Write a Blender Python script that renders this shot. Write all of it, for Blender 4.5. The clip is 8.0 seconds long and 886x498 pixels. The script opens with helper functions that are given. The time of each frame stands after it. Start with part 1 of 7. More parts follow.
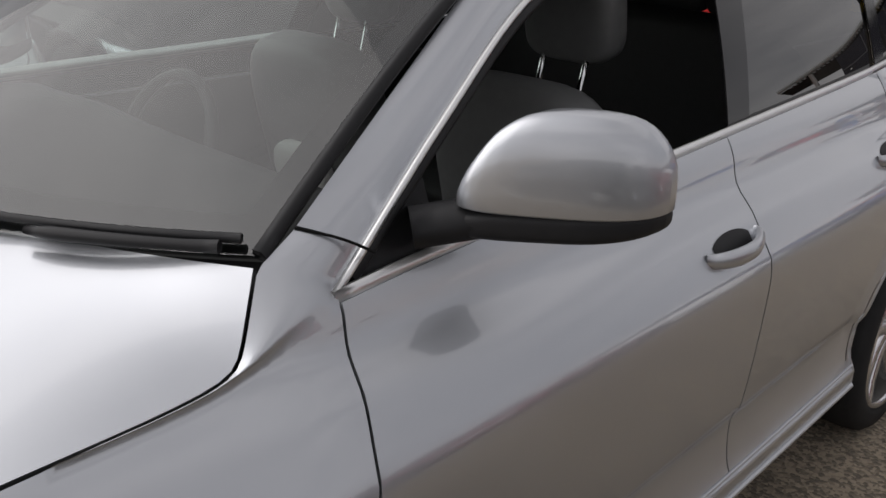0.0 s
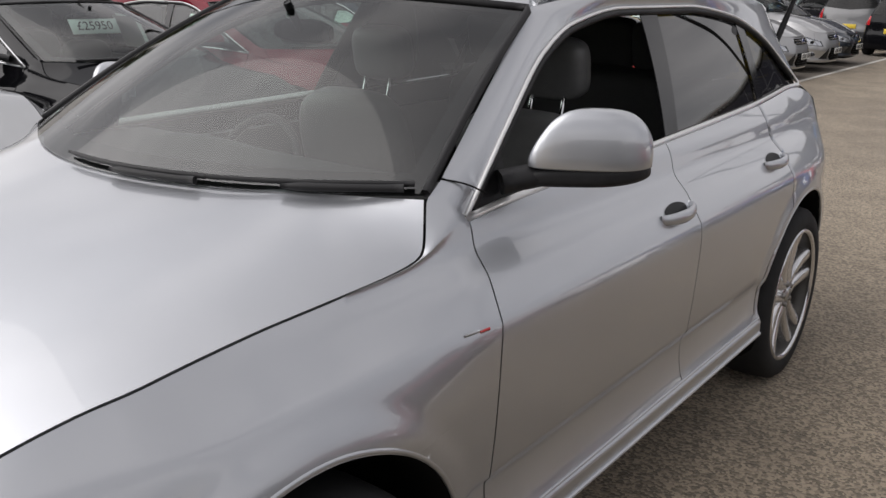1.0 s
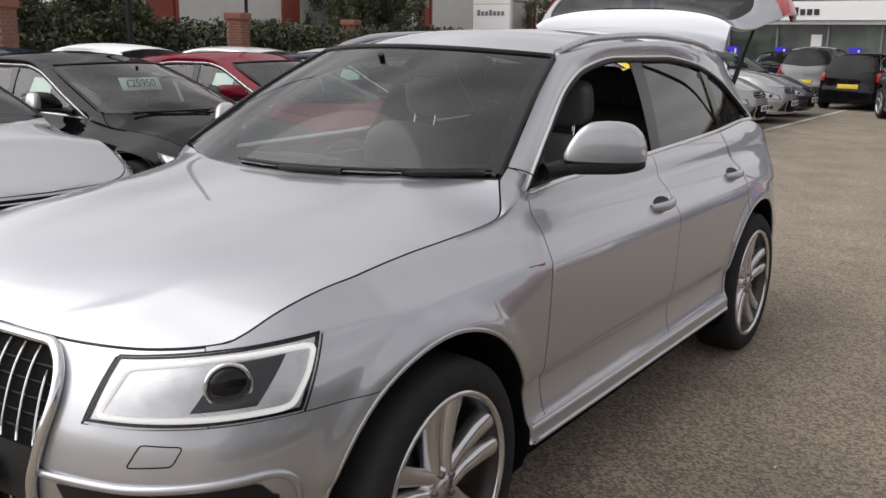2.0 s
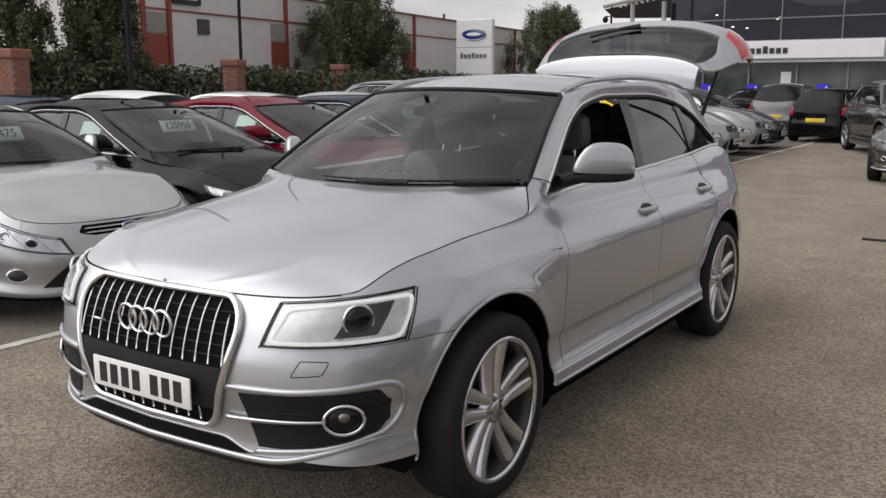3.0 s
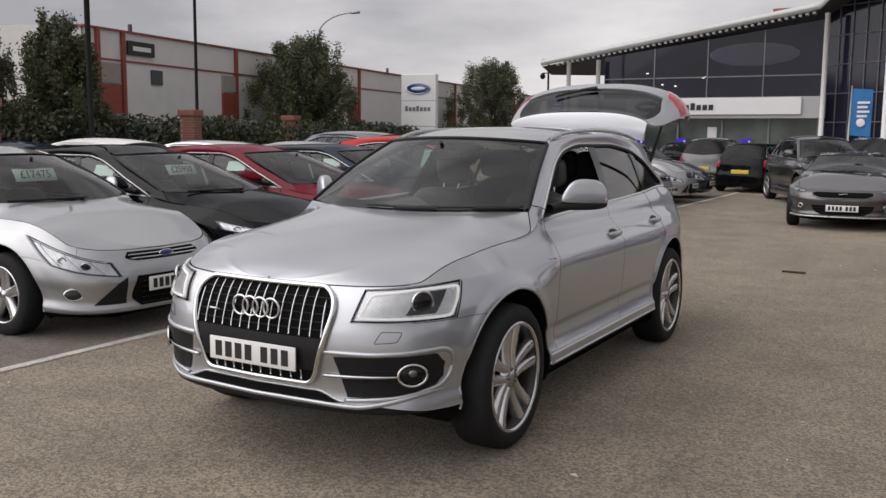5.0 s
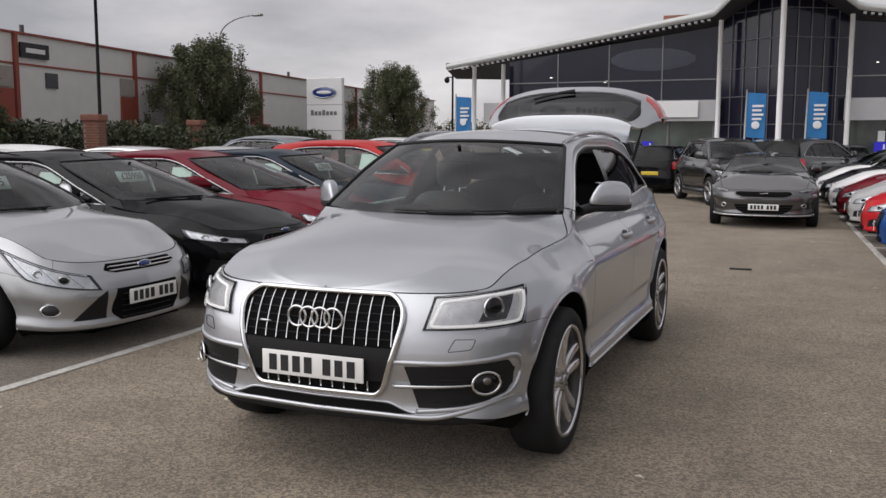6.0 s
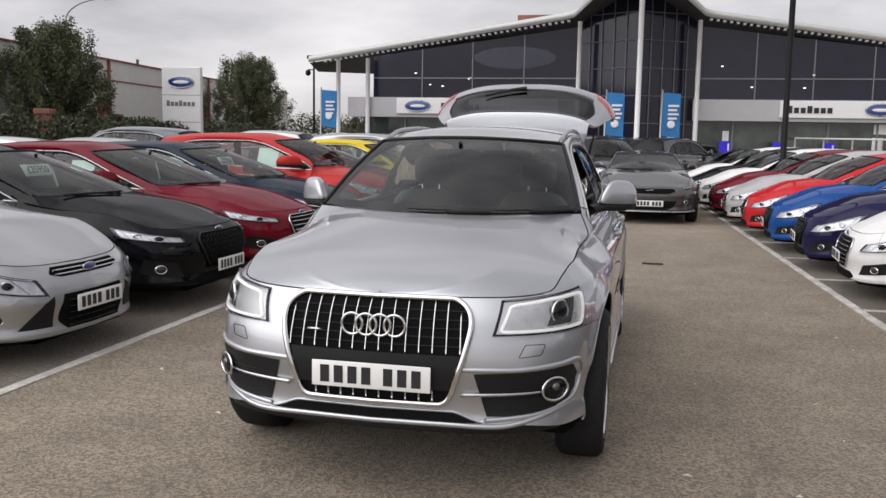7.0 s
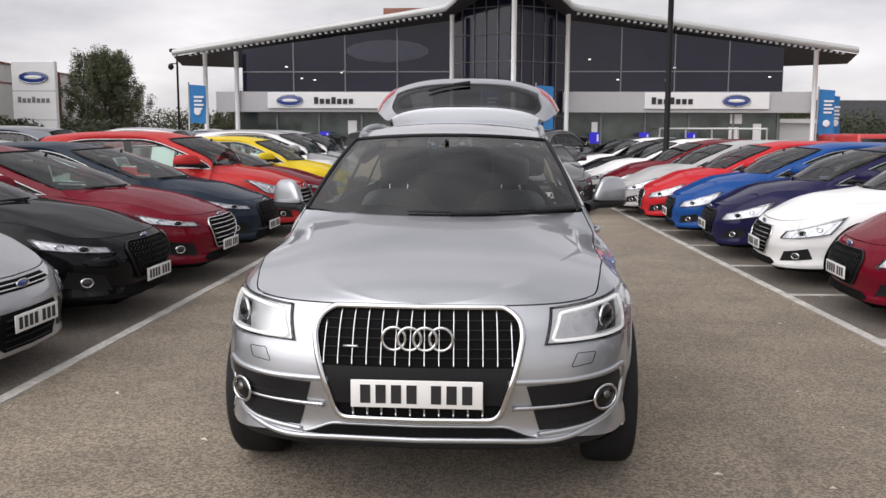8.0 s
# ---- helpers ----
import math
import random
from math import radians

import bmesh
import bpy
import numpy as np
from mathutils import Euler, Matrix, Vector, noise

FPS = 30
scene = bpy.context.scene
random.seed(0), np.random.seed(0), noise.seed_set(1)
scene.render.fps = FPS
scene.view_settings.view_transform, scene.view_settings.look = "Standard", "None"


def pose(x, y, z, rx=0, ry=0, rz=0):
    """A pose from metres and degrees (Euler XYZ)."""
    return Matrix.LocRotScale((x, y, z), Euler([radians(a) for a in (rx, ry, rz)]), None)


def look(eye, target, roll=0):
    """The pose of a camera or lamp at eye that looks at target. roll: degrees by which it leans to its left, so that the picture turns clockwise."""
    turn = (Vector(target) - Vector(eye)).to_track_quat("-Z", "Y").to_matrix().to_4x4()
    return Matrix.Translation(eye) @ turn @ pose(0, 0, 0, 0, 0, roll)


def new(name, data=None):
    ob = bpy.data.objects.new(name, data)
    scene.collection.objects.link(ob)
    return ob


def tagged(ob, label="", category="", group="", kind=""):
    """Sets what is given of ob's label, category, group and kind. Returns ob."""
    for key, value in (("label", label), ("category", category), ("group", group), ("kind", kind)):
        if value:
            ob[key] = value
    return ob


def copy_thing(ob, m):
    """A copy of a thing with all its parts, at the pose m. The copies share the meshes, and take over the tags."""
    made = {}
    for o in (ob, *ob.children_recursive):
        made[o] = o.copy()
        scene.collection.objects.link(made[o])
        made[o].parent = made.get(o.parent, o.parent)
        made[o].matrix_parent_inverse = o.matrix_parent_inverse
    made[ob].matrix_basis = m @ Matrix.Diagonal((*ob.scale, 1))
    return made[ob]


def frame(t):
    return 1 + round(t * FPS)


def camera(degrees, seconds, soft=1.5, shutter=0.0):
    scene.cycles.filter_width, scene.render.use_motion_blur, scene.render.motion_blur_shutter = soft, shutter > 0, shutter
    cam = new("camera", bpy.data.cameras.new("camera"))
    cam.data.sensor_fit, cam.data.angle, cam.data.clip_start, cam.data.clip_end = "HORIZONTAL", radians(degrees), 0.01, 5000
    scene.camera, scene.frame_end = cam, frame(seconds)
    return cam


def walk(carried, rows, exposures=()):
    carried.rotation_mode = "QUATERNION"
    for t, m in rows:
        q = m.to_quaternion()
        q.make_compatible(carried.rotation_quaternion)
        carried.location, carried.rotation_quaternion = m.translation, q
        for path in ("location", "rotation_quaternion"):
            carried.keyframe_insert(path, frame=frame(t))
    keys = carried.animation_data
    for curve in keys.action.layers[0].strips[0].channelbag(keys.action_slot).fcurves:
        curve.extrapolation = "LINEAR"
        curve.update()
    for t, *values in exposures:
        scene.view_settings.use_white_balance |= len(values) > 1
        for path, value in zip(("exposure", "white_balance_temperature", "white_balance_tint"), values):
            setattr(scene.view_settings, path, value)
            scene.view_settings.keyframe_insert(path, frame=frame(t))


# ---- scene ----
cam = camera(52.6, 8.0)
PATH = [
    (0, (1.584, 0.824, 1.597), (0.328, 2.19, 0.851), 2.1),
    (0.5, (1.679, 0.371, 1.608), (0.511, 1.858, 0.955), 1.7),
    (1, (1.865, -0.044, 1.607), (0.724, 1.495, 1.029), 1.4),
    (1.5, (2.023, -0.533, 1.588), (0.898, 1.04, 1.076), 1.3),
    (2.8, (2.492, -1.736, 1.581), (1.39, -0.109, 1.21), -0.0),
    (3, (2.549, -1.934, 1.587), (1.455, -0.299, 1.226), 0.0),
    (3.5, (2.736, -2.392, 1.586), (1.654, -0.747, 1.237), -0.1),
    (4, (2.813, -2.809, 1.582), (1.786, -1.122, 1.262), 0.0),
    (4.5, (2.924, -3.072, 1.586), (1.919, -1.364, 1.316), 0.1),
    (4.7, (2.89, -3.07, 1.58), (1.89, -1.358, 1.321), 0.4),
    (5.8, (2.238, -3.43, 1.561), (1.405, -1.626, 1.331), 0.1),
    (6, (2.043, -3.407, 1.559), (1.275, -1.576, 1.321), 0.2),
    (6.5, (1.578, -3.464, 1.556), (0.988, -1.569, 1.303), 0.9),
    (7, (1.091, -3.536, 1.563), (0.651, -1.6, 1.316), 1.0),
    (7.5, (0.656, -3.449, 1.579), (0.372, -1.485, 1.334), 0.3),
    (8, (0.325, -3.411, 1.58), (0.188, -1.432, 1.322), 0.2),
]
walk(cam, [(t, look(e, g, r)) for t, e, g, r in PATH], exposures=[(0.0, 0.46, 6550, 13), (0.7, 0.58, 6550, 13), (1.5, 0.76, 6600, 13), (3.0, 0.50, 6600, 14), (4.5, 0.40, 6600, 14), (6.0, 0.32, 6500, 14), (7.0, 0.56, 6500, 14), (8.0, 0.66, 6500, 14)])


# ---- world, sun and exposure ----
world = bpy.data.worlds.new("sky")
scene.world = world
world.use_nodes = True
wn, wl = world.node_tree.nodes, world.node_tree.links
wn.clear()
w_out = wn.new("ShaderNodeOutputWorld")
w_sky = wn.new("ShaderNodeTexSky")
w_sky.sky_type = "NISHITA"
w_sky.sun_disc = False
SUN_DIR = Vector((-0.54, -0.52, 0.66)).normalized()
w_sky.sun_elevation, w_sky.sun_rotation = math.asin(SUN_DIR.z), math.atan2(SUN_DIR.x, SUN_DIR.y)
w_bg = wn.new("ShaderNodeBackground")
w_bg.inputs["Strength"].default_value = 0.08
wl.new(w_sky.outputs["Color"], w_bg.inputs["Color"])
# a closed layer of cloud in front of the clear sky
w_co = wn.new("ShaderNodeTexCoord")
w_map = wn.new("ShaderNodeMapping")
w_map.inputs["Scale"].default_value = (1.0, 1.0, 3.2)
w_noise = wn.new("ShaderNodeTexNoise")
w_noise.inputs["Scale"].default_value = 2.3
w_noise.inputs["Detail"].default_value = 7
w_noise.inputs["Roughness"].default_value = 0.52
w_ramp = wn.new("ShaderNodeValToRGB")
w_ramp.color_ramp.elements[0].position = 0.36
w_ramp.color_ramp.elements[0].color = (0.40, 0.405, 0.425, 1)
w_ramp.color_ramp.elements[1].position = 0.66
w_ramp.color_ramp.elements[1].color = (0.90, 0.885, 0.88, 1)
w_bg2 = wn.new("ShaderNodeBackground")
w_bg2.inputs["Strength"].default_value = 0.82
w_mix = wn.new("ShaderNodeMixShader")
w_mix.inputs["Fac"].default_value = 0.93
wl.new(w_co.outputs["Generated"], w_map.inputs["Vector"])
wl.new(w_map.outputs["Vector"], w_noise.inputs["Vector"])
wl.new(w_noise.outputs["Fac"], w_ramp.inputs["Fac"])
w_dot = wn.new("ShaderNodeVectorMath")
w_dot.operation = "DOT_PRODUCT"
w_dot.inputs[1].default_value = SUN_DIR
w_glow = wn.new("ShaderNodeMapRange")
w_glow.interpolation_type = "SMOOTHSTEP"
w_glow.inputs["From Min"].default_value, w_glow.inputs["From Max"].default_value = 0.15, 1.0
w_glow.inputs["To Min"].default_value, w_glow.inputs["To Max"].default_value = 0.0, 0.45
w_sep = wn.new("ShaderNodeSeparateXYZ")
w_hor = wn.new("ShaderNodeMapRange")
w_hor.inputs["From Min"].default_value, w_hor.inputs["From Max"].default_value = 0.05, 0.40
w_hor.inputs["To Min"].default_value, w_hor.inputs["To Max"].default_value = 0.93, 0.76
w_mul = wn.new("ShaderNodeMix")
w_mul.data_type, w_mul.blend_type = "RGBA", "MULTIPLY"
w_mul.inputs["Factor"].default_value = 1
wl.new(w_co.outputs["Generated"], w_dot.inputs[0])
wl.new(w_dot.outputs["Value"], w_glow.inputs["Value"])
wl.new(w_co.outputs["Generated"], w_sep.inputs[0])
wl.new(w_sep.outputs["Z"], w_hor.inputs["Value"])
wl.new(w_ramp.outputs["Color"], w_mul.inputs[6])
wl.new(w_hor.outputs["Result"], w_mul.inputs[7])
w_add = wn.new("ShaderNodeMix")
w_add.data_type, w_add.blend_type = "RGBA", "ADD"
w_add.inputs["Factor"].default_value = 1
wl.new(w_mul.outputs[2], w_add.inputs[6])
w_disc = wn.new("ShaderNodeMapRange")
w_disc.interpolation_type = "SMOOTHSTEP"
w_disc.inputs["From Min"].default_value, w_disc.inputs["From Max"].default_value = 0.60, 1.0
w_disc.inputs["To Min"].default_value, w_disc.inputs["To Max"].default_value = 0.0, 0.95
wl.new(w_dot.outputs["Value"], w_disc.inputs["Value"])
w_both = wn.new("ShaderNodeMath")
wl.new(w_glow.outputs["Result"], w_both.inputs[0])
wl.new(w_disc.outputs["Result"], w_both.inputs[1])
wl.new(w_both.outputs[0], w_add.inputs[7])
wl.new(w_add.outputs[2], w_bg2.inputs["Color"])
wl.new(w_bg.outputs["Background"], w_mix.inputs[1])
wl.new(w_bg2.outputs["Background"], w_mix.inputs[2])
wl.new(w_mix.outputs["Shader"], w_out.inputs["Surface"])

sun_data = bpy.data.lights.new("sun", "SUN")
sun_data.energy, sun_data.angle, sun_data.color = 0.5, radians(90), (1.0, 0.97, 0.92)
sun = new("sun", sun_data)
sun.matrix_world = look(SUN_DIR * 30, (0, 0, 0))


# ---- materials ----
def material(name):
    m = bpy.data.materials.new(name)
    m.use_nodes = True
    nodes, links = m.node_tree.nodes, m.node_tree.links
    return m, nodes, links, nodes["Principled BSDF"]


def plain(name, color, rough=0.5, metal=0.0, vary=0.12, scale=30.0, bump=0.0, coat=0.0, spec=0.5):
    """A surface with grain at two scales in colour and roughness."""
    m, nodes, links, p = material(name)
    p.inputs["Metallic"].default_value = metal
    p.inputs["Coat Weight"].default_value = coat
    p.inputs["Specular IOR Level"].default_value = spec
    co = nodes.new("ShaderNodeTexCoord")
    n1, n2 = nodes.new("ShaderNodeTexNoise"), nodes.new("ShaderNodeTexNoise")
    n1.inputs["Scale"].default_value, n1.inputs["Detail"].default_value = scale, 4
    n2.inputs["Scale"].default_value, n2.inputs["Detail"].default_value = scale / 9, 3
    for n in (n1, n2):
        links.new(co.outputs["Object"], n.inputs["Vector"])
    add = nodes.new("ShaderNodeMath")
    add.operation = "ADD"
    links.new(n1.outputs["Fac"], add.inputs[0])
    links.new(n2.outputs["Fac"], add.inputs[1])
    ramp = nodes.new("ShaderNodeMapRange")
    ramp.inputs["From Min"].default_value, ramp.inputs["From Max"].default_value = 0.6, 1.4
    ramp.inputs["To Min"].default_value, ramp.inputs["To Max"].default_value = 1 - vary, 1 + vary
    links.new(add.outputs[0], ramp.inputs["Value"])
    mul = nodes.new("ShaderNodeMix")
    mul.data_type, mul.blend_type = "RGBA", "MULTIPLY"
    mul.inputs["Factor"].default_value = 1
    mul.inputs[6].default_value = (*color, 1)
    links.new(ramp.outputs["Result"], mul.inputs[7])
    links.new(mul.outputs[2], p.inputs["Base Color"])
    r2 = nodes.new("ShaderNodeMapRange")
    r2.inputs["From Min"].default_value, r2.inputs["From Max"].default_value = 0.3, 0.7
    r2.inputs["To Min"].default_value, r2.inputs["To Max"].default_value = max(rough - 0.06, 0.0), min(rough + 0.06, 1.0)
    links.new(n2.outputs["Fac"], r2.inputs["Value"])
    links.new(r2.outputs["Result"], p.inputs["Roughness"])
    if bump:
        b = nodes.new("ShaderNodeBump")
        b.inputs["Strength"].default_value, b.inputs["Distance"].default_value = 0.6, bump
        links.new(n1.outputs["Fac"], b.inputs["Height"])
        links.new(b.outputs["Normal"], p.inputs["Normal"])
    return m


def car_paint(name, metal):
    """Lacquered paint in the object's own colour, with flakes and a film of dust."""
    m, nodes, links, p = material(name)
    p.inputs["Metallic"].default_value = metal
    p.inputs["Coat Weight"].default_value = 1.0 if metal else 0.42
    p.inputs["Coat Roughness"].default_value = 0.02
    p.inputs["Coat IOR"].default_value = 1.8 if metal else 1.5
    p.inputs["Specular IOR Level"].default_value = 0.5 if metal else 0.0
    info = nodes.new("ShaderNodeObjectInfo")
    co = nodes.new("ShaderNodeTexCoord")
    du = nodes.new("ShaderNodeTexNoise")
    du.inputs["Scale"].default_value, du.inputs["Detail"].default_value = 3.0, 4
    links.new(co.outputs["Object"], du.inputs["Vector"])
    r1 = nodes.new("ShaderNodeMapRange")
    r1.inputs["From Min"].default_value, r1.inputs["From Max"].default_value = 0.3, 0.7
    r1.inputs["To Min"].default_value, r1.inputs["To Max"].default_value = 0.97, 1.03
    links.new(du.outputs["Fac"], r1.inputs["Value"])
    mul = nodes.new("ShaderNodeMix")
    mul.data_type, mul.blend_type = "RGBA", "MULTIPLY"
    mul.inputs["Factor"].default_value = 1
    links.new(info.outputs["Color"], mul.inputs[6])
    links.new(r1.outputs["Result"], mul.inputs[7])
    links.new(mul.outputs[2], p.inputs["Base Color"])
    r2 = nodes.new("ShaderNodeMapRange")
    r2.inputs["From Min"].default_value, r2.inputs["From Max"].default_value = 0.3, 0.75
    r2.inputs["To Min"].default_value, r2.inputs["To Max"].default_value = (0.37, 0.42) if metal else (0.30, 0.35)
    links.new(du.outputs["Fac"], r2.inputs["Value"])
    links.new(r2.outputs["Result"], p.inputs["Roughness"])
    return m


def thin_glass(name, tint, through_share, rough=0.0, gloss_ior=1.75):
    """A thin pane: tinted, clear from both sides, with a Fresnel gloss."""
    m = bpy.data.materials.new(name)
    m.use_nodes = True
    nodes, links = m.node_tree.nodes, m.node_tree.links
    nodes.clear()
    out = nodes.new("ShaderNodeOutputMaterial")
    clear, gloss, mix = nodes.new("ShaderNodeBsdfTransparent"), nodes.new("ShaderNodeBsdfGlossy"), nodes.new("ShaderNodeMixShader")
    clear.inputs["Color"].default_value = (*[c * through_share for c in tint], 1)
    gloss.inputs["Roughness"].default_value = rough
    fre = nodes.new("ShaderNodeFresnel")
    fre.inputs["IOR"].default_value = gloss_ior
    links.new(fre.outputs["Fac"], mix.inputs["Fac"])
    links.new(clear.outputs[0], mix.inputs[1])
    links.new(gloss.outputs[0], mix.inputs[2])
    links.new(mix.outputs[0], out.inputs["Surface"])
    return m


def glowing(name, color, strength):
    m, nodes, links, p = material(name)
    p.inputs["Base Color"].default_value = (*color, 1)
    p.inputs["Emission Color"].default_value = (*color, 1)
    p.inputs["Emission Strength"].default_value = strength
    return m


PAINT = car_paint("metallic_paint", 0.86)
SOLID = car_paint("solid_paint", 0.0)
BLACK = plain("black_plastic", (0.012, 0.012, 0.013), 0.5, vary=0.2, scale=60, spec=0.25)
GLOSSBLACK = plain("gloss_black_trim", (0.008, 0.008, 0.009), 0.12, spec=0.3)
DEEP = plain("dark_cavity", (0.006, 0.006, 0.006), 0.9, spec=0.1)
CHROME = plain("chrome", (0.72, 0.73, 0.74), 0.10, 1.0, vary=0.04)
SATIN = plain("satin_aluminium", (0.55, 0.56, 0.57), 0.28, 1.0, vary=0.05)
TRIM = plain("bright_window_trim", (0.80, 0.80, 0.79), 0.34, 0.9, vary=0.04)
ALLOY = plain("wheel_alloy", (0.68, 0.68, 0.69), 0.20, 0.95, vary=0.08, scale=20)
DARKALLOY = plain("dark_wheel_alloy", (0.10, 0.10, 0.105), 0.32, 0.7, vary=0.1, scale=20)
RUBBER = plain("tyre_rubber", (0.017, 0.017, 0.018), 0.8, vary=0.25, scale=25, bump=0.002, spec=0.25)
STEEL = plain("brake_steel", (0.22, 0.21, 0.2), 0.4, 1.0, vary=0.2)
GLASS = thin_glass("clear_glass", (0.86, 0.97, 0.92), 0.86, gloss_ior=1.62)
SCREEN = thin_glass("laminated_screen", (0.86, 0.95, 0.92), 0.60, gloss_ior=1.78)
PRIVACY = thin_glass("privacy_glass", (0.55, 0.57, 0.60), 0.05, gloss_ior=2.0)
LENS = thin_glass("lamp_lens", (0.97, 0.98, 1.0), 0.95, gloss_ior=1.4)
REARPANE = thin_glass("rear_glass", (0.5, 0.52, 0.55), 0.10, gloss_ior=1.38)
DARKPANE = thin_glass("dark_rear_glass", (0.5, 0.52, 0.55), 0.10)
REFLECTOR = plain("lamp_reflector", (0.78, 0.79, 0.80), 0.24, 0.6, vary=0.35, scale=22)
LED = glowing("daytime_led", (0.9, 0.89, 0.86), 0.30)
REDLAMP = plain("red_lamp", (0.45, 0.012, 0.016), 0.12, coat=1.0)
AMBER = plain("amber_lamp", (0.6, 0.22, 0.03), 0.15, coat=1.0)
PLATEWHITE = plain("plate_white", (0.80, 0.80, 0.78), 0.35, vary=0.04)
PLATEYELLOW = plain("plate_yellow", (0.75, 0.55, 0.06), 0.35, vary=0.04)
INK = plain("black_ink", (0.015, 0.015, 0.016), 0.5)
LEATHER = plain("black_leather", (0.040, 0.040, 0.041), 0.6, vary=0.12, scale=40)
SEATHIDE = plain("grey_seat_leather", (0.095, 0.097, 0.097), 0.45, vary=0.12, scale=40)
GREYCLOTH = plain("grey_upholstery", (0.66, 0.66, 0.64), 0.8, vary=0.06, scale=60)
CARD = plain("price_card", (0.80, 0.90, 0.86), 0.6, vary=0.05)


# ---- mesh helpers ----
def mesh_object(name, verts, faces, mat, smooth=True):
    me = bpy.data.meshes.new(name)
    me.from_pydata([tuple(map(float, v)) for v in verts], [], [tuple(map(int, f)) for f in faces])
    if mat:
        me.materials.append(mat)
    me.polygons.foreach_set("use_smooth", [smooth] * len(me.polygons))
    me.update()
    return new(name, me)


def holder(name, m=None):
    ob = new(name)
    ob.empty_display_size = 0.2
    if m is not None:
        ob.matrix_world = m
    return ob


def child(ob, parent, label=""):
    ob.parent = parent
    return tagged(ob, label)


def part(name, bm, mat, parent, label="", smooth=True):
    me = bpy.data.meshes.new(name)
    bm.to_mesh(me)
    bm.free()
    me.materials.append(mat)
    me.polygons.foreach_set("use_smooth", [smooth] * len(me.polygons))
    return child(new(name, me), parent, label)


def raw(name, vf, mat, parent, label="", smooth=True):
    return child(mesh_object(name, vf[0], vf[1], mat, smooth), parent, label)


def join(*pieces):
    """Joins (verts, faces) pairs into one pair."""
    vs, fs, n = [], [], 0
    for v, f in pieces:
        v = np.asarray(v, float)
        vs.append(v)
        fs += [tuple(i + n for i in q) for q in f]
        n += len(v)
    return np.concatenate(vs), fs


def box(x0, x1, y0, y1, z0, z1):
    v = [(x, y, z) for x in (x0, x1) for y in (y0, y1) for z in (z0, z1)]
    return np.array(v, float), [(0, 1, 3, 2), (4, 6, 7, 5), (0, 4, 5, 1), (2, 3, 7, 6), (0, 2, 6, 4), (1, 5, 7, 3)]


def bevel_box(x0, x1, y0, y1, z0, z1, r=0.01, seg=2):
    bm = bmesh.new()
    v, f = box(x0, x1, y0, y1, z0, z1)
    vs = [bm.verts.new(p) for p in v]
    for q in f:
        bm.faces.new([vs[i] for i in q])
    bmesh.ops.recalc_face_normals(bm, faces=bm.faces)
    bmesh.ops.bevel(bm, geom=list(bm.edges), offset=r, segments=seg, affect="EDGES", profile=0.5)
    return bm


def pchip(xs, ys):
    """A smooth curve through knots, without overshoot."""
    xs, ys = np.asarray(xs, float), np.asarray(ys, float)
    h, d = np.diff(xs), np.diff(ys) / np.diff(xs)
    m = np.zeros_like(xs)
    m[0], m[-1] = d[0], d[-1]
    same = d[:-1] * d[1:] > 0
    w1, w2 = 2 * h[1:] + h[:-1], h[1:] + 2 * h[:-1]
    with np.errstate(divide="ignore", invalid="ignore"):
        m[1:-1] = np.where(same, (w1 + w2) / (w1 / d[:-1] + w2 / d[1:]), 0)

    def f(x):
        x = np.asarray(x, float)
        i = np.clip(np.searchsorted(xs, x) - 1, 0, len(h) - 1)
        t = (x - xs[i]) / h[i]
        inside = (ys[i] * (1 + 2 * t) * (1 - t) ** 2 + m[i] * h[i] * t * (1 - t) ** 2
                  + ys[i + 1] * t * t * (3 - 2 * t) + m[i + 1] * h[i] * t * t * (t - 1))
        return np.where(x < xs[0], ys[0] + m[0] * (x - xs[0]), np.where(x > xs[-1], ys[-1] + m[-1] * (x - xs[-1]), inside))
    return f


def smooth01(x):
    x = np.clip(x, 0, 1)
    return x * x * (3 - 2 * x)


def grid_faces(nu, nv, keep=None):
    out = []
    for i in range(nu - 1):
        for j in range(nv - 1):
            if keep is None or keep[i, j]:
                out.append((i * nv + j, (i + 1) * nv + j, (i + 1) * nv + j + 1, i * nv + j + 1))
    return out


def normals(P, centre):
    """The outward normals of a grid of points."""
    du, dv = np.gradient(P, axis=0), np.gradient(P, axis=1)
    n = np.cross(du, dv)
    n /= np.maximum(np.linalg.norm(n, axis=2, keepdims=True), 1e-9)
    flip = np.sum(n * (P - centre), axis=2, keepdims=True).mean() < 0
    return -n if flip else n


def sheet(P, depth=0.012, centre=(0, 2.3, 0.6), keep=None):
    """A panel from a grid of points, its rim turned inwards."""
    nu, nv = P.shape[:2]
    verts, faces = [P.reshape(-1, 3)], grid_faces(nu, nv, keep)
    raw_n = np.cross(np.gradient(P, axis=0), np.gradient(P, axis=1))
    turned = np.sum(raw_n * normals(P, np.array(centre))) < 0
    if turned:
        faces = [tuple(reversed(q)) for q in faces]
    if depth and keep is None:
        rim = [(i, 0) for i in range(nu)] + [(nu - 1, j) for j in range(1, nv)] + [(i, nv - 1) for i in range(nu - 2, -1, -1)] + [(0, j) for j in range(nv - 2, 0, -1)]
        n = normals(P, np.array(centre))
        inner = np.array([P[i, j] - n[i, j] * depth for i, j in rim])
        k = len(rim)
        verts.append(np.array([P[i, j] for i, j in rim]))
        verts.append(inner)
        o, a = nu * nv, nu * nv + k
        for q in range(k):
            r = (q + 1) % k
            side = (o + q, o + r, a + r, a + q)
            faces.append(side if turned else tuple(reversed(side)))
    return np.concatenate(verts), faces


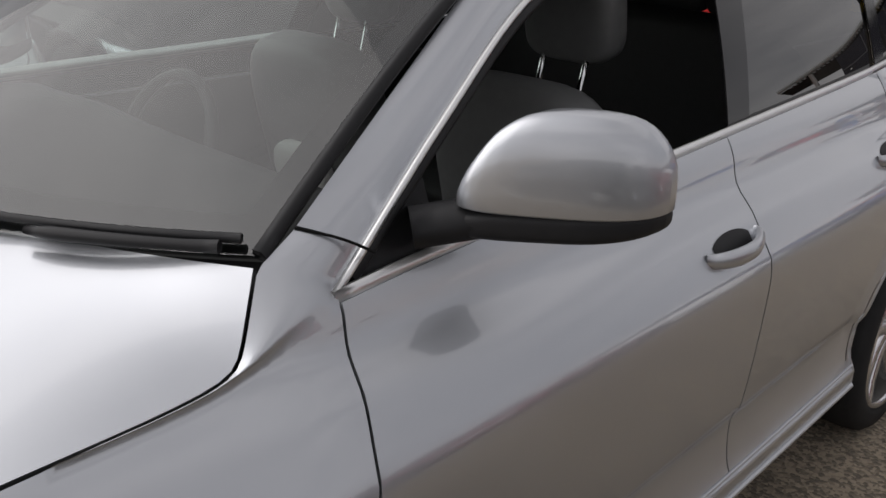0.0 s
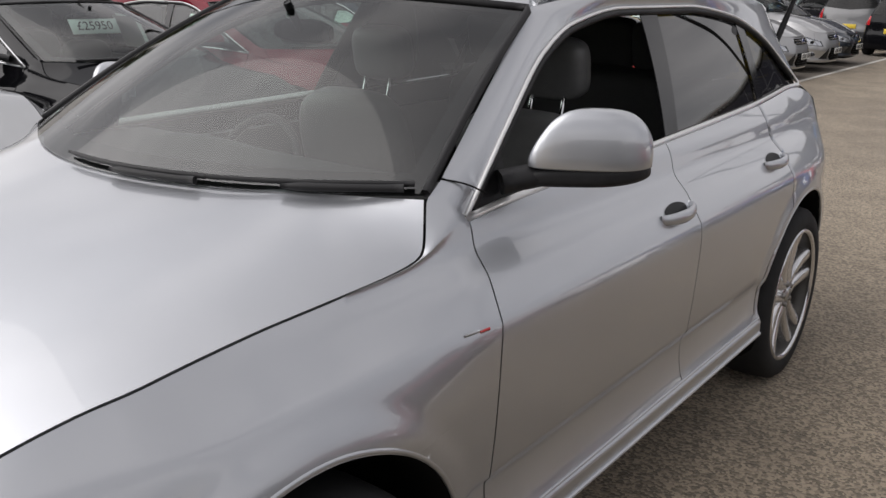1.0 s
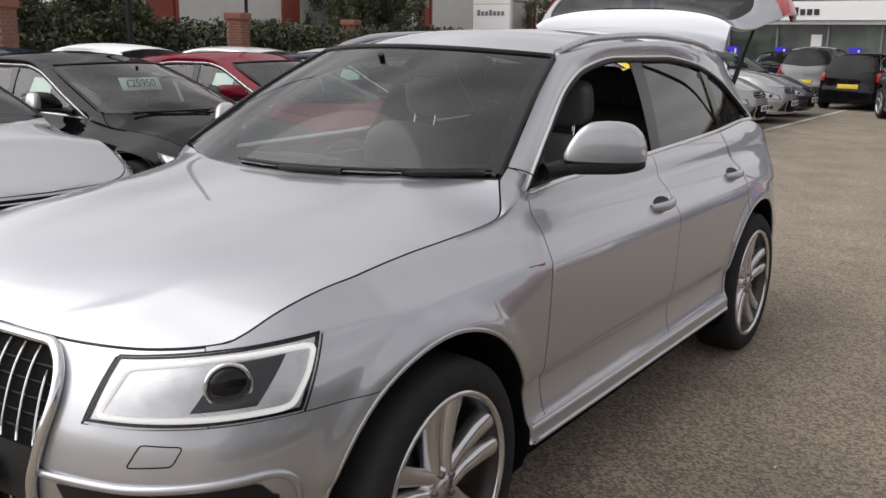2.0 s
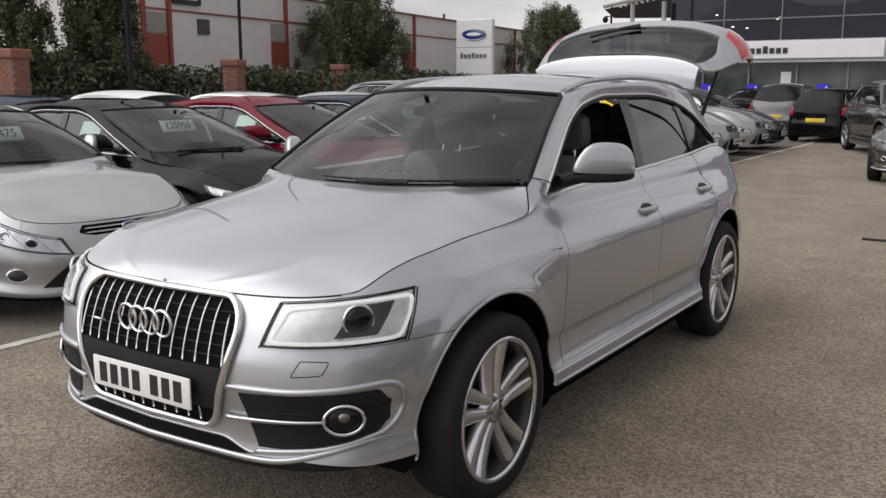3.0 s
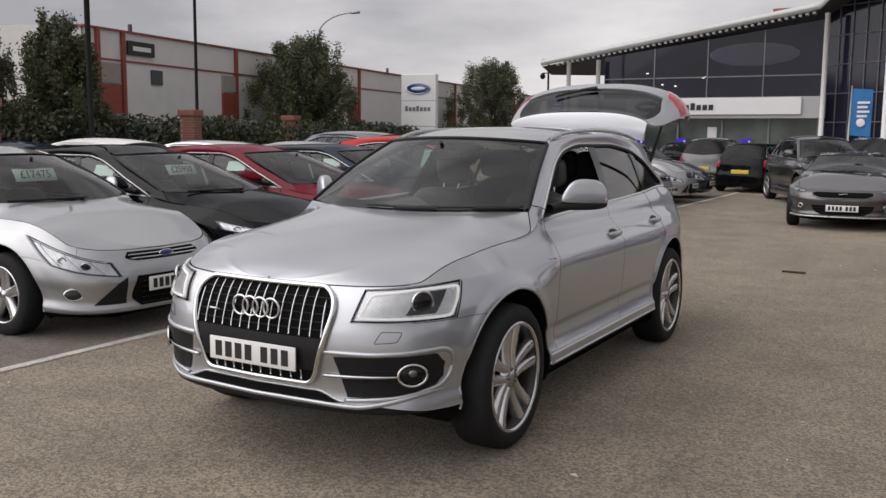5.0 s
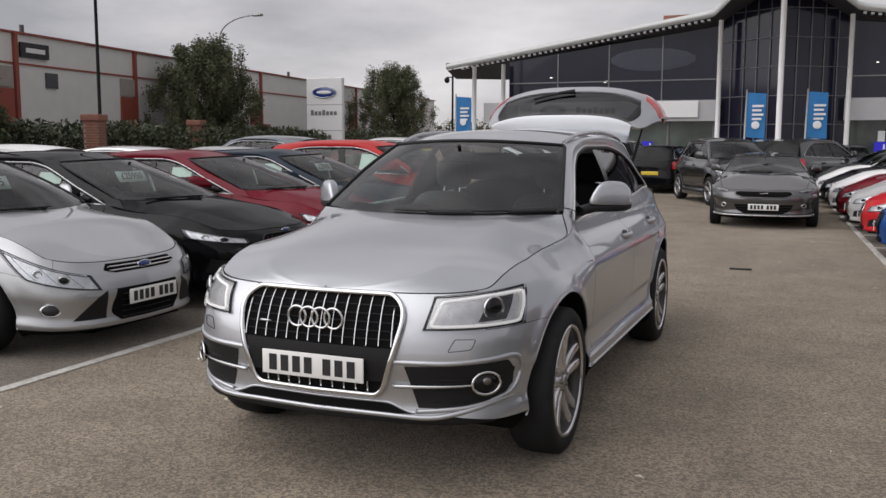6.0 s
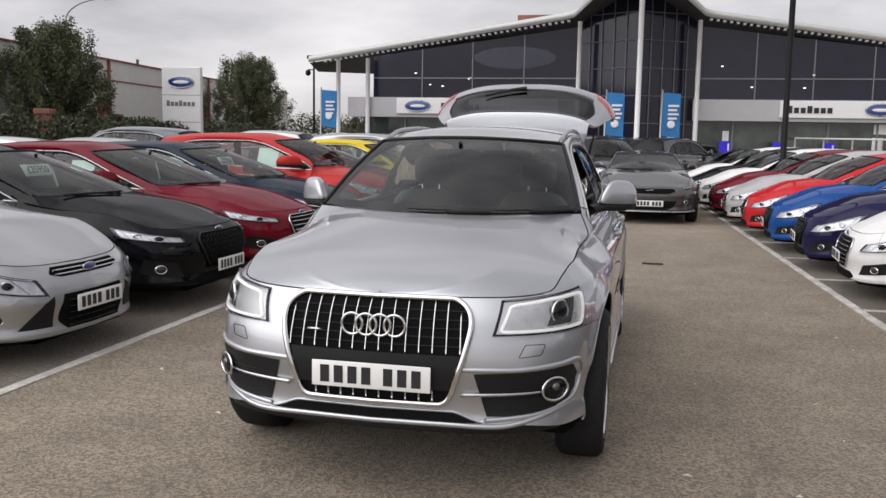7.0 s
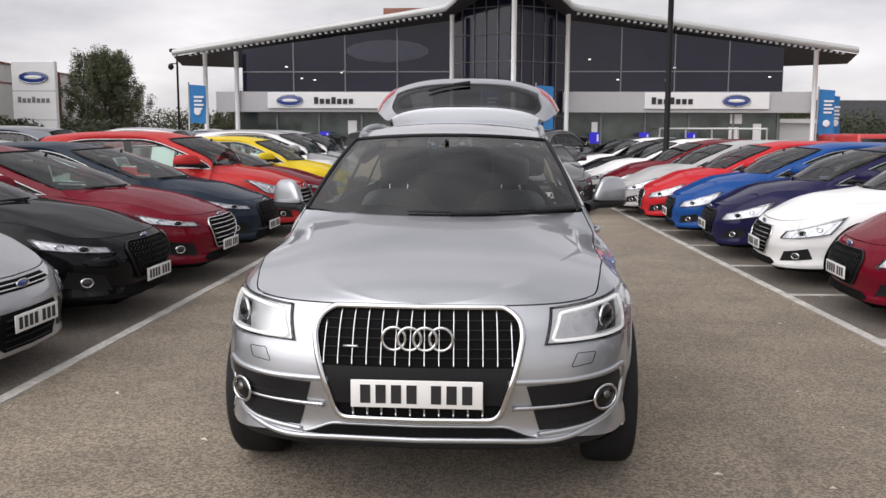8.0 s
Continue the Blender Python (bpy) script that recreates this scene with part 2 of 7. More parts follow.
def lathe(profile, n=40, axis_x=0.0):
    """Turns a profile of (x along the axle, radius) round the axle, which lies along x."""
    prof = np.array(profile, float)
    a = np.linspace(0, 2 * np.pi, n, endpoint=False)
    P = np.stack([np.repeat(prof[None, :, 0], n, 0) + axis_x, np.cos(a)[:, None] * prof[None, :, 1], np.sin(a)[:, None] * prof[None, :, 1]], 2)
    k = len(prof)
    f = [(i * k + j, ((i + 1) % n) * k + j, ((i + 1) % n) * k + j + 1, i * k + j + 1) for i in range(n) for j in range(k - 1)]
    return P.reshape(-1, 3), f


def tube(points, r, sides=8, closed=False, squash=1.0, up=(0, 0, 1)):
    """A round or flattened bar along points."""
    p = np.asarray(points, float)
    n = len(p)
    t = np.roll(p, -1, 0) - np.roll(p, 1, 0) if closed else np.gradient(p, axis=0)
    t /= np.maximum(np.linalg.norm(t, axis=1, keepdims=True), 1e-9)
    up = np.broadcast_to(np.asarray(up, float), p.shape)
    s = np.cross(t, up)
    weak = np.linalg.norm(s, axis=1) < 0.05
    s[weak] = np.cross(t[weak], (1.0, 0.0, 0.0))
    s /= np.maximum(np.linalg.norm(s, axis=1, keepdims=True), 1e-9)
    b = np.cross(s, t)
    a = np.linspace(0, 2 * np.pi, sides, endpoint=False)
    rr = np.broadcast_to(np.asarray(r, float), (n,))[:, None, None]
    P = p[:, None] + rr * (np.cos(a)[None, :, None] * s[:, None] * squash + np.sin(a)[None, :, None] * b[:, None])
    f = []
    for i in range(n if closed else n - 1):
        for j in range(sides):
            k, l = (i + 1) % n, (j + 1) % sides
            f.append((i * sides + j, i * sides + l, k * sides + l, k * sides + j))
    if not closed:
        f += [tuple(range(sides)), tuple((n - 1) * sides + j for j in reversed(range(sides)))]
    return P.reshape(-1, 3), f


def weld(vf, near=0.002):
    """Joins points that lie together and drops collapsed faces."""
    v, f = np.asarray(vf[0]), vf[1]
    key = np.round(v / near).astype(np.int64)
    _, first, back = np.unique(key, axis=0, return_index=True, return_inverse=True)
    back = back.reshape(-1)
    out = []
    for q in f:
        r = list(dict.fromkeys(int(back[i]) for i in q))
        if len(r) > 2:
            out.append(tuple(r))
    return v[first], out


def ring(c, r, thick, axis="y", n=36, sides=8):
    a = np.linspace(0, 2 * np.pi, n, endpoint=False)
    o = np.zeros((n, 3)) + np.asarray(c, float)
    i, j = {"y": (0, 2), "x": (1, 2), "z": (0, 1)}[axis]
    o[:, i] += r * np.cos(a)
    o[:, j] += r * np.sin(a)
    return tube(o, thick, sides, True, up={"y": (0, 1, 0), "x": (1, 0, 0), "z": (0, 0, 1)}[axis])


def ball(c, rx, ry, rz, n=14, m=20):
    u, v = np.linspace(0, np.pi, n), np.linspace(0, 2 * np.pi, m)
    P = np.stack([np.sin(u)[:, None] * np.cos(v)[None] * rx, np.sin(u)[:, None] * np.sin(v)[None] * ry, np.cos(u)[:, None] + 0 * v[None]], 2)
    P[..., 2] *= rz
    return (P + np.asarray(c, float)).reshape(-1, 3), grid_faces(n, m)


MIRROR = np.array([-1.0, 1, 1])


# ---- cars: one body design, bent to the proportions of each model ----
PLAN_X = [0, 0.35, 0.60, 0.77, 0.865, 0.912, 0.935, 0.938, 0.942, 0.945, 0.94, 0.905, 0.82, 0.60, 0.30, 0]
PLAN_Y = [0, 0.022, 0.085, 0.21, 0.40, 0.63, 0.90, 1.40, 2.40, 3.30, 3.70, 4.15, 4.45, 4.58, 4.62, 4.63]
_k = np.concatenate([[0], np.cumsum(np.hypot(np.diff(PLAN_X), np.diff(PLAN_Y)))])
_S = np.linspace(0, _k[-1], 900)
_PX, _PY = pchip(_k, PLAN_X)(_S), pchip(_k, PLAN_Y)(_S)
for _ in range(60):
    _PX[1:-1] = (_PX[:-2] + _PX[2:] + 2 * _PX[1:-1]) / 4
    _PY[1:-1] = (_PY[:-2] + _PY[2:] + 2 * _PY[1:-1]) / 4
_TX, _TY = np.gradient(_PX), np.gradient(_PY)
_tl = np.hypot(_TX, _TY)
_NX, _NY = _TY / _tl, -_TX / _tl
_half = int(np.argmax(_PX))
FRONT_PROFILE = pchip([0.20, 0.285, 0.335, 0.42, 0.52, 0.60, 0.68, 0.76, 0.83, 0.90, 1.0], [0.16, 0.055, 0.008, 0.022, 0.012, 0.0, 0.008, 0.03, 0.06, 0.115, 0.24])
SIDE_PROFILE = pchip([0.20, 0.25, 0.30, 0.385, 0.395, 0.43, 0.50, 0.532, 0.546, 0.60, 0.70, 0.86, 0.912, 0.924, 0.96, 1.0, 1.05, 1.106, 1.2], [0.07, 0.015, -0.004, -0.006, 0.002, 0.018, 0.030, 0.031, 0.018, 0.012, 0.005, 0.0, 0.006, 0.013, 0.036, 0.064, 0.112, 0.133, 0.20])
REAR_PROFILE = pchip([0.20, 0.28, 0.40, 0.60, 0.72, 0.80, 0.95, 1.15], [0.12, 0.03, 0.0, 0.0, 0.03, 0.05, 0.07, 0.12])
SHOULDER = pchip([0.24, 0.27, 0.40, 0.60, 0.90, 1.10, 1.30, 1.42, 1.46], [0, 0, 0.024, 0.070, 0.075, 0.060, 0.027, 0.002, 0])
FA, RA, AXLE, ARCH = 0.887, 3.692, 0.37, 0.447


def s_at_y(y):
    return np.interp(y, _PY, _S)


def s_at_x(x):
    return np.interp(x, _PX[:_half], _S[:_half])


def y_at_s(s):
    return np.interp(np.abs(s), _S, _PY)


def skin(s, z, off=0.0):
    """The outside of the body at s metres round from the middle of the nose (negative: the car's right side) and height z."""
    s, z = np.broadcast_arrays(np.asarray(s, float), np.asarray(z, float))
    a = np.abs(s)
    px, py, nx, ny = (np.interp(a, _S, q) for q in (_PX, _PY, _NX, _NY))
    wf, wr = 1 - smooth01((py - 0.08) / (0.85 - 0.25 * smooth01((z - 0.70) / 0.30))), smooth01((py - 3.9) / 0.6)
    d = wf * FRONT_PROFILE(z) + (1 - wf) * (1 - wr) * SIDE_PROFILE(z) + wr * REAR_PROFILE(z)
    for c in (FA, RA):
        r = np.hypot(py - c, z - AXLE)
        d = d - 0.012 * (1 - smooth01((r - ARCH - 0.020) / 0.065)) * (px > 0.5) * smooth01((r - 0.30) / 0.10) * smooth01((z - 0.38) / 0.16)
    d = d + SHOULDER(np.clip(py, 0.25, 1.45)) * smooth01((z - 0.76) / 0.27)
    px, py = px - nx * (d - off), py - ny * (d - off)
    return np.stack([px * np.where(s < 0, -1, 1), py, z], -1)


_tk = [0, float(s_at_x(0.5)), *[float(s_at_y(v)) for v in (0.25, 0.30, 0.365, 0.43, 0.50, 0.60, 0.80, 1.05, 1.25, 1.31, 1.49, 2.4, 3.4, 4.05)]]
_tz = [0.893, 0.896, 0.910, 0.925, 0.948, 0.967, 0.982, 0.997, 1.015, 1.027, 1.042, 1.051, 1.106, 1.135, 1.165, 1.19]
TOP_CLOSED = pchip(_tk + [float(s_at_y(4.4)), float(_S[-1])], _tz + [1.17, 1.10])
TOP_OPEN = pchip(_tk + [float(s_at_y(4.25)), float(s_at_y(4.45)), float(_S[-1])], _tz + [1.15, 0.84, 0.80])
DLO_Y = [1.49, 1.75, 2.05, 2.25, 2.6, 3.1, 3.5, 3.8, 4.05, 4.13]
DLO_Z = [1.108, 1.275, 1.435, 1.495, 1.532, 1.532, 1.497, 1.41, 1.26, 1.20]
dlo_top = pchip(DLO_Y, DLO_Z)
roof_x, roof_z = pchip([2.07, 2.5, 3.0, 3.6, 4.05], [0.578, 0.588, 0.588, 0.575, 0.55]), pchip([2.07, 2.5, 3.0, 3.6, 4.05], [1.537, 1.585, 1.60, 1.575, 1.53])


def belt(y, top=TOP_CLOSED):
    return skin(s_at_y(y), top(s_at_y(y)))


def glasshouse(y, z, off=0.0):
    b = belt(np.minimum(y, 4.15))
    h = z - b[..., 2]
    return np.stack([b[..., 0] - 0.012 - 0.36 * h - 0.30 * h * h + off, np.asarray(y, float) + 0 * h, z], -1)


def line(p, q, n):
    t = np.linspace(0, 1, n)[:, None]
    return np.asarray(p, float) * (1 - t) + np.asarray(q, float) * t


def resample(p, n, closed=False):
    p = np.asarray(p, float)
    if closed:
        p = np.concatenate([p, p[:1]])
    k = np.concatenate([[0], np.cumsum(np.linalg.norm(np.diff(p, axis=0), axis=1))])
    t = np.linspace(0, k[-1], n, endpoint=not closed)
    return np.stack([np.interp(t, k, p[:, i]) for i in range(p.shape[1])], 1)


def round_off(p, times, closed=True):
    for _ in range(times):
        q = (np.roll(p, 1, 0) + 2 * p + np.roll(p, -1, 0)) / 4
        if not closed:
            q[0], q[-1] = p[0], p[-1]
        p = q
    return p


def arch_cut(s, z, sign=1):
    """Moves the points of a grid out of the wheel arches and says which cells stay."""
    s, z = np.array(s, float), np.array(z, float)
    inside = np.zeros(s.shape, bool)
    for c in (FA, RA):
        y = y_at_s(s)
        dy, dz = y - c, z - AXLE
        r = np.hypot(dy, dz)
        hit = (r < ARCH) & (np.abs(s) > 0.6)
        inside |= r < ARCH - 1e-6
        k = ARCH / np.maximum(r, 1e-3)
        ny, nz = c + dy * k, AXLE + dz * k
        s = np.where(hit, np.sign(s) * s_at_y(ny), s)
        z = np.where(hit, nz, z)
    keep = ~(inside[:-1, :-1] & inside[1:, :-1] & inside[:-1, 1:] & inside[1:, 1:])
    return s, z, keep


class Car:
    """Collects the parts of one car under an Empty and bends them to its proportions."""

    def __init__(self, name, color, paint, res=1.0, ymap=None, zmap=None, width=1.0, wheel=0.37, drop=0.0):
        self.drop = drop
        self.root, self.color, self.paint, self.res = holder(name), color, paint, res
        self.wy = pchip(*ymap) if ymap else None
        self.wz = pchip(*zmap) if zmap else None
        self.width, self.wheel = width, wheel

    def n(self, k):
        return max(4, int(k * self.res))

    def bend(self, v):
        v = np.array(v, float)
        low = 1 - self.drop * (1 - smooth01(v[:, 1] / 0.75))
        v[:, 0] *= self.width
        if self.wy:
            v[:, 1] = self.wy(v[:, 1])
        if self.wz:
            v[:, 2] = self.wz(v[:, 2])
        v[:, 2] *= low
        return v

    def add(self, name, vf, mat=None, label="", parent=None, smooth=True):
        mat = mat or self.paint
        ob = mesh_object(name, self.bend(vf[0]), vf[1], mat, smooth)
        if mat in (PAINT, SOLID):
            ob.color = (*self.color, 1)
        if mat in (SCREEN, GLASS):
            ob.visible_shadow = False
        return child(ob, parent or self.root, label)

    def both(self, name, vf, mat=None, label="", parents=None, smooth=True):
        v, f = vf
        a = self.add(name, vf, mat, label, parents and parents[0], smooth)
        b = self.add(name, (np.asarray(v) * MIRROR, [tuple(reversed(q)) for q in f]), mat, label, parents and parents[1], smooth)
        return a, b


GAP = 0.0025
LAMPGREY = plain("lamp_inner_grey", (0.05, 0.05, 0.053), 0.25, 0.5)
LAMPSILVER = plain("lamp_inner_silver", (0.68, 0.68, 0.67), 0.25, 0.6, vary=0.2, scale=25)


def side_panel(car, y0, y1, z0, z1, nu, nv, cut=False, off=0.0):
    """A panel of the flank between two edges y(z) and two edges z(y)."""
    u, v = np.meshgrid(np.linspace(0, 1, car.n(nu)), np.linspace(0, 1, car.n(nv)), indexing="ij")
    ym = 0.5 * (y0(0.7) + y1(0.7)) + 0 * u
    for _ in range(4):
        z = z0(ym) + (z1(ym) - z0(ym)) * v
        ym = (y0(z) + GAP) + (y1(z) - y0(z) - 2 * GAP) * u
    s = s_at_y(ym)
    if cut:
        s, z, keep = arch_cut(s, z)
        return sheet(skin(s, z, off), 0, keep=keep)
    return sheet(skin(s, z, off))


# Dark grey for the barrel and disc behind the spokes.
BARREL = plain("brake_dust_grey", (0.050, 0.047, 0.043), 0.45, 0.5, vary=0.3, scale=18)


def wheel_parts(car, style):
    r = car.wheel
    rim = r * (0.765 if style == "twin" else 0.70)
    w = 0.235 if r > 0.35 else 0.205
    tyre = lathe([(-w * .5, rim * .98), (-w * .49, rim * 1.06), (-w * .47, r * .93), (-w * .38, r * .985), (-w * .2, r), (w * .2, r), (w * .38, r * .985), (w * .47, r * .93), (w * .49, rim * 1.06), (w * .46, rim * .985), (w * .3, rim * .96)], car.n(56))
    barrel = lathe([(-w * .48, rim * .97), (-w * .40, rim * .90), (w * .25, rim * .90), (w * .40, rim * .925), (w * .465, rim * .955), (w * .475, rim * .985), (w * .45, rim * 1.0), (w * .40, rim * .985)], car.n(56))
    lip = lathe([(w * .44, rim * .93), (w * .478, rim * .945), (w * .485, rim * .985), (w * .45, rim * 1.003)], car.n(56))
    pieces = [lip, lathe([(w * .20, 0.0), (w * .36, 0.0), (w * .37, rim * .12), (w * .34, rim * .2), (w * .2, rim * .24)], car.n(28))]
    count = 5 if style == "twin" else (7 if style == "multi" else 5)
    hw = 0.0185 if style == "twin" else (0.02 if style == "multi" else 0.034)
    for i in range(count):
        for da in ((-0.024, 0.024) if style == "twin" else (0.0,)):
            a = 2 * np.pi * i / count + np.pi / 2
            rows = []
            for t, rr in ((0, rim * .10), (0.35, rim * .4), (0.7, rim * .7), (1, rim * .955)):
                tg = np.array([0, -np.sin(a), np.cos(a)])
                c = np.array([0, np.cos(a), np.sin(a)]) * rr + tg * da * (1 + 1.25 * t ** 1.3)
                h = hw * (1.0 + (0.75 if style == "twin" else 0.35) * t)
                x1 = w * (.36 + .075 * t - 0.05 * np.sin(np.pi * t))
                rows.append([c + tg * h * 1.1 + [x1 - .045, 0, 0], c + tg * h + [x1 - .008, 0, 0], c + tg * h * .6 + [x1, 0, 0], c - tg * h * .6 + [x1, 0, 0], c - tg * h + [x1 - .008, 0, 0], c - tg * h * 1.1 + [x1 - .045, 0, 0]])
            P = np.array(rows)
            pieces.append((P.reshape(-1, 3), grid_faces(4, 6)))
    alloy = DARKALLOY if style == "dark" else ALLOY
    disc = lathe([(-.02, 0.0), (-.02, rim * .62), (0.01, rim * .62), (0.01, 0.0)], car.n(36))
    cap = lathe([(w * .36, rim * .13), (w * .385, rim * .12), (w * .392, 0.0)], car.n(24))
    bolts = [lathe([(0.0, .011), (.009, .011), (.012, .007), (.012, 0.0)], 8) for _ in range(5)]
    bolts = [(v + np.array([w * .345, rim * .16 * np.cos(k * 1.2566 + .6), rim * .16 * np.sin(k * 1.2566 + .6)]), f) for k, (v, f) in enumerate(bolts)]
    fine = style == "twin"
    rim_vf = join(*pieces[:2]) if fine else join(*pieces)
    first = None
    for y, side in ((FA, 1), (FA, -1), (RA, 1), (RA, -1)):
        yy = float(car.wy(y)) if car.wy else y
        m = pose(side * (0.938 * car.width - w * .5 + 0.012), yy, r, 0, 0, 0 if side > 0 else 180)
        if first is None:
            wheel = mesh_object("wheel", *rim_vf, alloy)
            child(wheel, car.root, "twin-spoke silver alloy wheel" if style == "twin" else "")
            for k in range(2, len(pieces) if fine else 0):
                raw("spoke", pieces[k], alloy, wheel)
            raw("barrel", barrel, BARREL if fine else DARKALLOY, wheel, "dark inner barrel")
            raw("tyre", tyre, RUBBER, wheel, "black rubber tyre")
            raw("brake_disc", disc, BARREL if fine else STEEL, wheel)
            raw("hub_cap", cap, SATIN if style == "twin" else alloy, wheel)
            for vf in bolts if fine else []:
                raw("wheel_bolt", vf, STEEL, wheel)
            first = wheel
            wheel.matrix_basis = m
        else:
            copy_thing(first, m)


def plate(car, y, z, mat, parent=None, face=-1, bars=True):
    """A number plate with its characters as plain bars."""
    w, h = 0.26 / car.width, 0.0555
    if car.wz:
        zz = np.linspace(0.2, 1.2, 400)
        z = float(np.interp(z, car.wz(zz), zz))
    p = part("number_plate", bevel_box(-0.26, 0.26, -0.004, 0.004, -0.0555, 0.0555, 0.003), mat, parent or car.root, "white front number plate" if mat is PLATEWHITE else "yellow rear number plate")
    yy = y if not car.wy else float(car.wy(y))
    p.matrix_basis = pose(0, yy, float(car.wz(z)) if car.wz else z)
    bits = []
    for k in range(7):
        x = -0.222 + k * 0.061 + (0.035 if k > 3 else 0)
        bits.append(box(x, x + 0.040, face * 0.0045 - 0.0015, face * 0.0045 + 0.0015, -0.037, 0.037))
    if bars:
        for vf in bits:
            raw("plate_bar", vf, INK, p, "dark bar in place of a character", smooth=False)
    return p


def body(car, top, hatch_open=False, wheel_style="twin", detail=True):
    n = car.n
    edge = float(s_at_y(FA))
    # front bumper: below the lamps round to the arches, and up to the bonnet between them
    s, v = np.meshgrid(np.linspace(-edge, edge, n(150)), np.linspace(0, 1, n(26)), indexing="ij")
    chin = 0.310 if not hatch_open else 0.338 + 0.032 * (1 - smooth01((np.abs(s) - float(s_at_x(0.55))) / 0.36))
    z = chin + (0.742 - chin) * v
    s, z, keep = arch_cut(s, z)
    low = sheet(skin(s, z), 0, keep=keep)
    se = float(s_at_y(0.20))
    s, v = np.meshgrid(np.linspace(-se, se, n(110)), np.linspace(0, 1, n(10)), indexing="ij")
    up = sheet(skin(s, 0.742 + (top(np.abs(s)) - GAP * 2 - 0.742) * v), 0.0)
    bumper = car.add("front_bumper", join(low, up))
    # bonnet
    t, f = np.meshgrid(np.linspace(0.0015, 1, n(60)), np.linspace(-1, 1, n(61)), indexing="ij")
    sk = float(s_at_y(1.338))
    E = skin(sk * np.minimum(t / 0.9, 1), top(sk * np.minimum(t / 0.9, 1)))
    knee, corner = skin(sk, float(top(sk))), np.array([0.752, 1.405, 1.16])
    w = np.clip((t - 0.9) / 0.1, 0, 1)[..., None]
    E = E * (1 - w) + (knee * (1 - w) + corner * w) * w
    rim_line = E[:, 0].copy()
    late = int(0.72 * len(rim_line))
    rim_line[late:] = round_off(rim_line[late:], n(3), closed=False)
    E = np.repeat(rim_line[:, None], t.shape[1], 1)
    yc = 0.105 + (1.17 - 0.105) * smooth01(t * 0.5) * 2
    zc = pchip([0.105, 0.20, 0.35, 0.6, 0.9, 1.2], [0.897, 0.948, 1.0, 1.063, 1.12, 1.165])(yc)
    a = np.abs(f)
    xe = np.maximum(E[..., 0] - 0.003, 0)
    B = np.stack([xe * f, yc + (E[..., 1] - yc) * a ** 2, zc + (E[..., 2] - zc) * a ** (2.6 + 2.4 * smooth01((t - 0.35) / 0.5)) + 0.004 * np.exp(-((a - 0.62) / 0.05) ** 2) * smooth01(t * 3)], -1)
    even = B.copy()
    for _ in range(n(14)):
        even[1:-1, 1:-1] = (even[:-2, 1:-1] + even[2:, 1:-1] + even[1:-1, :-2] + even[1:-1, 2:]) / 4
    share = smooth01((t - 0.30) / 0.3)[..., None]
    car.add("bonnet", sheet(B * (1 - share) + even * share, 0.012))
    # wings, doors, quarters
    c0 = lambda q: (lambda _: q + 0 * np.asarray(_, float))
    tope = lambda y: top(s_at_y(y)) - GAP
    wing_top = lambda y: top(s_at_y(y)) - GAP * (1 - smooth01((np.asarray(y, float) - 1.31) / 0.03))
    door_front = lambda z: 1.44 + 0.055 * smooth01((np.asarray(z, float) - 0.84) / 0.27)
    door_split = lambda z: 2.540 + 0.02 * smooth01((np.asarray(z, float) - 0.95) / 0.2) - 0.03 * smooth01((0.6 - np.asarray(z, float)) / 0.3)
    def door_rear(z):
        z = np.maximum(np.asarray(z, float), AXLE)
        follow = RA - np.sqrt(np.maximum((ARCH + 0.034) ** 2 - (z - AXLE) ** 2, 0.0))
        w = smooth01((z - 0.62) / 0.22)
        return np.minimum(follow, 3.47) * (1 - w) + 3.47 * w
    joint_in, joint_out = np.array([0.742, 1.475, 1.192]), 1.556
    nu, nv = n(70), n(24)
    u, v = np.meshgrid(np.linspace(0, 1, nu), np.linspace(0, 1, nv), indexing="ij")
    ym = 0.9 + 0 * u
    for _ in range(4):
        z = 0.742 + GAP + (wing_top(ym) - 0.742 - GAP) * v
        ym = 0.20 + GAP + (door_front(z) - 0.20 - 2 * GAP) * u
    s, z, keep = arch_cut(s_at_y(ym), z)
    upper = skin(s, z)
    first, turn = int(np.argmax(upper[:, -1, 1] > 1.10)), int(np.argmax(rim_line[:, 1] > 1.10))
    yd = np.linspace(1.50, joint_out, 6)
    lo_edge = np.concatenate([upper[first:, -1], glasshouse(yd, dlo_top(yd) + 0.004)])
    hi_edge = resample(np.concatenate([upper[first:first + 1, -1], rim_line[turn:] + [0.003, 0.002, 0.0], joint_in[None]]), len(lo_edge))
    v = np.linspace(0, 1, 9)[None, :, None]
    cap = lo_edge[:, None] * (1 - v) + hi_edge[:, None] * v + np.array([0.010, 0, 0.008]) * np.sin(np.pi * v) * np.linspace(0, 1, len(lo_edge))[:, None, None]
    wing = join(sheet(upper, 0, keep=keep), sheet(cap, 0), side_panel(car, c0(FA), door_front, c0(0.335 if hatch_open else 0.30), c0(0.742 + GAP), 30, 28, True))
    car.both("front_wing", weld(wing))
    doors_f = car.both("front_door", side_panel(car, door_front, door_split, c0(0.40), tope, 60, 44))
    doors_r = car.both("rear_door", side_panel(car, door_split, door_rear, c0(0.40), tope, 56, 44))
    u, v = np.meshgrid(np.linspace(0, 1, n(70)), np.linspace(0, 1, n(40)), indexing="ij")
    smax = float(_S[-1])
    zt = lambda s_: top(s_) - GAP
    s0 = s_at_y(3.12)
    s = s0 + (smax - s0) * u
    foot = 0.26 + (0.140 * (1 - smooth01((s - s_at_y(RA)) / 0.3)) if hatch_open else 0)
    z = foot + (zt(s) - foot) * v
    ymin = door_rear(z) + GAP
